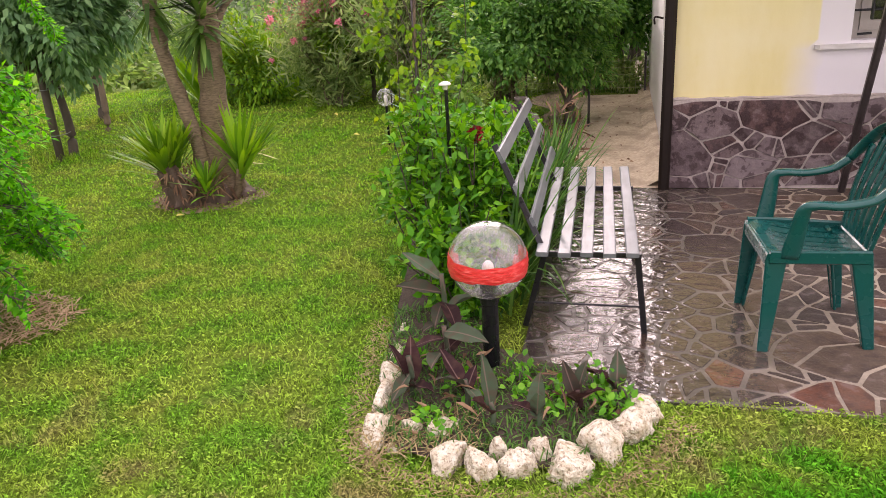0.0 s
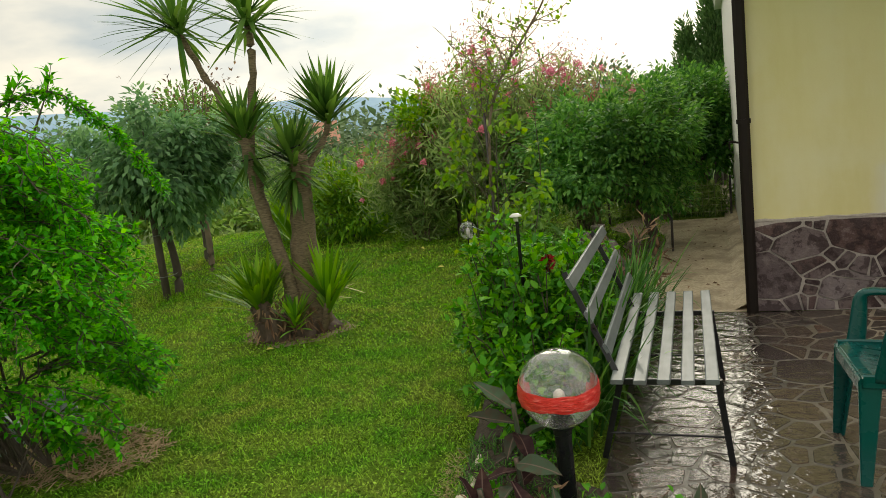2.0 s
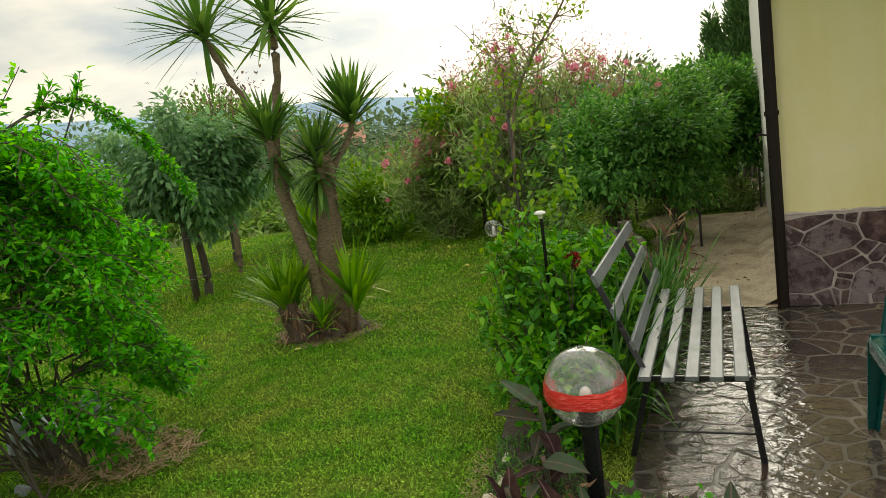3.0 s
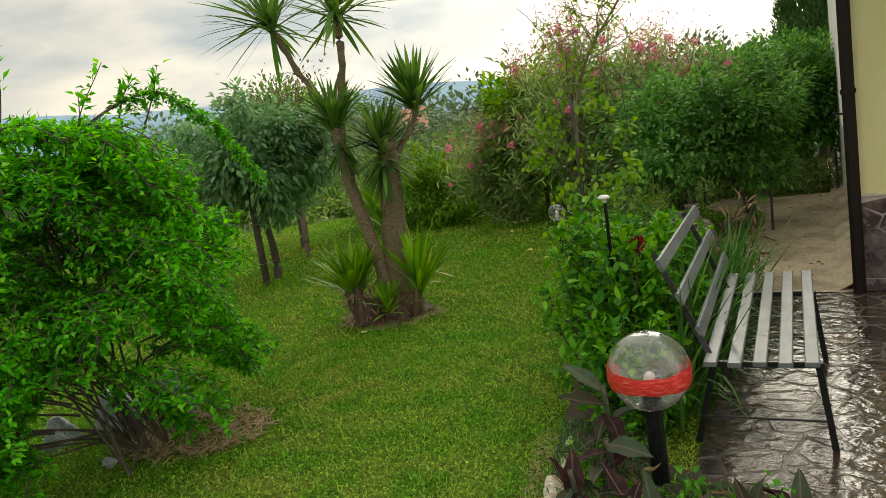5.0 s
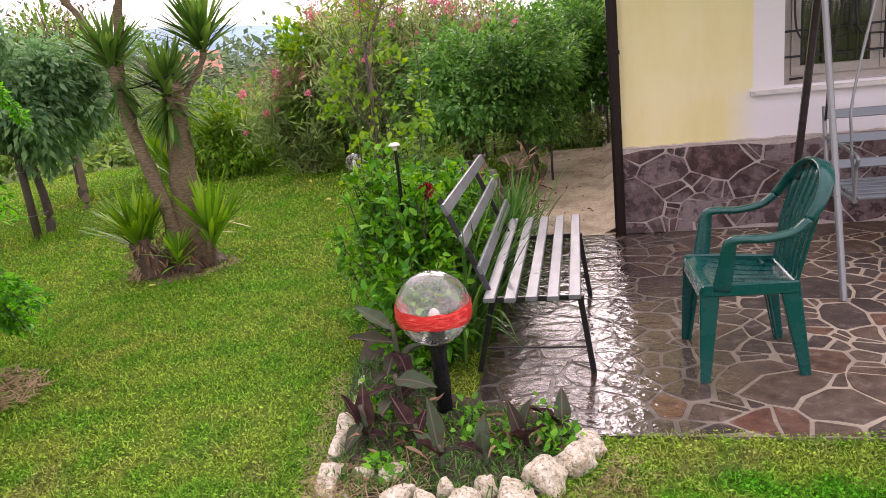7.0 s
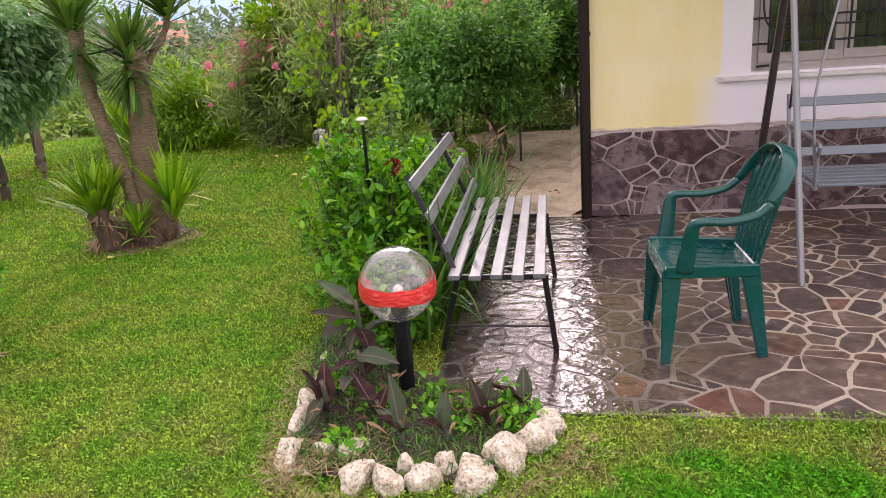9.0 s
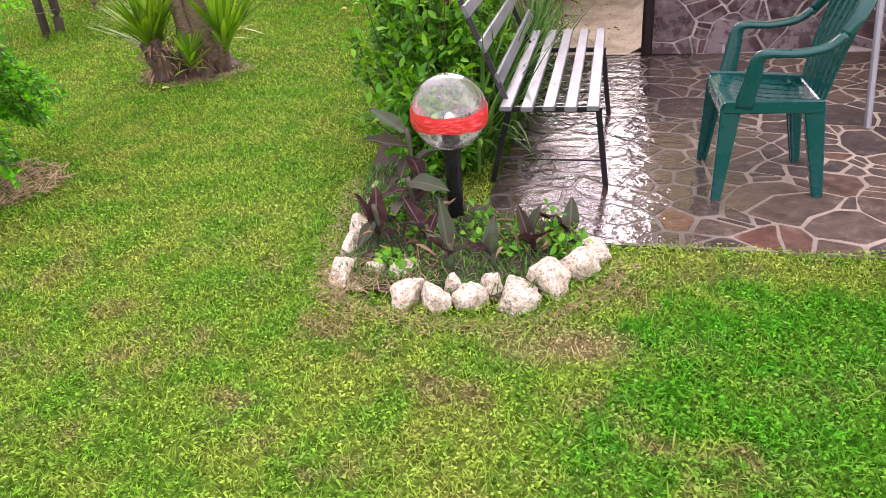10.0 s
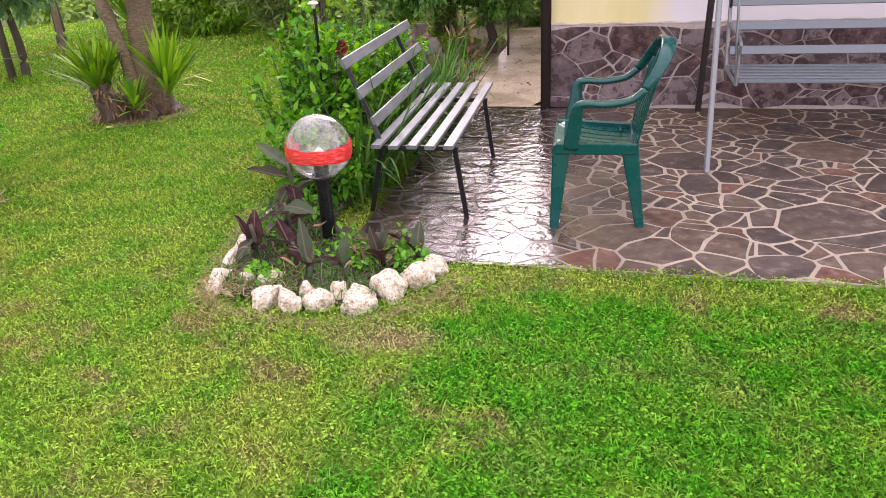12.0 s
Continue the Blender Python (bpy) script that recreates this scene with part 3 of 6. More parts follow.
def crown(rng, centre, radii, clumps, per, clump_r, L, W, hang=0.2, shell=0.55, lump=0.25, fold=0.18, plainer=False):
    """A crown of leaf clumps in an uneven ellipsoid; gives leaves and the clumps' middles."""
    centre, radii = np.asarray(centre, float), np.asarray(radii, float)
    d = sphere_dirs(rng, clumps)
    r = (shell + (1 - shell) * rng.random(clumps) ** 0.5)[:, None]
    wob = np.array([1 + lump * noise.noise(Vector(q * 1.9 + centre)) * 2 for q in d])[:, None]
    K = centre + d * r * wob * radii
    P = np.repeat(K, per, 0)
    off = sphere_dirs(rng, len(P)) * (rng.random(len(P)) ** 0.5)[:, None] * clump_r * (0.6 + 0.8 * np.repeat(rng.random(clumps), per))[:, None]
    P = P + off
    out = unit(P - centre)
    D = unit(out * 0.6 + unit(off) * 0.6 + sphere_dirs(rng, len(P)) * 0.5 - arr(0, 0, hang))
    N = unit(arr(0, 0, 1) + out * 0.4 + sphere_dirs(rng, len(P)) * 0.6)
    s = 0.7 + 0.6 * rng.random(len(P))
    return leaves(P, D, N, L * s, W * s, fold, plainer=plainer), K


def limb(g, a, b, r0, r1, rng, bend=0.12, sides=7, n=6):
    a, b = np.asarray(a, float), np.asarray(b, float)
    m = (a + b) / 2 + rng.normal(size=3) * bend * np.linalg.norm(b - a) * 0.5
    P = curve([a, m, b], n)
    g.sweep(P, np.linspace(r0, r1, len(P)), np.linspace(r0, r1, len(P)), sides=sides)
    return P


def tree(name, label, foot, height, trunk_r, centre, radii, leaf, clumps, per, clump_r, L, W, seed, lean=(0, 0), category="tree", hang=0.2, bark_mat="bark", shell=0.55, group="", lump=0.25, plainer=True):
    """A tapered trunk with limbs, and a crown of clumps of leaves."""
    rng = np.random.default_rng(seed)
    root = thing(name, label, category, (*foot, 0), group=group)
    f = arr(*foot, 0)
    c = np.asarray(centre, float) - f
    g = Geo()
    fork = arr(lean[0], lean[1], height)
    P = curve([(0, 0, -0.08), (0.02, 0.01, height * 0.4), fork], 7)
    g.sweep(P, np.linspace(trunk_r * 1.25, trunk_r * 0.8, len(P)), np.linspace(trunk_r * 1.25, trunk_r * 0.8, len(P)), sides=10)
    (V, T), K = crown(rng, c, radii, clumps, per, clump_r, L, W, hang, shell, lump, plainer=plainer)
    for q in K[rng.permutation(len(K))[:26]]:
        limb(g, fork, q, trunk_r * 0.45, 0.006, rng)
    part("trunk", g, bark_mat, root, smooth=True)
    part("crown", tri_mesh("crown", V, T, M[leaf]), leaf, root)
    return root


# ---- the house's own axes: x along its front, y away from the viewer, z up ----
HOUSE = pose(1.545, 5.42, 0, 0, 0, -10.5)
HX, HY = arr(math.cos(radians(-10.5)), math.sin(radians(-10.5))), arr(-math.sin(radians(-10.5)), math.cos(radians(-10.5)))


def to_house(X, Y):
    dx, dy = X - 1.545, Y - 5.42
    return dx * HX[0] + dy * HX[1], dx * HY[0] + dy * HY[1]


def voronoi(seeds, lo, hi, gap):
    """Cells of weighted seeds within a rectangle, each drawn in by half the joint."""
    cells = []
    pts, rad = np.array([s[0] for s in seeds]), np.array([s[1] for s in seeds])
    for s, r in zip(pts, rad):
        poly = [arr(lo[0], lo[1]), arr(hi[0], lo[1]), arr(hi[0], hi[1]), arr(lo[0], hi[1])]
        dist = np.linalg.norm(pts - s, axis=1)
        for j in np.argsort(dist)[1:34]:
            nrm = (pts[j] - s) / dist[j]
            d = nrm @ s + (dist[j] ** 2 + r * r - rad[j] ** 2) / (2 * dist[j]) - gap / 2
            res = []
            for a, b in zip(poly, poly[1:] + poly[:1]):
                da, db = nrm @ a - d, nrm @ b - d
                if da <= 0:
                    res.append(a)
                if da * db < 0:
                    res.append(a + (b - a) * da / (da - db))
            poly = res
            if len(poly) < 3:
                break
        if len(poly) >= 3:
            q = np.array(poly)
            area = 0.5 * abs(np.sum(q[:, 0] * np.roll(q[:, 1], -1) - q[:, 1] * np.roll(q[:, 0], -1)))
            if area > 0.0006:
                cells.append(q)
    return cells


def crazy(rng, seeds, lo, hi, gap, wave, ease, split=0.35):
    """Weighted cells with wandering edges, some broken across, joints of uneven width."""
    cells = []
    for q in voronoi(seeds, lo, hi, gap):
        if rng.random() > split or len(q) < 4:
            cells.append(q)
            continue
        c = q.mean(0)
        a = rng.uniform(0, math.pi)
        nrm = arr(math.cos(a), math.sin(a))
        d = nrm @ c + rng.uniform(-0.25, 0.25) * np.ptp(q @ nrm)
        for side in (1, -1):
            res = []
            for u, v in zip(q, np.roll(q, -1, 0)):
                du, dv = side * (nrm @ u - d) + gap / 2, side * (nrm @ v - d) + gap / 2
                if du <= 0:
                    res.append(u)
                if du * dv < 0:
                    res.append(u + (v - u) * du / (du - dv))
            if len(res) >= 3:
                cells.append(np.array(res))
    out = []
    for poly in cells:
        c = poly.mean(0)
        if 0.5 * abs(np.sum(poly[:, 0] * np.roll(poly[:, 1], -1) - poly[:, 1] * np.roll(poly[:, 0], -1))) < 0.0012:
            continue
        Q = []
        for a, b in zip(poly, np.roll(poly, -1, 0)):
            e = np.linalg.norm(b - a)
            cut = min(0.25, ease / max(e, 1e-6))
            for t in ((0.5,) if e < 0.03 else (cut, 1 - cut) if e < 0.14 else (cut, 0.5, 1 - cut)):
                p = a + (b - a) * t
                n1 = noise.noise_vector(Vector((p[0] * 5.0, p[1] * 5.0, 1.7)))
                n2 = noise.noise_vector(Vector((p[0] * 11.0, p[1] * 11.0, c[0] * 3.1 + c[1] * 5.3)))
                Q.append(np.clip(p + arr(n1.x, n1.y) * wave + arr(n2.x, n2.y) * gap * 0.45, lo, hi))
        if len(Q) >= 3:
            out.append(np.array(Q))
    return out


def slab(Q, thick, rng, tilt=0.0):
    """A split stone with a rounded arris, top at +thick. Local to the outline's middle."""
    c = Q.mean(0)
    Q = Q - c
    k = len(Q)
    z = thick + Q @ rng.uniform(-tilt, tilt, 2)
    V = np.concatenate([np.c_[Q, np.full(k, -0.004)], np.c_[Q, z - 0.004], np.c_[Q * (1 - 0.005 / max(0.03, np.abs(Q).max())), z]])
    F = [(i, (i + 1) % k, k + (i + 1) % k, k + i) for i in range(k)] + [(k + i, k + (i + 1) % k, 2 * k + (i + 1) % k, 2 * k + i) for i in range(k)] + [tuple(range(2 * k, 3 * k))]
    return Geo().add(V, F), c


def scatter(rng, lo, hi, sizes, tries=5000, first=()):
    """Random places of uneven reach, after the given large ones: (place, reach)."""
    pts, rad = [arr(x, y) for x, y, r in first], [r for x, y, r in first]
    for k in range(tries):
        p = rng.uniform(lo, hi)
        r = 0.5 * sizes[0] if k < 60 else 0.5 * rng.choice(sizes[1:3]) if k < 900 else 0.5 * rng.choice(sizes[2:])
        if not pts or (np.linalg.norm(np.array(pts) - p, axis=1) > 0.9 * (r + np.array(rad))).all():
            pts.append(p), rad.append(r)
    return list(zip(pts, rad))


def ground_height(x, y):
    r = np.maximum(0, np.hypot(x, y) - 14)
    return -3.2 * (1 - np.exp(-r / 26)) + 0.012 * np.sin(1.3 * x + 0.6) * np.sin(1.1 * y) * (np.abs(y) < 14) * 0.5


def build_ground():
    s = np.sinh(np.linspace(-8.2, 8.2, 261))
    g = s / s.max() * 3500
    X, Y = np.meshgrid(g, g)
    u, v = to_house(X, Y)
    Z = ground_height(X, Y) - 0.016 - 0.1 * ((u > -0.3) & (v > -2.4) & (u < 5.5) & (v < 6.5))
    n = len(g)
    V = np.stack([X, Y, Z], -1).reshape(-1, 3)
    i = (np.arange(n - 1)[:, None] * n + np.arange(n - 1)).ravel()
    T = np.concatenate([np.stack([i, i + 1, i + n + 1], 1), np.stack([i, i + n + 1, i + n], 1)])
    thing("ground", "green garden lawn running out to open country", "lawn", mesh=tri_mesh("ground", V, T, M["ground"], True), kind="structure")


build_ground()

PATIO_L, PATIO_R, PATIO_V = -0.72, 4.6, -2.83
BED = np.array([(-0.17, 2.48), (-0.06, 2.4), (0.12, 2.33), (0.32, 2.3), (0.5, 2.28), (0.66, 2.4), (0.83, 2.58), (0.75, 2.72), (0.2, 3.05), (0.35, 4.0), (0.5, 5.6), (0.1, 7.4), (-0.4, 7.4), (-0.28, 5.6), (-0.2, 4.2), (-0.2, 3.2)])


def inside(poly, X, Y):
    ok = np.zeros(X.shape, bool)
    for (x0, y0), (x1, y1) in zip(poly, np.roll(poly, -1, 0)):
        cross = ((y0 > Y) != (y1 > Y)) & (X < (x1 - x0) * (Y - y0) / (y1 - y0 + 1e-12) + x0)
        ok ^= cross
    return ok


def build_grass():
    """Mown blades, fine near the walker and broader far off."""
    rng = np.random.default_rng(3)
    sets = []
    for (x0, x1, y0, y1, dens, L, W) in ((-2.6, 3.6, 0.45, 2.65, 17000, 0.033, 0.0036), (-3.6, 0.4, 2.65, 5.2, 8800, 0.034, 0.0048), (-9.0, 7.5, -6.0, 0.45, 160, 0.045, 0.013), (-9.0, -2.6, 0.45, 2.65, 1200, 0.04, 0.012), (-9.0, -3.6, 2.65, 5.2, 2200, 0.04, 0.011), (3.6, 7.5, 0.45, 2.65, 400, 0.045, 0.013), (-14.0, -9.0, -6.0, 12.5, 100, 0.05, 0.02), (-7.0, 1.6, 5.2, 8.2, 2800, 0.036, 0.009), (-9.0, 1.2, 8.2, 12.5, 1100, 0.042, 0.014)):
        n = int((x1 - x0) * (y1 - y0) * dens)
        X, Y = rng.uniform(x0, x1, n), rng.uniform(y0, y1, n)
        u, v = to_house(X, Y)
        keep = ~((u > PATIO_L) & (v > PATIO_V + 0.022 + 0.012 * np.sin(9 * u))) & ~inside(BED, X, Y)
        keep &= np.hypot((X + 2.3) / 0.42, (Y - 3.55) / 0.3) > 1 + 0.15 * np.sin(7 * np.arctan2(Y - 3.55, X + 2.3))
        keep &= np.hypot(X + 1.95, Y - 5.77) > 0.33
        keep &= ~((u > -1.25 + 0.1 * np.sin(5 * v)) & (v > 0.5) & (v < 4.2))
        tuft = np.array([noise.noise(Vector((a * 1.7, b * 1.7, 2.0))) for a, b in zip(X[::1], Y[::1])]) if n < 200000 else 0
        keep &= rng.random(n) < 0.75 + 0.5 * tuft
        X, Y = X[keep], Y[keep]
        n = len(X)
        P = np.stack([X, Y, ground_height(X, Y) - 0.014], 1)
        a = rng.uniform(0, 2 * np.pi, n)
        D = np.stack([np.cos(a) * 0.75, np.sin(a) * 0.75, np.full(n, 1.0)], 1) + rng.normal(size=(n, 3)) * 0.15
        h = int(n * 0.6)
        sets.append(blades(P[:h], D[:h], L * rng.uniform(0.6, 1.5, h), W * rng.uniform(0.7, 1.4, h), 0.25, 2))
        # small clover-like leaves lying among the blades
        Q = P[h:] + np.c_[np.zeros((n - h, 2)), rng.uniform(0.012, 0.03, n - h)]
        A = np.stack([np.cos(a[h:]), np.sin(a[h:]), rng.uniform(-0.2, 0.5, n - h)], 1)
        sets.append(leaves(Q, A, arr(0, 0, 1) + rng.normal(size=(n - h, 3)) * 0.35, L * rng.uniform(0.28, 0.6, n - h), 2.3 * W * rng.uniform(0.6, 1.3, n - h), 0.1, plainer=True))
    # longer blades and broad clover leaves where the lawn is lush, a few stragglers elsewhere
    n = 26000
    X, Y = rng.uniform(-1.6, 3.3, n), rng.uniform(0.6, 2.6, n)
    lush = np.abs((X - 1.75) / 1.2) ** 3 + np.abs((Y - 1.05) / 1.2) ** 3 < 1.0 + 0.3 * np.sin(5 * X + 3 * Y)
    u, v = to_house(X, Y)
    keep = (lush | (rng.random(n) < 0.07)) & (v < PATIO_V - 0.01) & ~inside(BED, X, Y)
    X, Y, n = X[keep], Y[keep], int(keep.sum())
    P = np.stack([X, Y, ground_height(X, Y) - 0.012], 1)
    a = rng.uniform(0, 2 * np.pi, n)
    h = int(n * 0.45)
    sets.append(blades(P[:h], np.c_[np.cos(a[:h]) * 0.9, np.sin(a[:h]) * 0.9, np.full(h, 0.8)], rng.uniform(0.04, 0.085, h), 0.0042 * rng.uniform(0.7, 1.5, h), 0.35, 3))
    Q = P[h:] + np.c_[np.zeros((n - h, 2)), rng.uniform(0.018, 0.04, n - h)]
    A = np.stack([np.cos(a[h:]), np.sin(a[h:]), rng.uniform(-0.3, 0.4, n - h)], 1)
    sets.append(leaves(Q, A, arr(0, 0, 1) + rng.normal(size=(n - h, 3)) * 0.45, rng.uniform(0.011, 0.021, n - h), rng.uniform(0.008, 0.014, n - h), 0.12, plainer=True))
    for x, y, k in ((-4.0, 7.5, 300), (-4.7, 9.75, 200), (-1.9, 9.7, 160)):  # uncut tufts round the tree feet
        q = rng.normal(size=(k, 2)) * 0.16 + arr(x, y)
        sets.append(blades(np.c_[q, np.full(k, -0.01)], np.c_[rng.normal(size=(k, 2)) * 0.4, np.ones(k)], rng.uniform(0.06, 0.16, k), 0.009, 0.3, 2))
    V, T = join(sets)
    thing("lawn_grass", "short wet mown grass covering the garden", "grass", mesh=tri_mesh("lawn_grass", V, T, M["grass"]), kind="stuff")


build_grass()


# ---- house ----
def build_house():
    def wall(name, lo, hi, mat, label):
        ob = thing(name, label, "wall", HOUSE, Geo().box(lo, hi).mesh(name, M[mat]), kind="structure")
        return ob
    # front wall round the window opening
    g = Geo()
    u0, u1, z0, z1, th = 1.07, 2.27, 0.965, 2.1, 0.3
    for lo, hi in (((0, 0, 0), (u0, th, 2.75)), ((u1, 0, 0), (6.0, th, 2.75)), ((u0, 0, 0), (u1, th, z0)), ((u0, 0, z1), (u1, th, 2.75))):
        g.box(lo, hi)
    thing("wall_south", "house wall in pale yellow plaster, white round the window", "wall", HOUSE, g.mesh("wall_south", M["plaster"]), kind="structure")
    wall("wall_west", (0, th, 0), (0.3, 7.2, 2.75), "white_plaster", "pale side wall of the house along the path")
    wall("wall_north", (0.3, 6.9, 0), (6.0, 7.2, 2.75), "white_plaster", "plain rear wall of the house")
    wall("wall_east", (5.7, th, 0), (6.0, 6.9, 2.75), "white_plaster", "plain end wall of the house")
    wall("wall_inner", (0.3, 2.6, 0), (5.7, 2.7, 2.75), "shade_room", "plain inner wall, coloured dark to make the room dim")
    thing("floor", "plain indoor floor, coloured dark to make the room dim", "floor", HOUSE, Geo().box((0.3, th, -0.05), (5.7, 6.9, 0.02)).mesh("floor", M["shade_room"]), kind="structure")
    g = Geo().box((-0.1, -0.02, 2.75), (6.4, 7.6, 2.9))
    # porch slab out of view, added to shade the front wall and patio
    g.box((-0.02, -1.2, 2.58), (6.4, -0.02, 2.7))
    thing("ceiling", "flat white roof of the house with an added unseen porch slab", "roof", HOUSE, g.mesh("ceiling", M["white_plaster"]), kind="structure")
    y = np.linspace(0.02, 7.2, 60)
    rough = np.array([noise.noise(Vector((q * 6, 1.0, 0))) for q in y])
    V = np.concatenate([np.stack([np.full(60, -0.003), y, 0.06 + 0.02 * rough], 1), np.stack([-0.07 - 0.02 * rough, y, 0.04 + 0.015 * np.roll(rough, 3)], 1), np.stack([-0.14 - 0.03 * np.roll(rough, 5), y, np.full(60, 0.0)], 1)])
    g = Geo().add(V, [(j * 60 + i, j * 60 + i + 1, (j + 1) * 60 + i + 1, (j + 1) * 60 + i) for j in range(2) for i in range(59)])
    thing("baseboard", "rough sloping mortar fillet along the side wall", "plinth", HOUSE, g.mesh("baseboard", M["concrete"]), kind="structure")


build_house()


def build_cladding():
    rng = np.random.default_rng(12)
    back = thing("stone_cladding", "plinth of irregular purple-grey porphyry slabs with pale joints", "wall cladding", HOUSE, Geo().box((-0.012, -0.022, 0.0), (4.6, -0.002, 0.615)).mesh("stone_cladding", M["clad_mortar"]), kind="structure")
    turn = pose(0, 0, 0, 90, 0, 0)
    long = 0.68  # the stones lie lengthwise
    seeds = scatter(rng, (0, 0.0), (4.6 * long, 0.6), (0.26, 0.2, 0.14, 0.085), 3000, ((0.07, 0.24, 0.14), (0.2, 0.46, 0.11), (0.44, 0.5, 0.14), (0.36, 0.17, 0.09), (0.6, 0.33, 0.11)))
    for poly in crazy(rng, seeds, arr(-0.008, 0.004), arr(4.6 * long, 0.606), 0.01, 0.055, 0.005, 0.4):
        poly = poly / arr(long, 1)
        g, c = slab(poly, rng.uniform(0.006, 0.018), rng, 0.02)
        part("stone", g, "clad", back, at=Matrix.Translation((c[0], -0.022, c[1])) @ turn)
    cap = Geo()
    x = np.linspace(-0.015, 4.6, 90)
    P = np.stack([x, np.full(90, -0.012), 0.622 + 0.006 * np.array([noise.noise(Vector((q * 7, 0, 0))) for q in x])], 1)
    cap.sweep(P, 0.022 + 0.008 * np.sin(x * 23), 0.016 + 0.007 * np.sin(x * 31), (0, 0, 1), 0.3)
    part("mortar_cap", cap, "clad_mortar", back, "rough mortar lip over the stones")


def build_patio():
    rng = np.random.default_rng(5)
    g = Geo().box((PATIO_L, PATIO_V + 0.002, -0.15), (PATIO_R, -0.024, -0.0025))
    base = thing("pavement", "crazy-paved patio of brown porphyry slabs, wet with rain", "patio", HOUSE, g.mesh("pavement", M["mortar"]), kind="structure")
    # the broad slabs, then a scatter of middling and small ones
    broad = [(*to_house(x, y), r) for x, y, r in ((2.68, 2.97, 0.25), (2.24, 3.98, 0.19), (1.62, 2.98, 0.19), (3.12, 4.07, 0.22), (2.29, 2.52, 0.13), (1.47, 2.66, 0.13), (1.78, 2.72, 0.13), (1.5, 4.25, 0.18))]
    ruddy = [arr(*to_house(x, y)) for x, y in ((1.47, 2.68), (2.5, 2.43), (3.39, 4.44), (1.97, 3.44), (2.36, 3.57), (3.04, 3.73), (1.1, 2.82), (2.9, 2.4))]
    seeds = scatter(rng, (PATIO_L, PATIO_V), (PATIO_R, -0.02), (0.3, 0.21, 0.15, 0.1), 9000, broad)
    rest = Geo()
    for poly in crazy(rng, seeds, arr(PATIO_L + 0.004, PATIO_V + 0.004), arr(PATIO_R, -0.028), 0.015, 0.065, 0.007, 0.42):
        g, c = slab(poly, 0.0, rng, 0.004)
        if c[0] < 2.9:
            red = any(np.linalg.norm(c - q) < 0.09 for q in ruddy)
            part("flagstone", g, "flag_red" if red else "flag", base, at=Matrix.Translation((c[0], c[1], 0.0)))
        else:
            rest.add(g.v[0] + arr(c[0], c[1], 0), g.f)
    part("flagstones", rest, "flag", base, kind="stuff")
    # concrete path beside the house
    n = 40
    y = np.linspace(-0.02, 4.05, n)
    V, F = [], []
    for k, q in enumerate(y):
        for w in (-0.78 - 0.25 * max(0, q - 3) + 0.03 * math.sin(3 * q), -0.055):
            V.append((w, q, 0.0 + 0.004 * math.sin(2 * q)))
        V.append((-0.4, q, 0.004))
    for k in range(n - 1):
        a, b = 3 * k, 3 * k + 3
        F += [(a, a + 2, b + 2, b), (a + 2, a + 1, b + 1, b + 2)]
    thing("path", "worn pale concrete path beside the house", "path", HOUSE, Geo().add(V, F).mesh("path", M["concrete"]), kind="structure")


def build_path_litter():
    rng = np.random.default_rng(55)
    n = 130
    u, v = -0.42 + 0.36 * rng.normal(size=n).clip(-1.9, 0.9), rng.uniform(0.0, 4.0, n)
    x, y = 1.545 + u * HX[0] + v * HY[0], 5.42 + u * HX[1] + v * HY[1]
    V, T = leaves(np.c_[x, y, np.full(n, 0.012)], np.c_[rng.normal(size=(n, 2)), np.zeros(n)], arr(0, 0, 1) + rng.normal(size=(n, 3)) * 0.3, rng.uniform(0.02, 0.06, n), rng.uniform(0.01, 0.025, n), 0.2, plainer=True)
    thing("path_litter", "fallen brown leaves on the path", "leaf litter", mesh=tri_mesh("path_litter", V, T, M["dry"]), kind="stuff")
    n = 1400
    v = rng.uniform(0.1, 4.1, n)
    u = -0.82 - 0.16 * np.abs(rng.normal(size=n)) + 0.05 * np.sin(5 * v)
    x, y = 1.545 + u * HX[0] + v * HY[0], 5.42 + u * HX[1] + v * HY[1]
    V, T = blades(np.c_[x, y, np.zeros(n)], np.c_[rng.normal(size=(n, 2)) * 0.6, np.ones(n)], rng.uniform(0.03, 0.09, n), 0.007, 0.3, 2)
    thing("path_grass", "grass tufts along the edge of the path", "grass", mesh=tri_mesh("path_grass", V, T, M["grass"]), kind="stuff")


build_path_litter()


def build_dirt():
    n, m = 30, 8
    y = np.linspace(0.5, 4.6, n)
    V = []
    for q in y:
        lo = -1.25 - 0.16 * math.sin(1.9 * q) - 0.1 * math.sin(5.3 * q) + 0.4 * max(0, 1.3 - q)
        for s in np.linspace(0, 1, m):
            V.append((lo + (-0.76 - lo) * s, q, 0.004 + 0.01 * math.sin(7 * q + 9 * s) * math.sin(math.pi * s) - 0.02 * (s == 0)))
    F = [(i * m + j, i * m + j + 1, (i + 1) * m + j + 1, (i + 1) * m + j) for i in range(n - 1) for j in range(m - 1)]
    thing("bare_soil", "bare sandy soil under the citrus trees", "soil", HOUSE, Geo().add(V, F).mesh("bare_soil", M["dirt"], True), kind="structure")


build_dirt()


def build_downpipe():
    root = thing("downpipe", "dark brown metal downpipe at the corner of the house", "downpipe", HOUSE)
    z = [-0.0, 1.3, 2.75]
    pipe = part("pipe", Geo().sweep([(-0.03, -0.045, q) for q in z], 0.074, 0.066, (0, 1, 0), 0.3), "brown_metal", root)
    for q in (1.28, 2.3):
        part("bracket", Geo().box((-0.074, -0.084, q), (0.014, 0.0, q + 0.028), 0.2), "brown_metal", pipe)


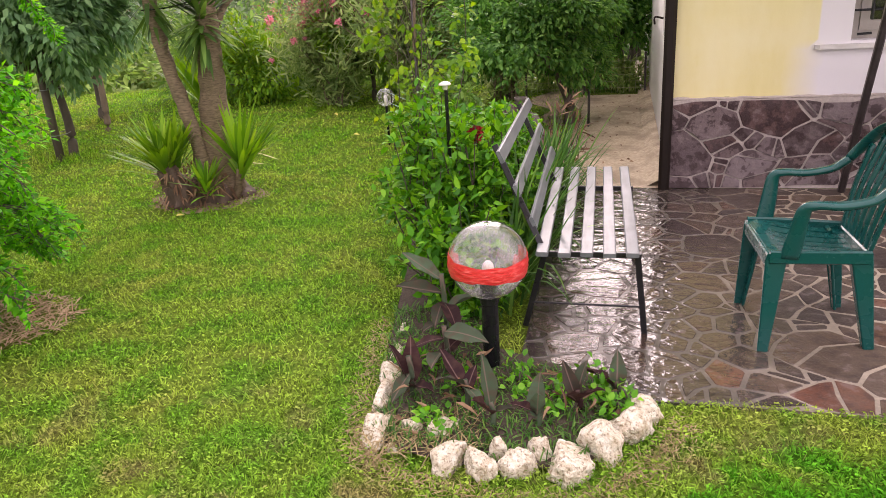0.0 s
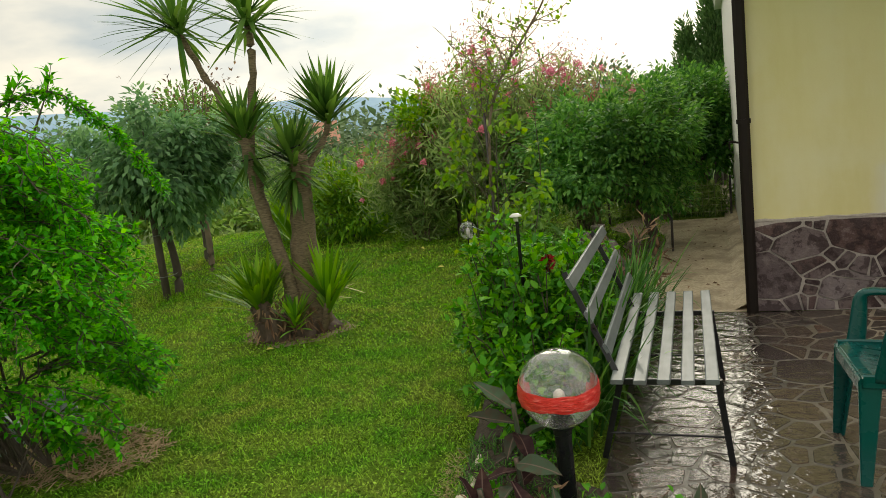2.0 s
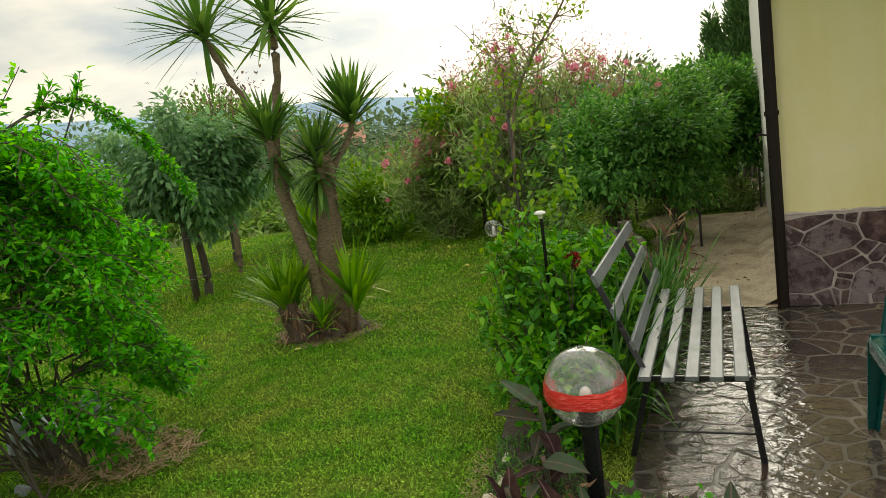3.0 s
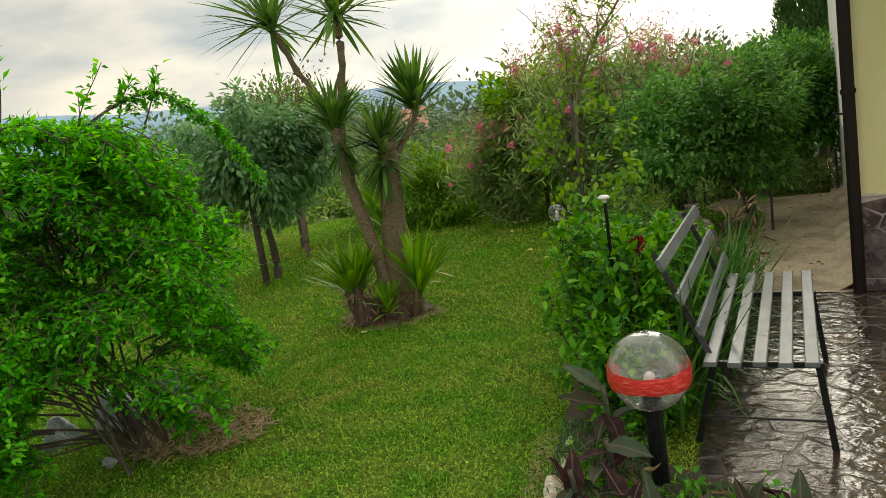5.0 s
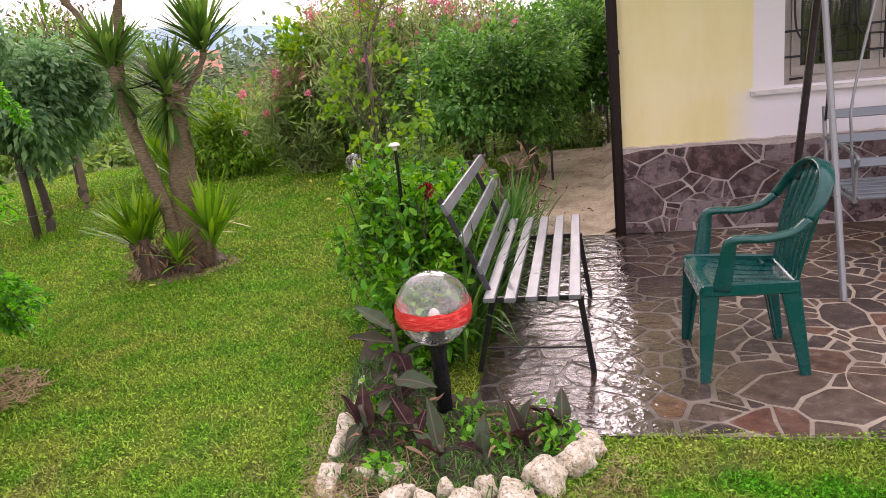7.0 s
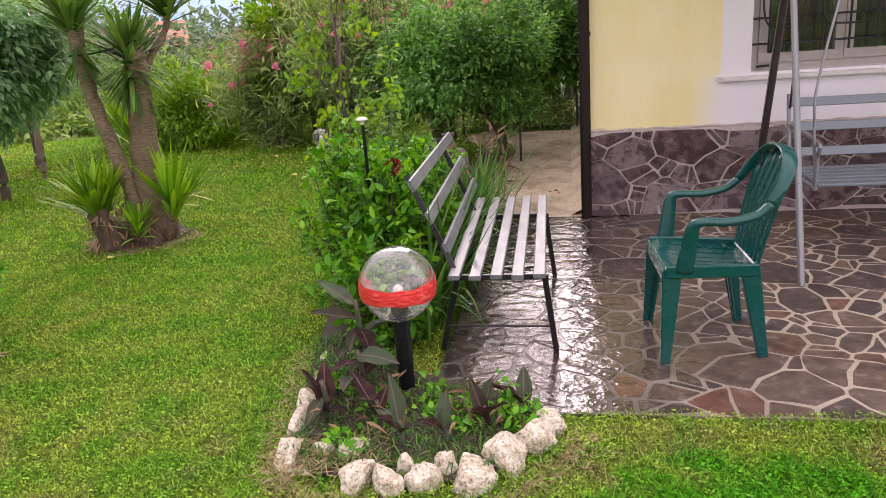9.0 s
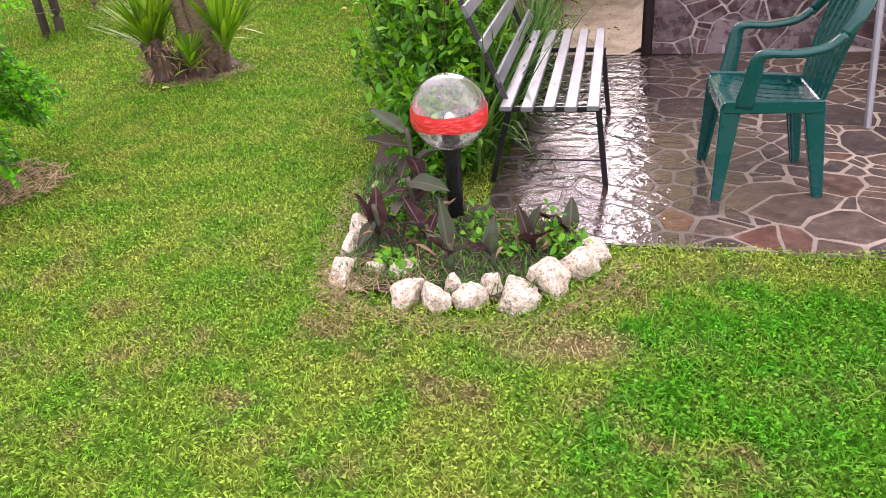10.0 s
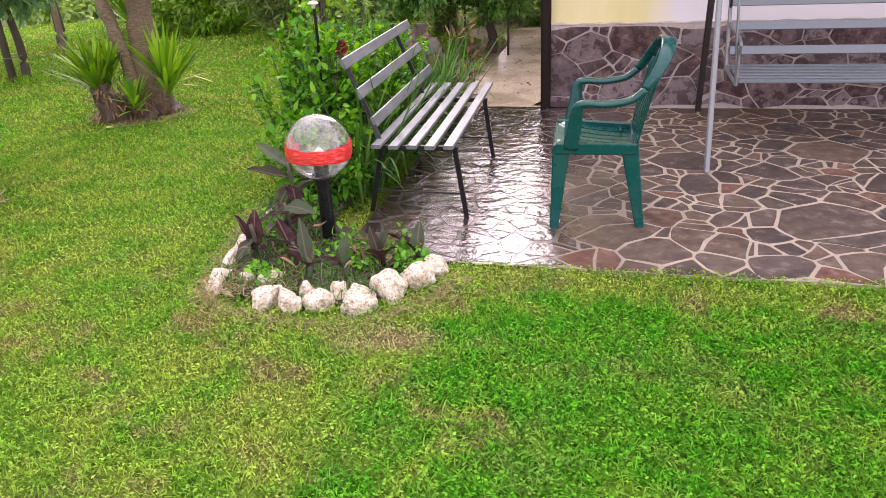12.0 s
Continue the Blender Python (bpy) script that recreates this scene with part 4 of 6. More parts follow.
def build_shutter():
    root = thing("shutter", "pale wooden shutter folded open on the side wall", "shutter", HOUSE)
    part("leaf", Geo().box((-0.05, 0.55, 1.0), (-0.004, 1.35, 2.3), 0.1), "white_plaster", root)
    part("catch", Geo().sweep(curve([(-0.05, 0.5, 1.12), (-0.11, 0.5, 1.13), (-0.11, 0.5, 1.08)], 5), 0.008, 0.008, sides=6), "brown_metal", root)


def build_window():
    u0, u1, z0, z1 = 1.07, 2.27, 0.965, 2.1
    win = thing("window_1", "white casement window behind black iron bars", "window", HOUSE, kind="structure")
    part("sill", Geo().box((0.86, -0.045, z0 - 0.045), (2.48, 0.12, z0 - 0.018), 0.15), "marble", win, "pale marble sill")
    fr = Geo()
    for lo, hi in (((u0, 0.1, z0), (u0 + 0.06, 0.16, z1)), ((u1 - 0.06, 0.1, z0), (u1, 0.16, z1)), ((u0 + 0.06, 0.1, z0), (u1 - 0.06, 0.16, z0 + 0.05)), ((u0 + 0.06, 0.1, z1 - 0.05), (u1 - 0.06, 0.16, z1))):
        fr.box(lo, hi)
    part("window_frame", fr, "alu", win)
    mid = (u0 + u1) / 2
    for a, b in ((u0 + 0.062, mid - 0.002), (mid + 0.002, u1 - 0.062)):
        sash = Geo()
        zl, zh = z0 + 0.052, z1 - 0.052
        for lo, hi in (((a, 0.085, zl), (a + 0.055, 0.14, zh)), ((b - 0.055, 0.085, zl), (b, 0.14, zh)), ((a + 0.055, 0.085, zl), (b - 0.055, 0.14, zl + 0.06)), ((a + 0.055, 0.085, zh - 0.06), (b - 0.055, 0.14, zh))):
            sash.box(lo, hi)
        so = part("sash", sash, "alu", win)
        p = part("pane", Geo().box((a + 0.05, 0.108, zl + 0.055), (b - 0.05, 0.112, zh - 0.055)), "pane", so)
        p.visible_shadow = False
    x = np.linspace(u0 - 0.05, u1 + 0.05, 70)
    V = np.concatenate([np.stack([x, 0.36 + 0.02 * np.sin(x * 60), np.full(70, q)], 1) for q in (0.5, 2.3)])
    thing("curtain", "grey net curtain hanging behind the window, darkened for the unlit room", "curtain", HOUSE, Geo().add(V, [(i, i + 1, i + 71, i + 70) for i in range(69)]).mesh("curtain", M["curtain"], True))
    gr = thing("window_grille", "black wrought-iron grille over the window", "window grille", HOUSE)
    for z in (1.145, 1.31, 1.62, 1.8, 2.0):
        part("bar", Geo().sweep([(u0 - 0.01, 0.03, z), (u1 + 0.01, 0.03, z)], 0.014, 0.014), "iron", gr)
    for k in range(7):
        q = u0 + 0.11 + k * 0.165
        part("bar", Geo().sweep([(q, 0.016, z0 + 0.12), (q, 0.016, z1 - 0.03)], 0.013, 0.013), "iron", gr)
    for k in range(3):
        q = u0 + 0.06 + k * 0.36
        P = curve([(q, 0.0, 1.75), (q, -0.01, 1.4), (q + 0.03, -0.02, 1.27), (q + 0.1, -0.02, 1.25), (q + 0.3, -0.02, 1.26), (q + 0.34, -0.01, 1.4), (q + 0.34, 0.0, 1.75)], 6)
        part("scroll", Geo().sweep(P, 0.007, 0.007, sides=6), "iron", gr, smooth=True)
    h = Geo().sweep([(1.12, 0.07, z0 + 0.03), (1.2, 0.06, z0 + 0.035)], 0.02, 0.015)
    part("stay", h, "iron", win, "dark metal window stay")


build_cladding()
build_patio()
build_downpipe()
build_shutter()
build_window()


# ---- patio furniture ----
def build_bench():
    root = thing("garden_bench", "wet grey slatted bench on a thin black iron frame", "bench", (0.66, 3.15, 0, 0, 0, -9.0))
    # local: x to the sitter's front, y along the bench, z up
    L, zs = 1.415, 0.4
    for k in range(5):
        x = -0.186 + k * 0.0925
        g = Geo().sweep([(x, 0.01 - 0.008 * (k % 2), zs - 0.004), (x, L * 0.5, zs - 0.006), (x, L, zs - 0.004)], 0.052, 0.02, (0, 0, 1), 0.2)
        part("seat_slat", g, "slat", root)
    for k, (x, z) in enumerate(((-0.25, 0.49), (-0.318, 0.635), (-0.385, 0.785))):
        g = Geo().sweep([(x + 0.016, 0.17, z - 0.012), (x + 0.016, L + 0.12, z - 0.012)], 0.018, 0.056, (0.42, 0, -0.9), 0.2)
        part("back_slat", g, "slat", root)
    for y in (0.1, 1.1):
        part("leg", Geo().sweep([(0.205, y - 0.04, zs - 0.016), (0.246, y, 0.0)], 0.026, 0.013, (0, 1, 0), 0.2), "bench_iron", root)
        part("leg", Geo().sweep([(-0.18, y, zs - 0.03), (-0.274, y + 0.035, 0.0)], 0.026, 0.013, (0, 1, 0), 0.2), "bench_iron", root)
        part("back_bar", Geo().sweep([(-0.18, y, zs - 0.03), (-0.255, y + 0.1, 0.49), (-0.402, y + 0.15, 0.81)], 0.026, 0.011, (0, 1, 0), 0.2), "bench_iron", root)
        part("seat_rail", Geo().sweep([(-0.2, y - 0.02, zs - 0.027), (0.222, y - 0.03, zs - 0.027)], 0.014, 0.026, (0, 0, 1), 0.2), "bench_iron", root)
        part("stretcher", Geo().sweep([(-0.245, y + 0.02, 0.125), (0.232, y, 0.125)], 0.009, 0.009, (0, 0, 1), 0.3), "bench_iron", root)


def build_chair():
    """A moulded armchair. Local: x to the front, y to its left, z up."""
    root = thing("garden_chair", "wet dark green moulded plastic armchair on the patio", "chair", (1.585, 3.225, 0, 0, 0, 173.0))
    root.scale = (1, 1, 0.925)
    g = Geo()
    # dished seat with slots, folded down at the front
    xs = [0.216, 0.213, 0.2, 0.168, 0.08, 0.0, -0.1, -0.17]
    zs = [0.4, 0.43, 0.452, 0.46, 0.45, 0.438, 0.43, 0.428]
    for k in range(7):
        y0, y1 = -0.21 + k * 0.0605, -0.21 + k * 0.0605 + 0.049
        rows = []
        for x, z in zip(xs, zs):
            t = (0.216 - x) / 0.386
            s = 1 - 0.18 * t
            wide = 0.006 if x > 0.16 or x < -0.15 else 0.0
            a, b = (y0 - wide) * s, (y1 + wide) * s
            dip = lambda q: -0.03 * math.cos(q / 0.22 * math.pi / 2) * min(1, max(0, t * 4))
            rows.append([(x, a, z + dip(a)), (x, b, z + dip(b)), (x, b, z + dip(b) - 0.012), (x, a, z + dip(a) - 0.012)])
        V = np.array(rows).reshape(-1, 3)
        F = [(4 * i + j, 4 * i + (j + 1) % 4, 4 * i + 4 + (j + 1) % 4, 4 * i + 4 + j) for i in range(len(rows) - 1) for j in range(4)] + [(3, 2, 1, 0), tuple(len(V) - 4 + j for j in range(4))]
        part("seat_slat", Geo().add(V, F), "chair", root)
    for s in (-1, 1):
        g.sweep(curve([(0.206, s * 0.208, 0.435), (0.1, s * 0.207, 0.432), (-0.17, s * 0.18, 0.42)], 5), 0.022, 0.06, (0, 0, 1), 0.3)
    g.sweep([(-0.17, -0.18, 0.415), (-0.17, 0.18, 0.415)], 0.02, 0.05, (0, 0, 1), 0.3)
    g.sweep([(0.208, -0.208, 0.42), (0.208, 0.208, 0.42)], 0.018, 0.055, (0, 0, 1), 0.3)
    part("seat_frame", g, "chair", root)
    for s in (-1, 1):
        # angled legs that taper to the foot
        for x0, x1, y0, y1 in ((0.178, 0.206, 0.198, 0.234), (-0.14, -0.205, 0.175, 0.198)):
            leg = Geo()
            leg.sweep([(x0, s * y0, 0.43), (x1, s * y1, 0.0)], [0.082, 0.042], [0.018, 0.014], (0, 1, 0), 0.3)
            side = -0.028 if x0 > 0 else 0.028
            leg.sweep([(x0 + side, s * (y0 - 0.03), 0.43), (x1 + side * 0.5, s * (y1 - 0.016), 0.0)], [0.016, 0.012], [0.06, 0.034], (0, 1, 0), 0.3)
            part("leg", leg, "chair", root)
        P = curve([(0.135, s * 0.212, 0.43), (0.118, s * 0.226, 0.56), (0.105, s * 0.236, 0.65), (0.068, s * 0.24, 0.672), (-0.03, s * 0.24, 0.668), (-0.13, s * 0.238, 0.688), (-0.19, s * 0.23, 0.735)], 6)
        t = np.linspace(0, 1, len(P))
        w = np.interp(t, [0, 0.3, 0.42, 0.55, 1], [0.075, 0.055, 0.04, 0.03, 0.034])
        h = np.interp(t, [0, 0.3, 0.42, 0.55, 1], [0.022, 0.026, 0.045, 0.052, 0.046])
        part("armrest", Geo().sweep(P, w, h, (0, 1, 0), 0.35), "chair", root, smooth=True)
    half = [(-0.19, 0.23, 0.735), (-0.232, 0.215, 0.8), (-0.27, 0.168, 0.87), (-0.291, 0.092, 0.916)]
    P = curve([(x, -y, z) for x, y, z in half] + [(-0.3, 0, 0.93)] + half[::-1], 5)
    part("back_frame", Geo().sweep(P, 0.022, np.interp(np.linspace(0, 1, len(P)), [0, 0.5, 1], [0.042, 0.075, 0.042]), (1, 0, 0.35), 0.35), "chair", root, smooth=True)
    for k in range(7):
        q = (k - 3) / 3
        top = arr(-0.3 + 0.045 * abs(q) ** 2, q * 0.18, 0.915 - 0.1 * abs(q) ** 2.2)
        low = arr(-0.168, q * 0.15, 0.41)
        midp = arr(-0.205, q * 0.176, 0.62)
        P = curve([low, midp, top], 6)
        w = np.interp(np.linspace(0, 1, len(P)), [0, 0.6, 1], [0.036, 0.034, 0.05])
        part("back_slat", Geo().sweep(P, w, 0.011, (1, 0, 0.3), 0.3), "chair", root, smooth=True)


def build_swing():
    """An iron swing seat on A-frames, in the house's axes."""
    root = thing("swing_seat", "grey metal garden swing with slatted seat on an A-frame", "garden swing", HOUSE)
    for u in (1.04, 2.85):
        s = 1 if u < 2 else -1
        part("leg", Geo().sweep([(u, -1.5, 0.0), (u + 0.03 * s, -0.86, 1.56)], 0.032, 0.032, (0, 1, 0), 0.25), "grey_tube", root)
        part("leg", Geo().sweep([(u + 0.06 * s, -0.1, 0.0), (u + 0.03 * s, -0.78, 1.6)], 0.042, 0.042, (0, 1, 0), 0.25), "dark_tube", root, "dark rust-stained rear tube")
        part("joint", Geo().sweep([(u + 0.03 * s, -0.83, 1.5), (u + 0.03 * s, -0.81, 1.66)], 0.06, 0.07, (0, 1, 0), 0.25), "dark_tube", root)
    part("top_beam", Geo().sweep([(0.98, -0.82, 1.64), (2.92, -0.82, 1.64)], 0.045, 0.045), "dark_tube", root)
    a, b = 1.22, 2.66
    for z, y in ((0.81, -0.44), (0.665, -0.49), (0.52, -0.55)):
        part("back_slat", Geo().sweep([(a, y, z), (b, y, z)], 0.014, 0.055, (0, 0.3, 1), 0.2), "swing_slat", root)
    for k in range(6):
        y = -0.6 - k * 0.088
        part("seat_slat", Geo().sweep([(a, y, 0.425), (b, y, 0.425)], 0.05, 0.016, (0, 0, 1), 0.2), "swing_slat", root)
    for u in (a - 0.012, b + 0.012):
        P = curve([(u, -1.06, 0.41), (u, -0.6, 0.405), (u, -0.53, 0.45), (u, -0.42, 0.86)], 6)
        end = part("end_frame", Geo().sweep(P, 0.024, 0.024, (1, 0, 0), 0.3), "grey_tube", root)
        P = curve([(u, -1.05, 0.41), (u, -1.05, 0.58), (u, -1.04, 0.66), (u, -0.5, 0.68)], 6)
        part("armrest", Geo().sweep(P, 0.026, 0.018, (1, 0, 0), 0.3), "grey_tube", end)
        P = curve([(u, -1.05, 0.41), (u - 0.025, -1.04, 0.75), (u - 0.01, -1.0, 1.0), (u + 0.16 * (1 if u < 2 else -1), -0.82, 1.62)], 6)
        part("hanger_rod", Geo().sweep(P, 0.008, 0.008, sides=8), "grey_tube", root, smooth=True)
        P = curve([(u, -0.46, 0.78), (u - 0.02, -0.62, 1.15), (u, -0.82, 1.62)], 6)
        part("hanger_rod", Geo().sweep(P, 0.007, 0.007, sides=8), "dark_tube", root, smooth=True)


build_bench()
build_chair()
build_swing()


# ---- lamps ----
def ball(r, n=18, lo=0.06):
    a = np.linspace(lo, np.pi - 0.001, n)
    return np.stack([r * np.sin(a), -r * np.cos(a)], 1)


def build_globe_lamp():
    root = thing("globe_lamp", "clear globe garden lamp wound with red tape, black post", "garden lamp", (0.252, 2.93, 0, 0, 0, 20))
    zc, r = 0.485, 0.152
    part("post", Geo().lathe([(0.034, -0.05), (0.033, 0.3), (0.037, 0.305), (0.037, 0.325)], 20), "lamp_black", root, smooth=False)
    part("collar", Geo().lathe([(0.034, 0.325), (0.048, 0.33), (0.05, 0.338), (0.048, 0.352), (0.036, 0.356), (0.036, 0.41), (0.03, 0.415)], 24), "lamp_black", root)
    part("bulb", Geo().lathe([(0.012, 0.4), (0.014, 0.415), (0.02, 0.43), (0.023, 0.45), (0.02, 0.468), (0.009, 0.479), (0.001, 0.481)], 20), "cap_white", root, "white bulb", True)
    outer = ball(r, 26, 0.3)
    inner = ball(r - 0.003, 26, 0.3)[::-1]
    gl = Geo().lathe(np.concatenate([outer, inner]) + arr(0, 0), 40, (0, 0, zc))
    glob = part("globe", gl, "globe", root, "clear wet plastic globe", True)
    glob.visible_shadow = False
    # several crumpled turns of tape
    for k, (z, h) in enumerate(((0.012, 0.045), (-0.012, 0.05), (-0.03, 0.042))):
        t = np.radians(np.linspace(-228 - 6 * k, 8 + 9 * k, 64))
        V, F = [], []
        for j in range(6):
            zz = z + (j / 5 - 0.5) * h + 0.013 * np.sin(t + k * 2.1) + 0.002 * np.sin(9 * t + j + k)
            rr = np.sqrt(np.maximum(r * r - zz * zz, 0)) + 0.0022 + 0.0012 * k + 0.0012 * np.sin(14 * t + 2.0 * j + k * 3)
            V.append(np.stack([rr * np.cos(t), rr * np.sin(t), zc + zz], 1))
        V = np.concatenate(V)
        F = [(j * 64 + i, j * 64 + i + 1, (j + 1) * 64 + i + 1, (j + 1) * 64 + i) for j in range(5) for i in range(63)]
        part("tape", Geo().add(V, F), "tape", glob, "crumpled red tape", True)


def build_small_lamps():
    g2 = thing("ball_lamp", "small clear ball lamp on a thin post", "garden lamp", (-0.665, 7.35, 0.01))
    part("post", Geo().sweep([(0, 0, -0.05), (0, 0, 0.37)], 0.012, 0.012, sides=10), "lamp_black", g2)
    part("globe", Geo().lathe(np.concatenate([ball(0.088, 18, 0.2), ball(0.086, 18, 0.2)[::-1]]), 28, (0, 0, 0.44)), "globe", g2, "clear plastic ball", True).visible_shadow = False
    part("bulb", Geo().lathe([(0.014, 0.36), (0.017, 0.4), (0.018, 0.44), (0.009, 0.462), (0.001, 0.464)], 16), "cap_white", g2, "white bulb", True)
    m = thing("mushroom_lamp", "small milky mushroom lamp on a slim dark stake", "garden lamp", (0.076, 3.98, 0))
    part("stake", Geo().sweep([(0, 0, -0.05), (0.004, 0, 0.98)], 0.009, 0.009, sides=10), "lamp_black", m)
    part("shade", Geo().lathe([(0.011, 0.982), (0.013, 0.99), (0.013, 1.002), (0.032, 1.006), (0.031, 1.012), (0.017, 1.021), (0.003, 1.023)], 20), "cap_white", m, "milky mushroom cap", True)


build_globe_lamp()
build_small_lamps()


# ---- planting ----
def yucca_head(rng, at, axis, n, L, W, low=-0.35, droop=0.12):
    """A rosette of sword leaves round an axis."""
    axis = unit(np.asarray(axis, float))
    d = sphere_dirs(rng, n * 4)
    k = d @ axis
    d = d[k > low][:n]
    D = unit(d + axis * 0.35)
    P = np.asarray(at, float) + D * 0.03 + axis * rng.uniform(-0.07, 0.07, len(D))[:, None]
    return blades(P, D, L * rng.uniform(0.75, 1.15, len(D)), W * rng.uniform(0.8, 1.2, len(D)), droop * rng.uniform(0.2, 1.8, len(D)), 5)


def roughen(g, amount, scale):
    """Shifts the points of a body by noise."""
    for k, V in enumerate(g.v):
        g.v[k] = V + amount * np.array([tuple(noise.noise_vector(Vector(q * scale))) for q in V])
    return g


def build_yucca():
    rng = np.random.default_rng(21)
    root = thing("yucca", "tall yucca with several ringed trunks and spiky heads", "yucca", (-1.95, 5.75, 0))
    o = arr(-1.88, 5.58, 0)
    paths = (
        ([(-1.78, 5.5, -0.1), (-1.83, 5.5, 0.5), (-1.95, 5.5, 1.1), (-2.0, 5.5, 1.6)], 0.056, 0.046),
        ([(-1.77, 5.66, -0.1), (-1.71, 5.62, 0.5), (-1.64, 5.58, 1.15), (-1.6, 5.56, 1.45)], 0.105, 0.07),
        ([(-1.98, 5.52, 1.4), (-1.92, 5.55, 1.8), (-1.86, 5.55, 2.1), (-1.84, 5.55, 2.42)], 0.033, 0.027),
        ([(-2.0, 5.52, 1.5), (-2.14, 5.58, 1.8), (-2.29, 5.58, 2.12), (-2.42, 5.56, 2.42)], 0.029, 0.024),
        ([(-1.63, 5.6, 1.15), (-1.57, 5.75, 1.36), (-1.5, 5.95, 1.52), (-1.48, 6.0, 1.66)], 0.03, 0.024),
    )
    for P, r0, r1 in paths:
        C = curve(P, 10) - o
        r = np.linspace(r0, r1, len(C)) * (1 + 0.05 * np.sin(np.arange(len(C)) * 2.1))
        if P[0][2] < 0:
            r = r * (1 + (1.5 if r0 > 0.1 else 0.35) * np.exp(-np.arange(len(C)) / 5.5))
        part("trunk", roughen(Geo().sweep(C, r, r, sides=18), 0.016, 11.0), "yucca_bark", root, smooth=True)
    n, m = 26, 9
    V = []
    for k in range(m):
        t = k / (m - 1)
        for a in np.linspace(0, 2 * np.pi, n, endpoint=False):
            q = Vector((math.cos(a) * 2, math.sin(a) * 2, t * 3))
            r = 0.3 * (1 - t ** 1.6) * (1 + 0.35 * noise.noise(q) + 0.2 * noise.noise(q * 2.7)) + 0.01
            V.append((0.06 + math.cos(a) * r * 1.0, 0.02 + math.sin(a) * r * 0.8, -0.04 + 0.26 * t + 0.03 * noise.noise(q * 2)))
    F = [(k * n + i, k * n + (i + 1) % n, (k + 1) * n + (i + 1) % n, (k + 1) * n + i) for k in range(m - 1) for i in range(n)] + [tuple(range((m - 1) * n, m * n))]
    part("root_swell", roughen(Geo().add(V, F), 0.03, 8.0), "yucca_foot", root, "swollen rough foot", True)
    stub = curve([(-1.95, 5.42, -0.05), (-2.0, 5.4, 0.12), (-2.05, 5.38, 0.3)], 12) - o
    part("trunk", roughen(Geo().sweep(stub, np.linspace(0.15, 0.06, len(stub)), np.linspace(0.15, 0.06, len(stub)), sides=22), 0.035, 16.0), "yucca_foot", root, smooth=True)
    heads = (
        ((-2.0, 5.5, 1.6), (0.02, 0, 1), 95, 0.4, 0.04, 0.05, "yucca"),
        ((-1.99, 5.5, 1.46), (0, 0, -0.4), 30, 0.24, 0.034, -0.1, "yucca"),
        ((-1.66, 5.55, 1.36), (-0.05, -0.1, 1), 110, 0.42, 0.038, -0.1, "yucca"),
        ((-1.66, 5.55, 1.28), (0, -0.1, -0.3), 70, 0.34, 0.036, -0.3, "yucca"),
        ((-1.84, 5.55, 2.44), (0.05, 0, 1), 66, 0.56, 0.04, -0.85, "yucca"),
        ((-2.43, 5.56, 2.45), (-0.2, 0, 1), 70, 0.58, 0.04, -0.85, "yucca"),
        ((-1.48, 6.0, 1.66), (0, 0, 1), 110, 0.5, 0.038, -0.12, "yucca"),
        ((-2.05, 5.37, 0.28), (-0.1, -0.05, 1), 85, 0.44, 0.036, 0.25, "yucca_young"),
        ((-1.97, 5.42, 0.32), (0.05, -0.05, 1), 50, 0.36, 0.036, 0.5, "yucca_young"),
        ((-1.53, 5.5, 0.2), (0.16, 0, 1), 64, 0.56, 0.038, 0.48, "yucca_young"),
        ((-1.74, 5.3, 0.12), (0, -0.2, 1), 34, 0.27, 0.03, 0.1, "yucca_young"),
        ((-1.83, 5.75, 0.75), (0, 0, 1), 30, 0.42, 0.042, 0.35, "yucca_young"),
    )
    for at, axis, n, L, W, low, mat in heads:
        V, T = yucca_head(rng, np.asarray(at) - o, axis, n, L, W, low)
        part("leaf_rosette", tri_mesh("leaf_rosette", V, T, M[mat]), mat, root)
    cord = curve([(-2.03, 5.44, 1.41), (-1.82, 5.45, 1.42), (-1.56, 5.5, 1.48)], 8) - o
    part("cord", Geo().sweep(cord, 0.006, 0.006, sides=6), "lamp_black", root, "black cord tied between the trunks", True)
    # withered leaves hanging round the foot
    k = 240
    a, z = rng.uniform(0, 6.28, k), rng.uniform(0.03, 0.3, k)
    q = 0.32 - 0.5 * z
    P = np.stack([0.0 + q * np.cos(a), q * np.sin(a) * 0.8, z], 1)
    D = np.stack([np.cos(a), np.sin(a), rng.uniform(-1.2, 0.3, k)], 1) + rng.normal(size=(k, 3)) * 0.4
    a2, z2 = rng.uniform(0, 6.28, 130), rng.uniform(0.02, 0.3, 130)
    q2 = 0.15 - 0.2 * z2
    P = np.concatenate([P, np.stack([-0.1 - 0.2 * z2 + q2 * np.cos(a2), -0.17 + q2 * np.sin(a2), z2], 1)])
    D = np.concatenate([D, np.stack([np.cos(a2), np.sin(a2), rng.uniform(-1.0, 0.8, 130)], 1)])
    V, T = blades(P, D, rng.uniform(0.04, 0.11, k + 130), 0.016, 0.3, 3)
    part("withered_leaf", tri_mesh("withered_leaf", V, T, M["dry"]), "dry", root, "short brown withered leaves", kind="stuff")
    stem = curve([(-1.6, 5.52, 0.0), (-1.53, 5.5, 0.22)], 4) - o
    part("trunk", Geo().sweep(stem, 0.03, 0.03, sides=10), "yucca_bark", root, smooth=True)


build_yucca()


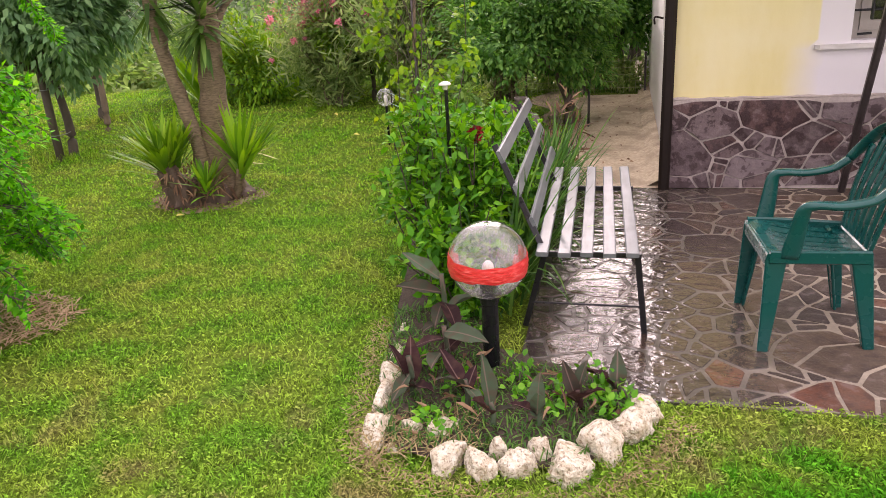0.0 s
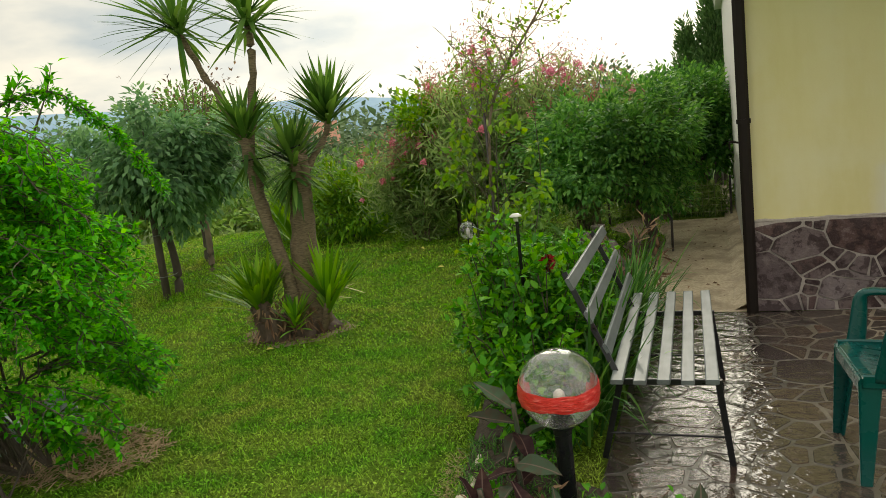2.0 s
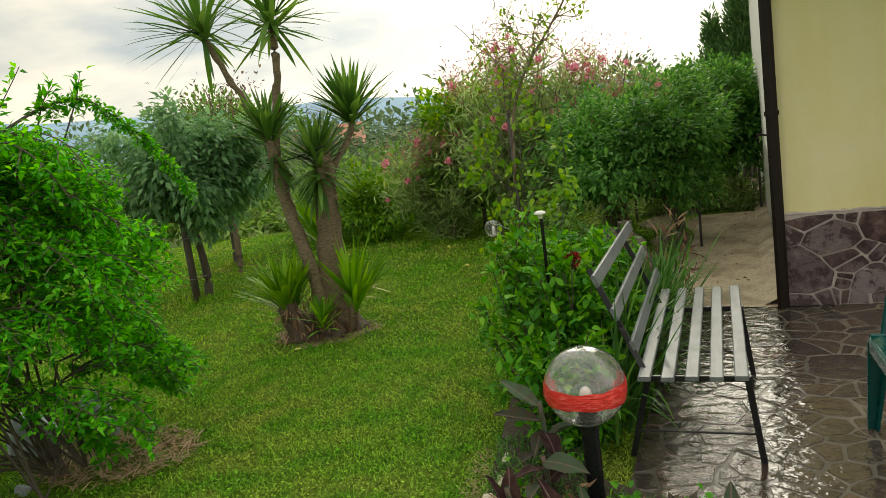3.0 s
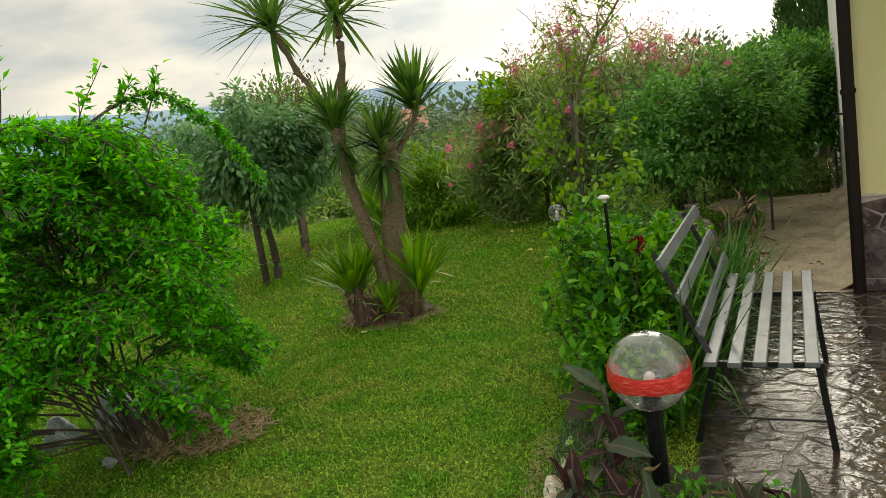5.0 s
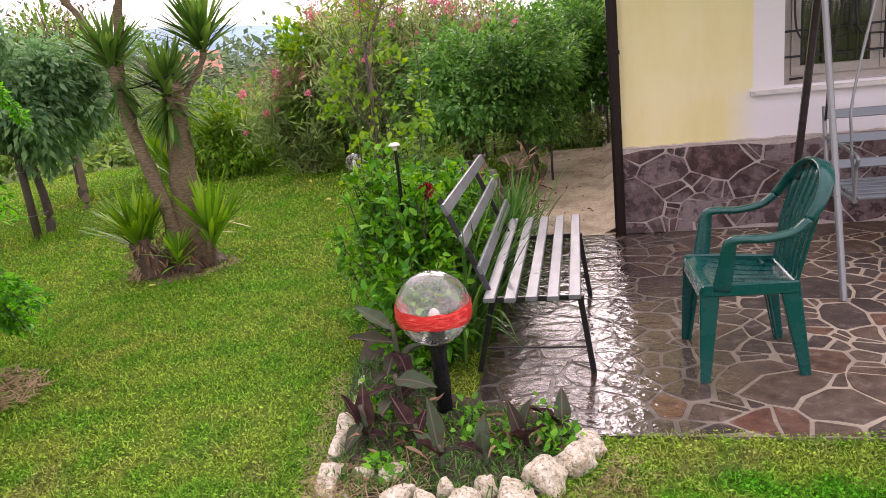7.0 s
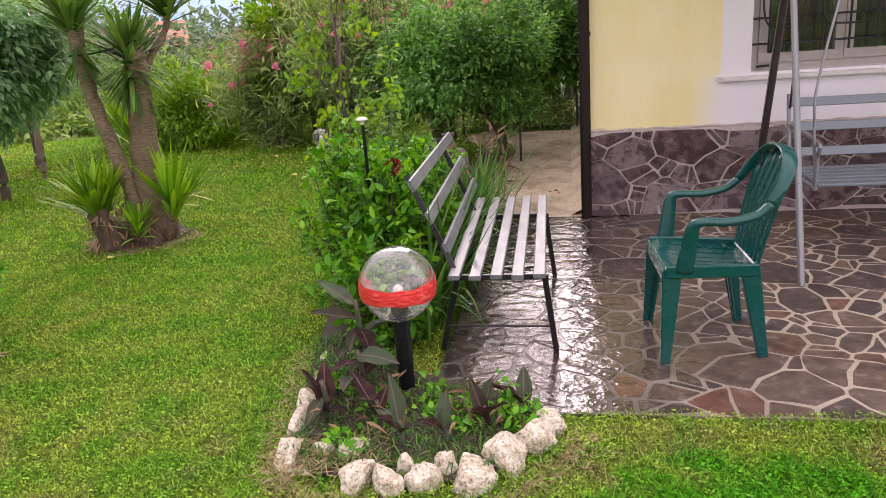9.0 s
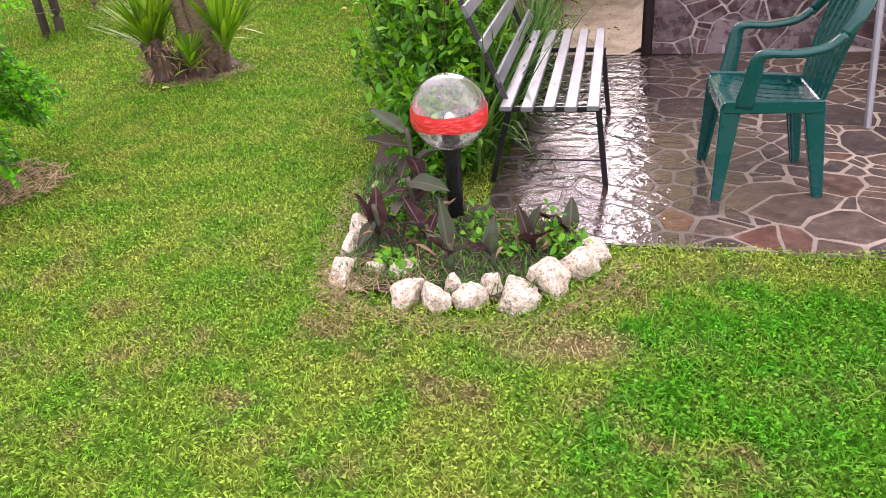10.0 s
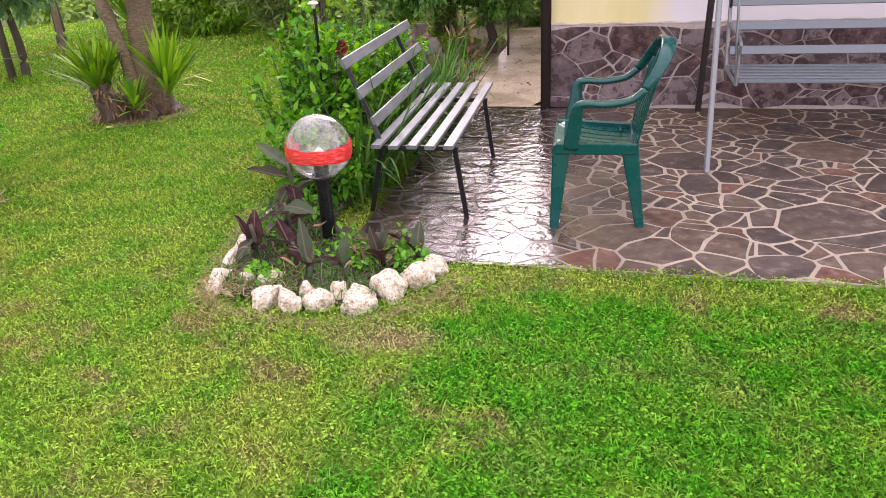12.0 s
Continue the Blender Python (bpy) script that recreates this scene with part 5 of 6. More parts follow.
def build_yucca_ring():
    rng = np.random.default_rng(24)
    n = 40
    V = [(-1.91, 5.75, 0.0)]
    for a in np.linspace(0, 2 * np.pi, n, endpoint=False):
        r = 0.44 + 0.05 * math.sin(3 * a) + 0.03 * math.sin(7 * a + 1)
        V.append((-1.91 + r * math.cos(a), 5.73 + r * 0.75 * math.sin(a), -0.014))
    thing("soil_ring", "ring of bare crumbly soil round the yucca", "soil", mesh=Geo().add(V, [(0, 1 + i, 1 + (i + 1) % n) for i in range(n)]).mesh("soil_ring", M["dirt"]), kind="structure")
    n = 500
    a, r = rng.uniform(0, 6.28, n), 0.44 * rng.random(n) ** 0.5
    P = np.stack([-1.91 + r * np.cos(a), 5.73 + 0.75 * r * np.sin(a), np.full(n, -0.004)], 1)
    V, T = blades(P, np.c_[rng.normal(size=(n, 2)), rng.uniform(0, 0.4, n)], rng.uniform(0.03, 0.1, n), 0.008, 0.1, 2)
    thing("leaf_litter", "dry leaf litter round the yucca", "leaf litter", mesh=tri_mesh("leaf_litter", V, T, M["dry"]), kind="stuff")


build_yucca_ring()


BLADES = (((-2.0, 7.03), (-1.86, 7.42)), ((-1.95, 7.18), (-1.63, 6.86)), ((-1.92, 6.78), (-1.71, 6.68)))
SHED = ((-1.956, 5.2, 0.06), (-1.53, 9.09, 0.08), (-1.09, 7.78, 0.07))


def build_fallen_leaves():
    """Shed yucca blades and small yellow leaves on the mown grass."""
    rng = np.random.default_rng(27)
    for a, b in BLADES:
        a, b = arr(*a, 0.02), arr(*b, 0.026)
        L = float(np.linalg.norm(b - a))
        V, T = blades(np.zeros((1, 3)), (b - a)[None], np.array([L]), np.array([0.022]), 0.04, 5)
        thing("fallen_leaf", "pale shed yucca leaf lying on the grass", "fallen leaf", tuple(a), tri_mesh("fallen_leaf", V, T, M["straw_leaf"]), "shed yucca leaves")
    for x, y, s in SHED:
        d = unit(arr(*rng.normal(size=2), 0.1))
        V, T = leaves(np.zeros((1, 3)), d[None], arr(0, -0.3, 1)[None], np.array([s]), np.array([s * 0.55]), 0.2, 0.2)
        thing("fallen_leaf", "small yellow leaf fallen on the lawn", "fallen leaf", (x, y, 0.024), tri_mesh("fallen_leaf", V, T, M["yellow_leaf"]), "yellow leaves on the lawn")


build_fallen_leaves()

tree("persimmon_tree", "young dark-leaved fruit tree tied to a stake", (-3.98, 7.58), 0.85, 0.042, (-3.84, 7.5, 1.44), (0.72, 0.64, 0.5), "persimmon", 210, 52, 0.17, 0.1, 0.044, 31, (-0.03, 0), hang=0.55, lump=0.5)
tree("fruit_tree", "small green fruit tree at the back of the lawn", (-4.72, 9.75), 0.8, 0.06, (-4.75, 9.75, 1.5), (1.0, 0.9, 0.7), "hedge", 170, 60, 0.24, 0.085, 0.04, 32, lump=0.3)
tree("orange_tree", "dense dark green citrus tree beside the path", (1.12, 7.85), 0.5, 0.05, (0.78, 7.9, 1.06), (0.84, 0.72, 0.47), "citrus", 330, 74, 0.15, 0.062, 0.032, 33, (-0.1, 0), group="citrus trees along the path", lump=0.55)
tree("orange_tree", "dense dark green citrus tree beside the path", (1.85, 10.3), 0.5, 0.055, (1.8, 10.3, 1.14), (0.85, 0.7, 0.52), "citrus", 270, 60, 0.17, 0.078, 0.038, 34, group="citrus trees along the path", lump=0.55)


tree("orange_tree", "broad dark evergreen tree closing the end of the path", (2.75, 12.9), 0.7, 0.07, (2.85, 12.9, 1.2), (1.1, 0.8, 0.62), "citrus", 240, 60, 0.2, 0.085, 0.042, 35, group="citrus trees along the path", lump=0.4)


def build_stakes():
    for (x, y, z, r, lab) in ((1.3, 7.68, 0.5, 0.012, "thin dark stake beside a citrus tree"), (-4.02, 7.4, 1.05, 0.038, "rough grey stake tied to the young tree"), (-0.2, 5.5, 1.55, 0.0095, "dark iron post carrying a climbing plant")):
        st = thing("garden_stake", lab, "stake", (x, y, 0))
        pole = part("pole", Geo().sweep([(0, 0, -0.1), (0.012, 0.0, z)], [r * 1.1, r], [r * 1.1, r], sides=9), "bark" if r > 0.02 else "dark_tube", st, smooth=True)
        if r > 0.02:
            for q in (0.25, 0.7):
                ring = [(0.02 + 0.07 * math.cos(a), 0.09 + 0.15 * math.sin(a), q) for a in np.linspace(0, 2 * np.pi, 14)]
                part("tie", Geo().sweep(ring, 0.004, 0.004, sides=5), "grey_tube", pole)


build_stakes()


def build_string():
    line = thing("garden_string", "two slack green strings tied to the climber's post", "string", (-0.2, 5.5, 0))
    for a, b in (((-0.38, 1.55, 0.53), (0.08, -0.02, 0.68)), ((-0.36, 1.4, 0.46), (0.06, 0.0, 0.61))):
        a, b = np.array(a), np.array(b)
        part("strand", Geo().sweep(curve([a, (a + b) / 2 - arr(0, 0, 0.02), b], 8), 0.0022, 0.0022, sides=5), "string", line)
    part("peg", Geo().sweep([(-0.38, 1.55, -0.05), (-0.37, 1.54, 0.56)], 0.006, 0.006, sides=6), "dark_tube", line)


build_string()


def oleander(at, height, spread, seed, stems, group="oleander hedge", bloom=20):
    """A fountain of stems with long narrow leaves and pink flower heads."""
    rng = np.random.default_rng(seed)
    root = thing("oleander", "tall oleander shrub with narrow leaves and pink flowers", "flowering shrub", (*at, 0), group=group)
    g, P, D, tips = Geo(), [], [], []
    for k in range(stems):
        a = rng.uniform(0, 2 * np.pi)
        s = spread * rng.random() ** 0.6
        h = height * rng.uniform(0.55, 1.05) * (1 - 0.25 * (s / spread) ** 2)
        end = arr(math.cos(a) * s, math.sin(a) * s * 0.8, h)
        C = curve([(rng.normal() * 0.08, rng.normal() * 0.08, -0.05), end * arr(0.4, 0.4, 0.55), end], 7)
        if k % 3:
            g.sweep(C, np.linspace(0.013, 0.005, len(C)), np.linspace(0.013, 0.005, len(C)), sides=4)
        tips.append(end)
        m = 100
        i = (rng.random(m) ** 0.65 * (len(C) - 1.001))
        Q = C[i.astype(int)] + (C[i.astype(int) + 1] - C[i.astype(int)]) * (i % 1)[:, None]
        Q = Q + rng.normal(size=(m, 3)) * 0.085
        P.append(Q), D.append(unit(arr(0, 0, 0.55) + sphere_dirs(rng, m)))
    P, D = np.concatenate(P), np.concatenate(D)
    V, T = leaves(P, D, unit(sphere_dirs(rng, len(P)) + arr(0, 0, 0.8)), 0.14 * rng.uniform(0.7, 1.3, len(P)), 0.022 * rng.uniform(0.8, 1.4, len(P)), 0.1, 0.15)
    part("stem", g, "twig", root, kind="stuff")
    part("foliage", tri_mesh("foliage", V, T, M["oleander"]), "oleander", root)
    tips = np.array(tips)
    heads = []
    for k in range(3):
        n = 60
        d = sphere_dirs(rng, n, 0.4)
        Vf, Tf = leaves(d * 0.055 * rng.random((n, 1)) ** 0.5, sphere_dirs(rng, n), sphere_dirs(rng, n), 0.032, 0.028, 0.2, plainer=True)
        heads.append(tri_mesh("flower_head", Vf, Tf, M["pink"]))
    top = tips[np.argsort(-tips[:, 2])[:len(tips) // 3]]
    Q = np.repeat(top, 64, 0) + rng.normal(size=(64 * len(top), 3)) * arr(0.09, 0.09, 0.12) + arr(0, 0, 0.06)
    V, T = leaves(Q, sphere_dirs(rng, len(Q), 0.4), sphere_dirs(rng, len(Q)), 0.045 * rng.uniform(0.6, 1.4, len(Q)), 0.014, 0.2, plainer=True)
    part("faded_spray", tri_mesh("faded_spray", V, T, M["faded"]), "faded", root, "reddish-brown seed pods and faded flowers", kind="stuff")
    order = np.argsort(tips[:, 1] - 0.35 * tips[:, 2])[:bloom * 2]
    for j, q in enumerate(rng.permutation(order)[:bloom]):
        s = rng.uniform(0.5, 1.1)
        part("flower_head", heads[j % 3], "pink", root, at=Matrix.Translation(tips[q] + arr(0, -0.03, 0.02)) @ pose(0, 0, 0, *rng.uniform(0, 180, 3)) @ Matrix.Diagonal((s, s, s, 1)))



oleander((-1.65, 9.9), 1.4, 0.8, 41, 75, bloom=18)
oleander((-0.45, 9.3), 2.3, 1.0, 42, 110, bloom=28)
oleander((0.55, 9.7), 2.0, 0.75, 43, 75, bloom=22)


tree("broadleaf_shrub", "bright green broad-leaved shrub among the oleanders", (-1.2, 10.2), 0.5, 0.03, (-1.2, 10.2, 1.25), (0.6, 0.5, 0.65), "lime", 110, 46, 0.17, 0.1, 0.055, 45, category="shrub", lump=0.5)
tree("lime_shrub", "low yellow-green shrub at the back of the lawn", (-2.85, 10.6), 0.2, 0.02, (-2.75, 10.6, 0.5), (0.75, 0.5, 0.45), "lime", 120, 46, 0.16, 0.09, 0.035, 46, category="shrub", lump=0.5)
tree("bare_topped_tree", "pale twiggy tree behind the young fruit tree", (-4.3, 9.0), 1.2, 0.035, (-4.1, 9.0, 1.9), (0.75, 0.6, 0.6), "dry", 90, 7, 0.2, 0.06, 0.03, 47, bark_mat="twig", lump=0.5, shell=0.3)


BUNCHES = ((-0.19, 1.3, 34), (-0.26, 1.1, 34), (0.18, 1.47, 26), (-0.08, 0.84, 34), (0.36, 1.0, 28), (0.21, 0.85, 34), (-0.02, 0.65, 34), (0.1, 1.62, 16), (-0.18, 1.44, 22), (-0.2, 0.54, 26), (0.06, 1.13, 16), (0.02, 1.78, 14), (0.3, 1.25, 16))


def build_climber():
    """A climbing plant on the iron post, with bare twigs on top."""
    rng = np.random.default_rng(51)
    root = thing("climbing_plant", "lime-green climber on a post, bare twigs on top", "climbing plant", (-0.2, 5.5, 0))
    g, parts = Geo(), []
    # bunches of broad lobed leaves hung about the post: aside, height, leaves
    for x, z, n in BUNCHES:
        n, y = int(1.6 * n), rng.normal() * 0.12
        C = curve([(0, 0, z - 0.2), (x * 0.6, y * 0.6, z + 0.05), (x, y, z)], 5)
        g.sweep(C, 0.003, 0.003, sides=4)
        Q = arr(x, y, z) + rng.normal(size=(n, 3)) * arr(0.055, 0.05, 0.055)
        parts.append(leaves(Q, sphere_dirs(rng, n, -0.5), unit(arr(0, -0.6, 0.8) + rng.normal(size=(n, 3)) * 0.4), 0.062 * rng.uniform(0.5, 1.3, n), 0.038 * rng.uniform(0.6, 1.2, n), 0.15, 0.3))
    # pale upright canes
    for k in range(9):
        x = rng.uniform(-0.15, 0.4)
        limb(g, (x * 0.4, rng.normal() * 0.08, 0.2), (x, rng.normal() * 0.15, rng.uniform(1.0, 1.7)), 0.004, 0.0025, rng, 0.12, 4, 6)
    V, T = join(parts)
    part("vine", g, "bark", root, kind="stuff")
    part("foliage", tri_mesh("foliage", V, T, M["lime"]), "lime", root)
    g, parts = Geo(), []
    main = curve([(0.0, 0, 1.0), (0.05, 0, 1.5), (0.18, 0.02, 1.82), (0.36, 0.03, 2.06), (0.5, 0, 2.26), (0.6, 0, 2.5)], 8)
    g.sweep(main, np.linspace(0.012, 0.006, len(main)), np.linspace(0.012, 0.006, len(main)), sides=6)
    for k in range(52):
        b = main[rng.integers(8, len(main))]
        s = rng.choice([-1, -1, 1])
        e = b + arr(s * rng.uniform(0.03, 0.38), rng.normal() * 0.15, rng.uniform(0.05, 0.38))
        C = limb(g, b, e, 0.004, 0.0018, rng, 0.45, 4, 6)
        for j in range(3):
            q = C[rng.integers(3, len(C))]
            limb(g, q, q + rng.normal(size=3) * 0.07 + arr(0, 0, 0.05), 0.003, 0.0015, rng, 0.2, 4, 3)
        n = 11
        Q = C[rng.integers(2, len(C), n)] + rng.normal(size=(n, 3)) * 0.02
        parts.append(leaves(Q, sphere_dirs(rng, n, -0.2), sphere_dirs(rng, n), 0.035 * rng.uniform(0.6, 1.4, n), 0.02, 0.2))
    n = 30
    Q = arr(0.62, 0, 2.4) + rng.normal(size=(n, 3)) * 0.09
    parts.append(leaves(Q, sphere_dirs(rng, n, -0.4), sphere_dirs(rng, n), 0.075, 0.05))
    V, T = join(parts)
    part("bare_twig", g, "twig", root, "thin bare brown twigs", kind="stuff")
    part("twig_foliage", tri_mesh("twig_foliage", V, T, M["lime"]), "lime", root)


build_climber()


def bushy(name, label, at, h, r, mat, L, W, seed, stems=16, per=30, group=""):
    """A soft bed plant: leafy stems from one foot."""
    rng = np.random.default_rng(seed)
    root = thing(name, label, "bed plant", (*at, 0), group=group)
    g, parts = Geo(), []
    for k in range(stems):
        a = rng.uniform(0, 6.28)
        s = r * rng.random() ** 0.5
        e = arr(math.cos(a) * s, math.sin(a) * s, h * rng.uniform(0.5, 1.2) * (1 - 0.3 * (s / r) ** 2))
        C = limb(g, (rng.normal() * 0.02, rng.normal() * 0.02, -0.02), e, 0.006, 0.0025, rng, 0.15, 5, 5)
        i = 1 + (rng.random(per) ** 0.7 * (len(C) - 1.01)).astype(int)
        Q = C[i] + rng.normal(size=(per, 3)) * 0.02
        out = unit(Q - arr(0, 0, h * 0.3))
        D = unit(out * 0.7 + sphere_dirs(rng, per) * 0.8 - arr(0, 0, 0.15))
        parts.append(leaves(Q, D, unit(arr(0, 0, 1) + out * 0.3 + rng.normal(size=(per, 3)) * 0.4), L * rng.uniform(0.6, 1.3, per), W * rng.uniform(0.7, 1.2, per)))
    V, T = join(parts)
    part("stem", g, "bark", root, kind="stuff")
    part("foliage", tri_mesh("foliage", V, T, M[mat]), mat, root)
    return root


def lump(name, size, seed, mat, detail=3):
    """A rough stone of that size."""
    bm = bmesh.new()
    bmesh.ops.create_icosphere(bm, subdivisions=detail, radius=1.0)
    off = Vector((seed * 3.7, 1.3, 0))
    rng = random.Random(seed * 7 + 1)
    planes = [(Vector((rng.gauss(0, 1), rng.gauss(0, 1), rng.gauss(0, 0.8))).normalized(), rng.uniform(0.56, 0.92)) for _ in range(12)]
    for v in bm.verts:
        d = v.co.normalized()
        r = min(1.12, min(q / max(0.12, n.dot(d)) for n, q in planes))
        v.co = d * (r * 1.12 + 0.12 * noise.noise(d * 2.2 + off) + 0.06 * noise.noise(d * 5 + off) + 0.035 * noise.noise(d * 14 + off))
        v.co = Vector((v.co.x * size[0] * 0.5, v.co.y * size[1] * 0.5, max(-0.5, v.co.z) * size[2] * 0.75))
    me = bpy.data.meshes.new(name)
    bm.to_mesh(me)
    bm.free()
    me.materials.append(M[mat])
    return me


def stone_pile():
    pile = thing("stone_pile", "heap of reddish and grey rocks at the bed's end", "rock pile", (0.5, 5.85, 0))
    rng = np.random.default_rng(97)
    k = 0
    for level, (z, count, r) in enumerate(((0.05, 12, 0.28), (0.16, 11, 0.24), (0.28, 9, 0.18), (0.4, 7, 0.13), (0.5, 4, 0.06))):
        for a in np.arange(count) * 6.28 / count + level:
            part("rock", lump("rock", (rng.uniform(0.12, 0.2), rng.uniform(0.12, 0.18), 0.13), 200 + k, ("clad", "red_rock", "grey_clay")[k % 3], 2), "clad", pile, at=Matrix.Translation((r * math.cos(a), r * math.sin(a), z)) @ pose(0, 0, 0, 0, 0, rng.uniform(0, 360)))
            k += 1
    pot = thing("flower_pot", "weathered grey clay pot on the stone heap", "flower pot", (0.54, 5.8, 0.55))
    part("pot_body", Geo().lathe([(0.032, 0.0), (0.044, 0.06), (0.05, 0.064), (0.05, 0.08), (0.043, 0.081), (0.035, 0.02)], 18), "grey_clay", pot, smooth=False)


def build_bed_plants():
    lab = "lush green leafy bed plant behind the bench"
    spots = ((0.02, 3.85, 0.72, 0.34), (0.12, 4.4, 0.8, 0.36), (0.0, 4.3, 0.72, 0.28), (0.04, 4.95, 0.6, 0.28), (0.22, 4.95, 0.68, 0.28), (0.1, 5.85, 0.5, 0.3), (0.12, 3.45, 0.5, 0.26), (0.1, 5.6, 0.6, 0.3), (0.26, 4.05, 0.7, 0.24), (0.3, 4.5, 0.68, 0.24), (0.36, 5.2, 0.6, 0.26), (0.0, 4.15, 0.92, 0.2), (0.12, 3.85, 0.82, 0.18))
    for k, (x, y, h, r) in enumerate(spots):
        bushy("leafy_plant", lab, (x, y), h, r * 1.08, "bedleaf", 0.058, 0.033, 60 + k, 28, 54, "plants behind the bench")
    for k, (x, y, h, r) in enumerate(((-0.05, 6.5, 0.6, 0.35), (-0.1, 7.2, 0.75, 0.4))):
        bushy("leafy_plant", "dark green bushy plant at the bed's end", (x, y), h, r, "hedge", 0.08, 0.045, 75 + k, 18, 34, "plants behind the bench")
    rng = np.random.default_rng(90)
    for k, (x, y) in enumerate(((0.4, 3.85), (0.44, 4.15), (0.5, 4.45), (0.55, 4.75), (0.64, 5.05), (0.72, 5.3), (0.3, 3.55))):
        n = 75
        a = rng.uniform(0, 6.28, n)
        D = np.stack([np.cos(a) * 0.45 + 0.12, np.sin(a) * 0.45, np.ones(n)], 1)
        P = np.stack([rng.normal(size=n) * 0.05, rng.normal(size=n) * 0.06, np.zeros(n)], 1)
        V, T = blades(P, D, rng.uniform(0.5, 1.0, n), 0.017, rng.uniform(0.1, 0.75, n), 6)
        ob = thing("strap_plant", "clump of long arching strap leaves behind the bench", "bed plant", (x, y, 0), group="strap-leaved clumps")
        part("leaf_clump", tri_mesh("leaf_clump", V, T, M["strap"]), "strap", ob)
    stone_pile()
    bloom = thing("red_flower", "single dark red bloom among the bed plants", "flower", (0.215, 3.95, 0.0))
    part("stalk", Geo().sweep(curve([(0, 0, 0.0), (0.01, 0, 0.5), (0, -0.02, 0.74)], 5), 0.004, 0.004, sides=6), "bark", bloom)
    d = sphere_dirs(rng, 46, 0.2)
    V, T = leaves(arr(0, -0.02, 0.76) + d * 0.012, d, sphere_dirs(rng, 46), 0.04 * rng.uniform(0.7, 1.2, 46), 0.03, 0.3, 0.2)
    part("petals", tri_mesh("petals", V, T, M["red_petal"]), "red_petal", bloom)
    # withered plant at the far end of the bed
    bushy("withered_plant", "withered brown plant with curled leaves", (0.78, 5.75), 0.72, 0.2, "dry", 0.12, 0.025, 95, 12, 9)


build_bed_plants()


def build_front_bed():
    # soil sheet of the whole bed
    c = BED.mean(0)
    V = [(c[0], c[1], 0.035)] + [(x, y, 0.004) for x, y in BED] + [(c[0] + (x - c[0]) * 0.8, c[1] + (y - c[1]) * 0.9, 0.03) for x, y in BED]
    k = len(BED)
    F = [(1 + i, 1 + (i + 1) % k, 1 + k + (i + 1) % k, 1 + k + i) for i in range(k)] + [tuple(range(1 + k, 1 + 2 * k))]
    thing("flower_bed", "dark soil of the planted bed", "flower bed", mesh=Geo().add(V, F).mesh("flower_bed", M["soil"]), kind="structure")
    rng = np.random.default_rng(101)
    rocks = ((0.1, 2.35, 0.11, 0.06), (0.2, 2.29, 0.09, 0.075), (0.268, 2.36, 0.055, 0.065), (0.325, 2.3, 0.085, 0.085), (0.39, 2.36, 0.068, 0.07), (0.485, 2.29, 0.14, 0.07), (0.61, 2.38, 0.128, 0.085), (0.705, 2.47, 0.12, 0.08), (0.795, 2.58, 0.1, 0.065), (-0.1, 2.415, 0.034, 0.02), (-0.045, 2.53, 0.08, 0.05), (0.06, 2.5, 0.11, 0.055))
    for k, (x, y, w, h) in enumerate(rocks):
        me = lump("border_rock", (w * 1.28, w * 1.1, h * 1.2), k, "limestone", 4)
        thing("border_rock", "small white limestone rock edging the bed" if w < 0.07 else "rough white limestone rock edging the flower bed", "rock", (x, y, h * 0.16, 0, 0, rng.uniform(-60, 60)), me, "rocks round the bed")
    # long flat stones sunk along the lawn side
    for k, (x, y, w, l, h) in enumerate(((-0.168, 2.52, 0.095, 0.21, 0.075), (-0.17, 2.71, 0.085, 0.21, 0.065), (-0.16, 2.9, 0.075, 0.2, 0.06), (-0.15, 3.09, 0.065, 0.2, 0.04), (-0.142, 3.3, 0.065, 0.2, 0.04))):
        me = lump("edging_stone", (w, l, h), 40 + k, "limestone", 4)
        thing("edging_stone", "long flat pale stone sunk along the lawn edge", "rock", (x, y, h * 0.1, 0, 0, rng.uniform(-6, 6)), me, "edging stones by the lawn")


def canna_leaf(L, W, bend, cup):
    """A broad pointed leaf along +x, with a midrib."""
    n, m = 9, 7
    V = []
    for i in range(n):
        t = i / (n - 1)
        w = W * math.sin(math.pi * min(1, t ** 0.8)) ** 0.85 + 0.002
        for j in range(m):
            s = 2 * j / (m - 1) - 1
            V.append((L * t, s * w / 2, -bend * L * t * t + cup * abs(s) * w + 0.006 * abs(s) * math.sin(13 * t + 4 * s) + (0.003 if j == m // 2 else 0.0)))
    F = [(i * m + j, (i + 1) * m + j, (i + 1) * m + j + 1, i * m + j + 1) for i in range(n - 1) for j in range(m - 1)]
    return Geo().add(V, F)


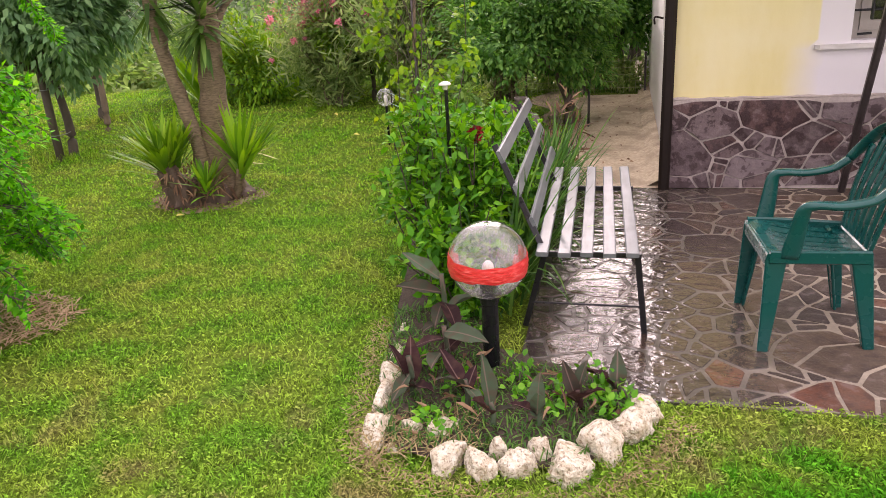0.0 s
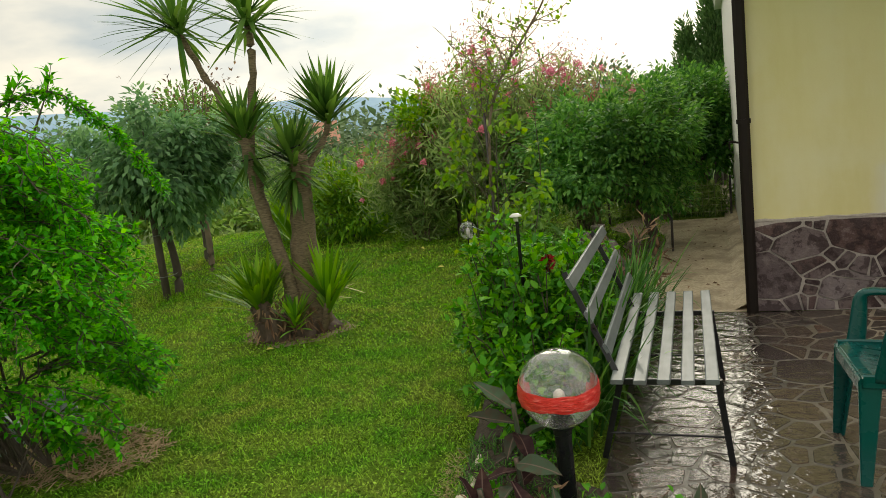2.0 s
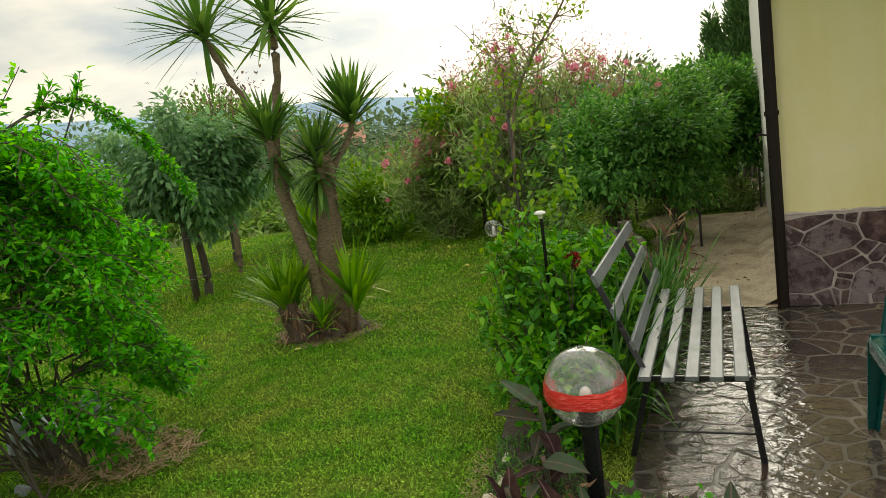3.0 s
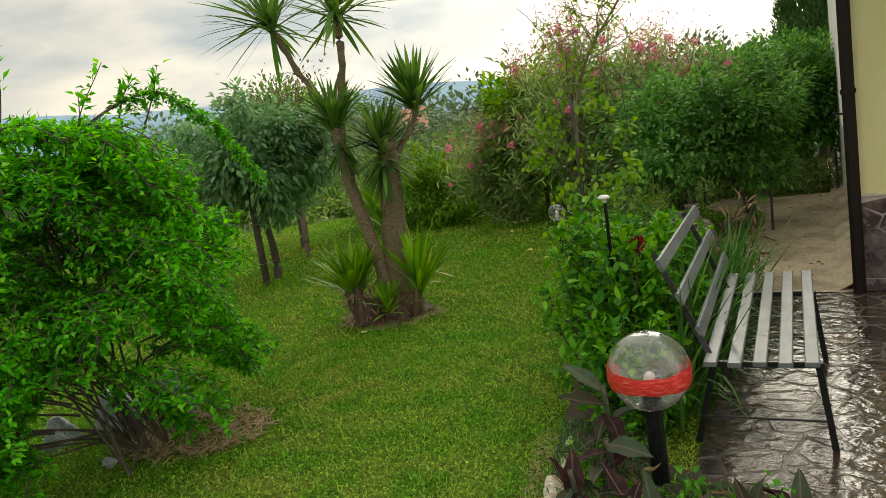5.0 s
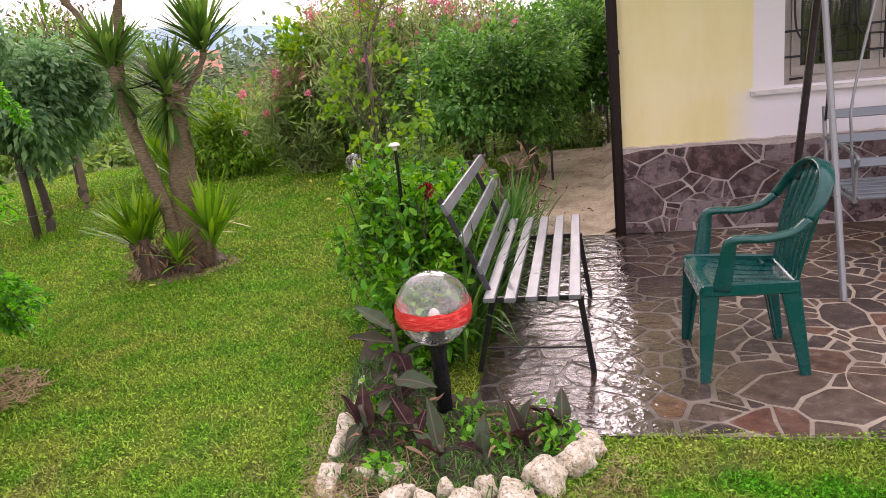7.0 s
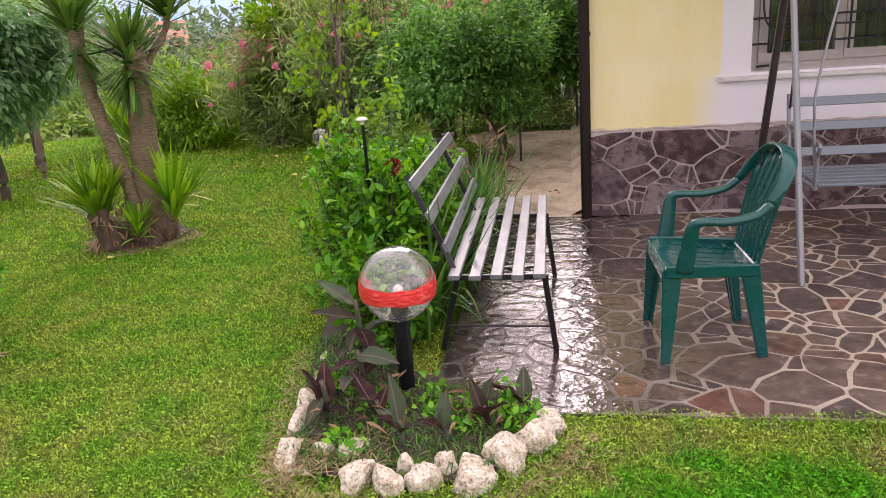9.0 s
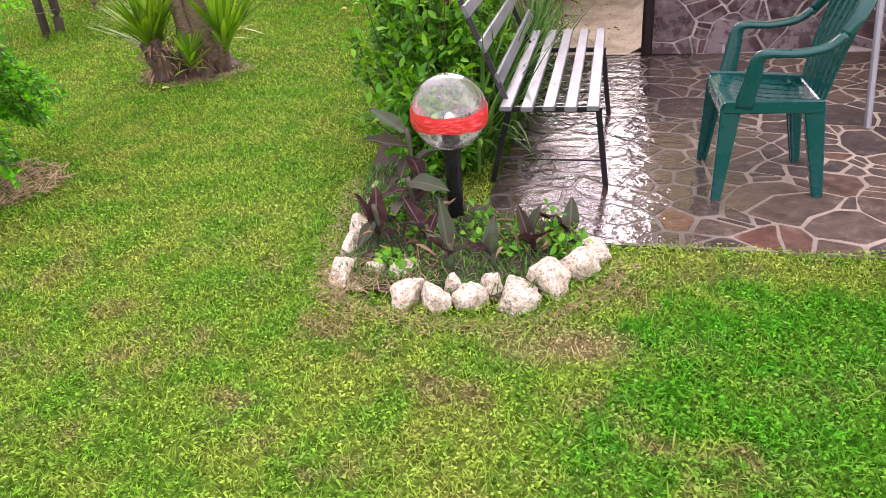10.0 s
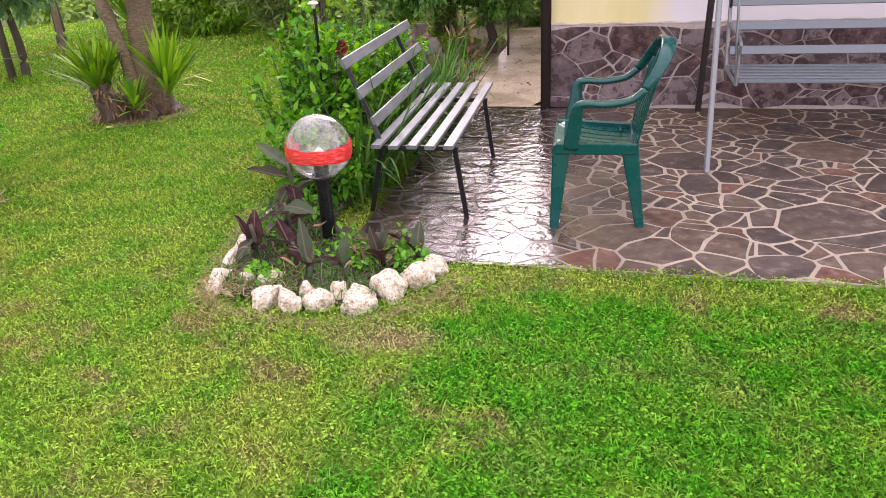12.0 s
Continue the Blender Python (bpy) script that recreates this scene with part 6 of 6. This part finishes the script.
def build_cannas():
    rng = np.random.default_rng(111)
    shapes = [canna_leaf(L, W, b, c).mesh("leaf", M["canna"], True) for L, W, b, c in ((0.24, 0.1, 0.14, 0.2), (0.2, 0.095, 0.32, 0.12), (0.22, 0.07, -0.05, 0.35), (0.16, 0.065, 0.2, 0.3))]
    # foot, then leaves: height on the stem, turn, lift, shape
    plants = (
        ((0.06, 3.05), 0.36, ((0.34, 160, 28, 2), (0.28, 205, 15, 2), (0.24, 300, 5, 1), (0.2, 20, 20, 2), (0.14, 240, 25, 1), (0.24, 250, -20, 3))),
        ((-0.06, 2.72), 0.17, ((0.05, 70, 80, 0), (0.06, 170, 55, 2), (0.1, 230, -15, 3), (0.04, 320, 30, 3))),
        ((0.07, 2.86), 0.22, ((0.2, 330, 20, 1), (0.17, 190, 0, 1), (0.12, 260, 10, 0), (0.1, 60, 30, 1))),
        ((0.15, 2.62), 0.12, ((0.1, 200, 35, 3), (0.09, 300, 25, 1), (0.06, 60, 50, 3), (0.08, 120, 40, 2))),
        ((0.24, 2.5), 0.1, ((0.06, 250, 40, 2), (0.08, 110, 68, 2), (0.05, 330, 45, 3))),
        ((0.4, 2.5), 0.08, ((0.03, 80, 80, 0), (0.04, 270, 60, 2), (0.05, 200, 45, 3))),
        ((0.55, 2.58), 0.09, ((0.04, 130, 58, 2), (0.05, 60, 62, 3), (0.04, 240, 45, 3), (0.04, 320, 50, 3))),
        ((0.7, 2.66), 0.07, ((0.03, 70, 65, 3), (0.04, 160, 45, 3))),
    )
    for k, ((x, y), h, lv) in enumerate(plants):
        root = thing("canna_plant", "canna with broad dark purple-bronze leaves" if k != 0 else "tallest canna, grey-green and purple leaves by the lamp", "canna", (x, y, 0.02), group="cannas round the lamp")
        part("stem", Geo().sweep(curve([(0, 0, -0.03), (0.01, 0, h * 0.5), (0, 0.01, h)], 4), 0.011, 0.011, sides=8), "canna", root, smooth=True)
        for z, a, e, s in lv:
            part("leaf", shapes[s], "canna", root, at=Matrix.Translation((0, 0, z)) @ pose(0, 0, 0, 0, 0, a + rng.uniform(-8, 8)) @ pose(0, 0, 0, rng.uniform(-35, 35), -(e + rng.uniform(-14, 10)), 0) @ Matrix.Scale(rng.uniform(0.75, 0.98) if k < 3 else rng.uniform(0.7, 1.0), 4))


def build_mint():
    k = 0
    rng = np.random.default_rng(120)
    for x, y, h in ((0.36, 2.76, 0.11), (0.19, 2.72, 0.08), (0.45, 2.62, 0.1), (0.6, 2.7, 0.12), (0.68, 2.56, 0.1), (0.04, 2.55, 0.07), (0.1, 3.2, 0.18), (-0.06, 2.95, 0.1)):
        bushy("ground_plant", "low bright green herb among the cannas", (x, y), h, 0.07 + h * 0.25, "mint", 0.036, 0.025, 130 + k, 10, 13, "green herbs in the bed")
        k += 1
    # low weeds and dry grass filling the bed and its rim
    n = 8200
    X, Y = rng.uniform(-0.3, 1.0, n), rng.uniform(2.1, 3.5, n)
    keep = inside(BED, X, Y)
    P = np.stack([X, Y, np.full(n, 0.018)], 1)[keep]
    V, T = blades(P, np.stack([rng.normal(size=len(P)) * 0.6, rng.normal(size=len(P)) * 0.6, np.ones(len(P))], 1), rng.uniform(0.03, 0.1, len(P)), 0.006, 0.4, 3)
    thing("bed_weeds", "fine green weeds between the cannas", "weeds", mesh=tri_mesh("bed_weeds", V, T, M["strap"]), kind="stuff")
    k = 70
    q = np.c_[rng.uniform(-0.12, 0.7, k), rng.uniform(2.45, 3.0, k)]
    q = q[inside(BED, q[:, 0], q[:, 1])]
    k = len(q)
    V, T = leaves(np.c_[q, rng.uniform(0.03, 0.13, k)], np.c_[rng.normal(size=(k, 2)), rng.uniform(-0.7, 0.6, k)], arr(0, 0, 1) + rng.normal(size=(k, 3)) * 0.8, rng.uniform(0.03, 0.09, k), rng.uniform(0.008, 0.02, k), 0.5, 0.5)
    thing("withered_leaves", "withered brown canna leaves in the bed", "dead leaves", mesh=tri_mesh("withered_leaves", V, T, M["dry"]), kind="stuff")
    k = 420
    q = np.c_[rng.uniform(-0.2, 0.2, k), rng.uniform(2.34, 2.6, k)]
    V, T = blades(np.c_[q, np.full(k, 0.03)], np.c_[rng.normal(size=(k, 2)), rng.uniform(0.0, 0.5, k)], rng.uniform(0.03, 0.1, k), 0.004, 0.15, 2)
    thing("straw_mulch", "dry straw lying inside the rock edging", "straw", mesh=tri_mesh("straw_mulch", V, T, M["needle"]), kind="stuff")
    n = 5000
    t = rng.random(n)
    ring = curve(np.array([(-0.24, 3.4), (-0.25, 2.9), (-0.24, 2.5), (-0.14, 2.33), (0.12, 2.19), (0.5, 2.13), (0.75, 2.3), (0.92, 2.52)]), 10)
    i = (t * (len(ring) - 1.001)).astype(int)
    Q = ring[i] + (ring[i + 1] - ring[i]) * (t * (len(ring) - 1) % 1)[:, None] + rng.normal(size=(n, 2)) * 0.03
    P = np.c_[Q, np.full(n, 0.004)]
    D = np.c_[rng.normal(size=(n, 2)), rng.uniform(0.05, 0.5, n)]
    keep = rng.random(n) < 0.3
    P, D, n = P[keep], D[keep], int(keep.sum())
    V, T = blades(P, D, rng.uniform(0.02, 0.06, n), 0.0032, 0.15, 2)
    thing("dry_grass", "straw-coloured dry grass round the rocks", "dry grass", mesh=tri_mesh("dry_grass", V, T, M["needle"]), kind="stuff")


build_front_bed()
build_cannas()
build_mint()


def build_thorn_shrub():
    """Arching, small-leaved shrub: layered drooping sprays over bare stems, in a ring of dry mulch."""
    rng = np.random.default_rng(140)
    o = arr(-2.45, 3.35, 0)
    root = thing("thorn_shrub", "large arching thorny shrub with small bright green leaves", "shrub", tuple(o))
    g, parts = Geo(), []

    def dress(C, n, spread, L):
        i = rng.random(n) * (len(C) - 1.001)
        a = i.astype(int)
        Q = C[a] + (C[a + 1] - C[a]) * (i % 1)[:, None]
        tan = unit(C[a + 1] - C[a])
        d = unit(sphere_dirs(rng, n, 0.1) * arr(1, 1, 0.6) + tan * 0.5)
        parts.append(leaves(Q + d * spread * rng.random((n, 1)), d, unit(arr(0, 0, 1) + rng.normal(size=(n, 3)) * 0.4), L * rng.uniform(0.6, 1.4, n), L * 0.55 * rng.uniform(0.8, 1.2, n), 0.15, plainer=True))

    def spray(points, r, twigs, bare, L=0.044, reach=0.2, along=30):
        """A bough with flat side twigs on both sides, dressed with leaves beyond its bare foot."""
        C = curve(np.asarray(points, float), 7)
        g.sweep(C, np.linspace(r, 0.003, len(C)), np.linspace(r, 0.003, len(C)), sides=5)
        k0 = int(len(C) * bare)
        dress(C[k0:], along, 0.03, L)
        for k in range(twigs):
            b = rng.integers(k0, len(C) - 1)
            tan = unit(C[b + 1] - C[b])
            side = unit(np.cross(tan, arr(0, 0, 1))) * (1 if k % 2 else -1)
            e = C[b] + (side * 0.8 + tan * 0.7) * reach * rng.uniform(0.4, 1.0) + arr(0, 0, rng.uniform(-0.07, 0.03))
            W = limb(g, C[b], e, 0.003, 0.0014, rng, 0.25, 3, 3)
            dress(W, 17, 0.022, L)

    ax, bx = arr(0.741, 0.672, 0), arr(0.672, -0.741, 0)
    up = arr(0, 0, 1)

    def place(a, b, z):
        return ax * a + bx * b + up * z

    feet = [place(*(rng.normal(size=2) * 0.11), 0) for k in range(11)]

    def bough(a, b, z, width, sprays, droop=0.16, L=0.04):
        """A stem that rises and bends over into a flat drooping tier of sprays."""
        tip = place(a, b, z)
        foot = feet[rng.integers(len(feet))]
        out = unit(tip * arr(1, 1, 0) - place(-0.35, 0, 0))
        side = np.cross(out, up)
        knee = tip - out * rng.uniform(0.34, 0.5) + up * rng.uniform(0.0, 0.1)
        mid = foot * 0.6 + knee * arr(0.4, 0.4, 0.6)
        C = curve(np.array([foot, mid, knee]), 7)
        C = C if rng.random() < 0.22 else C[len(C) * 3 // 5:]  # few stems reach the ground, the rest branch off above
        g.sweep(C, np.linspace(0.008, 0.004, len(C)), np.linspace(0.008, 0.004, len(C)), sides=5)
        for j in range(sprays):
            e = tip + side * width * rng.uniform(-1, 1) + out * rng.normal() * 0.07 + up * rng.normal() * 0.03
            spray([knee, knee * 0.45 + e * 0.55 + up * 0.06, e, e + out * rng.uniform(0.08, 0.16) - up * droop * rng.uniform(0.5, 1.2)], 0.004, 11, 0.15, L, 0.17, 18)

    # tiers stepping down the lawn side
    for a, z in ((0.16, 1.66), (0.3, 1.52), (0.33, 1.34), (0.44, 1.2), (0.38, 1.04), (0.2, 1.18), (0.1, 1.44), (0.36, 0.74), (0.47, 0.56), (0.5, 0.4), (0.2, 0.82)):
        for b in (-0.3, 0.05, 0.4) if z > 0.8 else (-0.25, 0.05):
            bough(a + rng.normal() * 0.05, b + rng.normal() * 0.08, z + rng.normal() * 0.05, 0.16, 4)
    # the body of the shrub
    tips = []
    while len(tips) < 54:
        t = arr(rng.uniform(-1.35, 0.05), rng.uniform(-0.5, 0.62), rng.uniform(0.52, 1.72))
        if (t[2] > 0.8 or t[0] < -0.4) and all(np.linalg.norm((t - q) * arr(1, 1, 1.5)) > 0.25 for q in tips):
            tips.append(t)
    for a, b, z in tips:
        bough(a, b, z, 0.2, 4, 0.12)
    # low boughs on the near side
    for k in range(20):
        bough(rng.uniform(-1.4, -0.6), rng.uniform(0.2, 0.7), rng.uniform(0.15, 0.65), 0.18, 4, 0.12)
    for k in range(2):
        bough(rng.uniform(-0.25, 0.25), rng.uniform(0.25, 0.5), rng.uniform(0.28, 0.6), 0.14, 2, 0.14)
    # thin twigs close to the mulch
    for k in range(7):
        e = place(rng.uniform(0.1, 0.52), rng.uniform(-0.1, 0.3), rng.uniform(0.08, 0.25))
        spray([feet[k], e * 0.5 + up * 0.2, e], 0.004, 5, 0.4, 0.05, 0.12, 10)
    # the long arch over the top with tight hanging clusters, and thin upright shoots
    spray([(0, 0, 0), place(-0.25, 0, 1.1), place(-0.1, 0, 1.62), place(0.18, 0, 1.84), place(0.42, 0, 1.9), place(0.56, 0, 1.81), place(0.7, 0, 1.66), place(0.8, 0, 1.5), place(0.88, 0, 1.36)], 0.011, 70, 0.4, 0.03, 0.06, 190)
    for a, z0, z1 in ((0.2, 1.7, 2.08), (0.06, 1.65, 1.95), (0.46, 1.85, 2.03), (-0.28, 1.6, 2.26), (-0.36, 1.6, 2.05), (-0.5, 1.6, 2.1), (0.33, 1.85, 1.98)):
        C = limb(g, place(a - 0.14, 0, z0 - 0.15), place(a, 0, z1), 0.005, 0.0018, rng, 0.2, 4, 6)
        dress(C[2:], 34, 0.04, 0.05)
    V, T = join(parts)
    part("stem", g, "bark", root, kind="stuff")
    part("foliage", tri_mesh("foliage", V, T, M["thorn"]), "thorn", root)
    # pale rocks behind the stems
    for k, (x, y, w, h) in enumerate(((-2.95, 3.72, 0.3, 0.24), (-2.62, 3.85, 0.26, 0.26), (-3.2, 3.5, 0.22, 0.16), (-2.6, 3.2, 0.08, 0.05))):
        thing("shrub_rock", "pale blue-grey rock lying under the shrub", "rock", (x, y, h * 0.15, 0, 0, 40 * k), lump("shrub_rock", (w, w * 0.8, h), 70 + k, "pale_rock", 4), "rocks under the shrub")
    # dry mulch ring
    n = 1500
    a, r = rng.uniform(0, 6.28, n), rng.random(n) ** 0.5
    P = np.stack([-2.3 + 0.46 * r * np.cos(a), 3.55 + 0.33 * r * np.sin(a), rng.uniform(0.0, 0.03, n)], 1)
    D = np.c_[rng.normal(size=(n, 2)), rng.normal(size=n) * 0.2 + 0.1]
    V, T = blades(P, D, rng.uniform(0.04, 0.1, n), 0.007, 0.1, 2)
    thing("mulch", "ring of dry needles and leaves under the shrub", "mulch", mesh=tri_mesh("mulch", V, T, M["mulch"]), kind="stuff")


build_thorn_shrub()


# ---- beyond the lawn ----
def mass(name, label, category, rng, boxes, mat, L, W, per, clump, kind="stuff"):
    """One body of far foliage: clumps filling several mounds."""
    parts = []
    for c, r, n in boxes:
        (V, T), _ = crown(rng, c, r, n, per, clump, L, W, 0.1, 0.35, 0.4, plainer=True)
        parts.append((V, T))
    V, T = join(parts)
    thing(name, label, category, mesh=tri_mesh(name, V, T, M[mat]), kind=kind)


def build_distance():
    rng = np.random.default_rng(160)
    mass("hedge", "dark bushy hedge closing the garden", "hedge", rng, [((x, 11.6 + 0.5 * math.sin(x * 2.1), 0.5 + 0.15 * math.sin(x * 3)), (0.75, 0.6, 0.75 + 0.2 * math.sin(x * 1.7)), 60) for x in np.arange(-3.6, 0.4, 0.8)], "hedge", 0.12, 0.05, 34, 0.24)
    mass("vegetable_rows", "light green vegetable plants past the lawn", "vegetable garden", rng, [((x, 13.2 + 0.9 * (k % 3), 0.25), (0.7, 0.4, 0.4), 26) for k, x in enumerate(np.arange(-11, -2.5, 0.7))], "field", 0.16, 0.09, 26, 0.2)
    mass("rough_grass", "tall pale green weeds behind the wire fence", "weeds", rng, [((x, 10.35 - 0.18 * x, 0.12), (0.26, 0.2, 0.26), 20) for x in np.arange(1.0, 2.3, 0.3)], "field", 0.1, 0.03, 30, 0.1)
    mass("far_trees", "grey-green trees and olives in the distance", "trees", rng, [((x, 24 + 4 * math.sin(x), 0.6 + 0.5 * math.sin(x * 0.7)), (2.4, 2.0, (1.5 + 0.4 * math.sin(x * 1.3)) * (0.6 if -11 < x < -7 else 1.0)), 85) for x in np.arange(-26, 14, 2.3)], "farwood", 0.22, 0.13, 25, 0.7)
    mass("far_woods", "hazy line of woods below the hills", "woods", rng, [((x, 70 + 8 * math.sin(x), -1.0), (7, 4, 3.0 + 0.8 * math.sin(x * 1.3)), 70) for x in np.arange(-80, 40, 6)], "farwood", 1.0, 0.58, 16, 1.7)
    for k, (x, y, h, r) in enumerate(((3.3, 13.6, 6.0, 0.5), (2.5, 13.7, 2.5, 0.2), (2.92, 13.5, 3.0, 0.3), (2.7, 13.9, 2.2, 0.3))):
        root = thing("conifer", "tall dark conifer behind the citrus trees", "conifer", (x, y, 0), group="conifers behind the path")
        part("trunk", Geo().sweep([(0, 0, -0.1), (0.02, 0, h * 0.9)], [0.11, 0.02], [0.11, 0.02], sides=8), "bark", root, smooth=True)
        sets = []
        for z in np.arange(0.9, h, 0.22):
            rr = r * (1 - (z / h) ** 2.2) + 0.1
            n = int(260 + 700 * rr)
            a = rng.uniform(0, 6.28, n)
            q = rr * rng.random(n) ** 0.4 * (1 + 0.25 * np.sin(3 * a + z * 2.3))
            P = np.stack([np.cos(a) * q, np.sin(a) * q, z + rng.normal(size=n) * 0.14], 1)
            D = np.stack([np.cos(a) * 0.5, np.sin(a) * 0.5, np.ones(n)], 1) + rng.normal(size=(n, 3)) * 0.35
            sets.append(leaves(P, D, sphere_dirs(rng, n), 0.11, 0.034, 0.2, plainer=True))
        V, T = join(sets)
        part("crown", tri_mesh("crown", V, T, M["conifer"]), "conifer", root)
    # wire fence across the end of the path
    f = thing("wire_fence", "low wire mesh fence at the end of the path", "fence", HOUSE)
    for u in (-1.5, -0.78, -0.06):
        part("post", Geo().sweep([(u, 4.08, -0.1), (u, 4.08, 0.5)], 0.014, 0.014, sides=8), "dark_tube", f)
    g = Geo()
    for z in np.arange(0.08, 0.48, 0.08):
        g.sweep([(-1.52, 4.08, z), (-0.04, 4.08, z)], 0.0016, 0.0016, sides=4)
    for u in np.arange(-1.5, -0.05, 0.07):
        g.sweep([(u, 4.08, 0.02), (u, 4.08, 0.46)], 0.0016, 0.0016, sides=4)
    part("wire_mesh", g, "wire", f)
    # farmhouse
    h = thing("farmhouse", "cream farmhouse with terracotta roof far beyond the garden", "house", (-14.2, 38, -2.1, 0, 0, 20))
    part("wall", Geo().box((-2.4, -2.0, 0), (2.4, 2.0, 3.3)), "farwall", h)
    part("roof", Geo().add([(-2.7, -2.4, 3.2), (2.7, -2.4, 3.2), (2.7, 2.4, 3.2), (-2.7, 2.4, 3.2), (-2.7, 0, 4.4), (2.7, 0, 4.4)], [(0, 1, 5, 4), (2, 3, 4, 5), (0, 4, 3), (1, 2, 5), (0, 3, 2, 1)]), "roof_tile", h)
    for x in (-1.3, 1.1):
        part("window", Geo().box((x - 0.45, -2.04, 1.1), (x + 0.45, -1.98, 2.4)), "brown_metal", h)
    # hills, distance haze painted into their colour
    n = 160
    a = np.linspace(-1.35, 1.2, n)
    el = np.interp(a, [-1.35, -0.8, -0.5, -0.25, 0.1, 1.2], [0.08, 0.078, 0.058, 0.045, 0.022, 0.03])
    el = el + 0.006 * np.array([noise.noise(Vector((q * 4, 0, 0))) + 0.5 * noise.noise(Vector((q * 11, 3, 0))) for q in a])
    R = 2200.0
    V = np.concatenate([np.stack([np.sin(a) * R * k, np.cos(a) * R * k, z], 1) for k, z in ((0.9, np.full(n, -20.0)), (0.97, el * R * 0.5), (1.03, el * R * 1.03), (1.2, np.full(n, -20.0)))])
    F = [(j * n + i, j * n + i + 1, (j + 1) * n + i + 1, (j + 1) * n + i) for j in range(3) for i in range(n - 1)]
    thing("backdrop", "wooded hills on the horizon with blue-grey haze in their colour", "hills", mesh=Geo().add(V, F).mesh("backdrop", M["hill"], True), kind="structure")


build_distance()
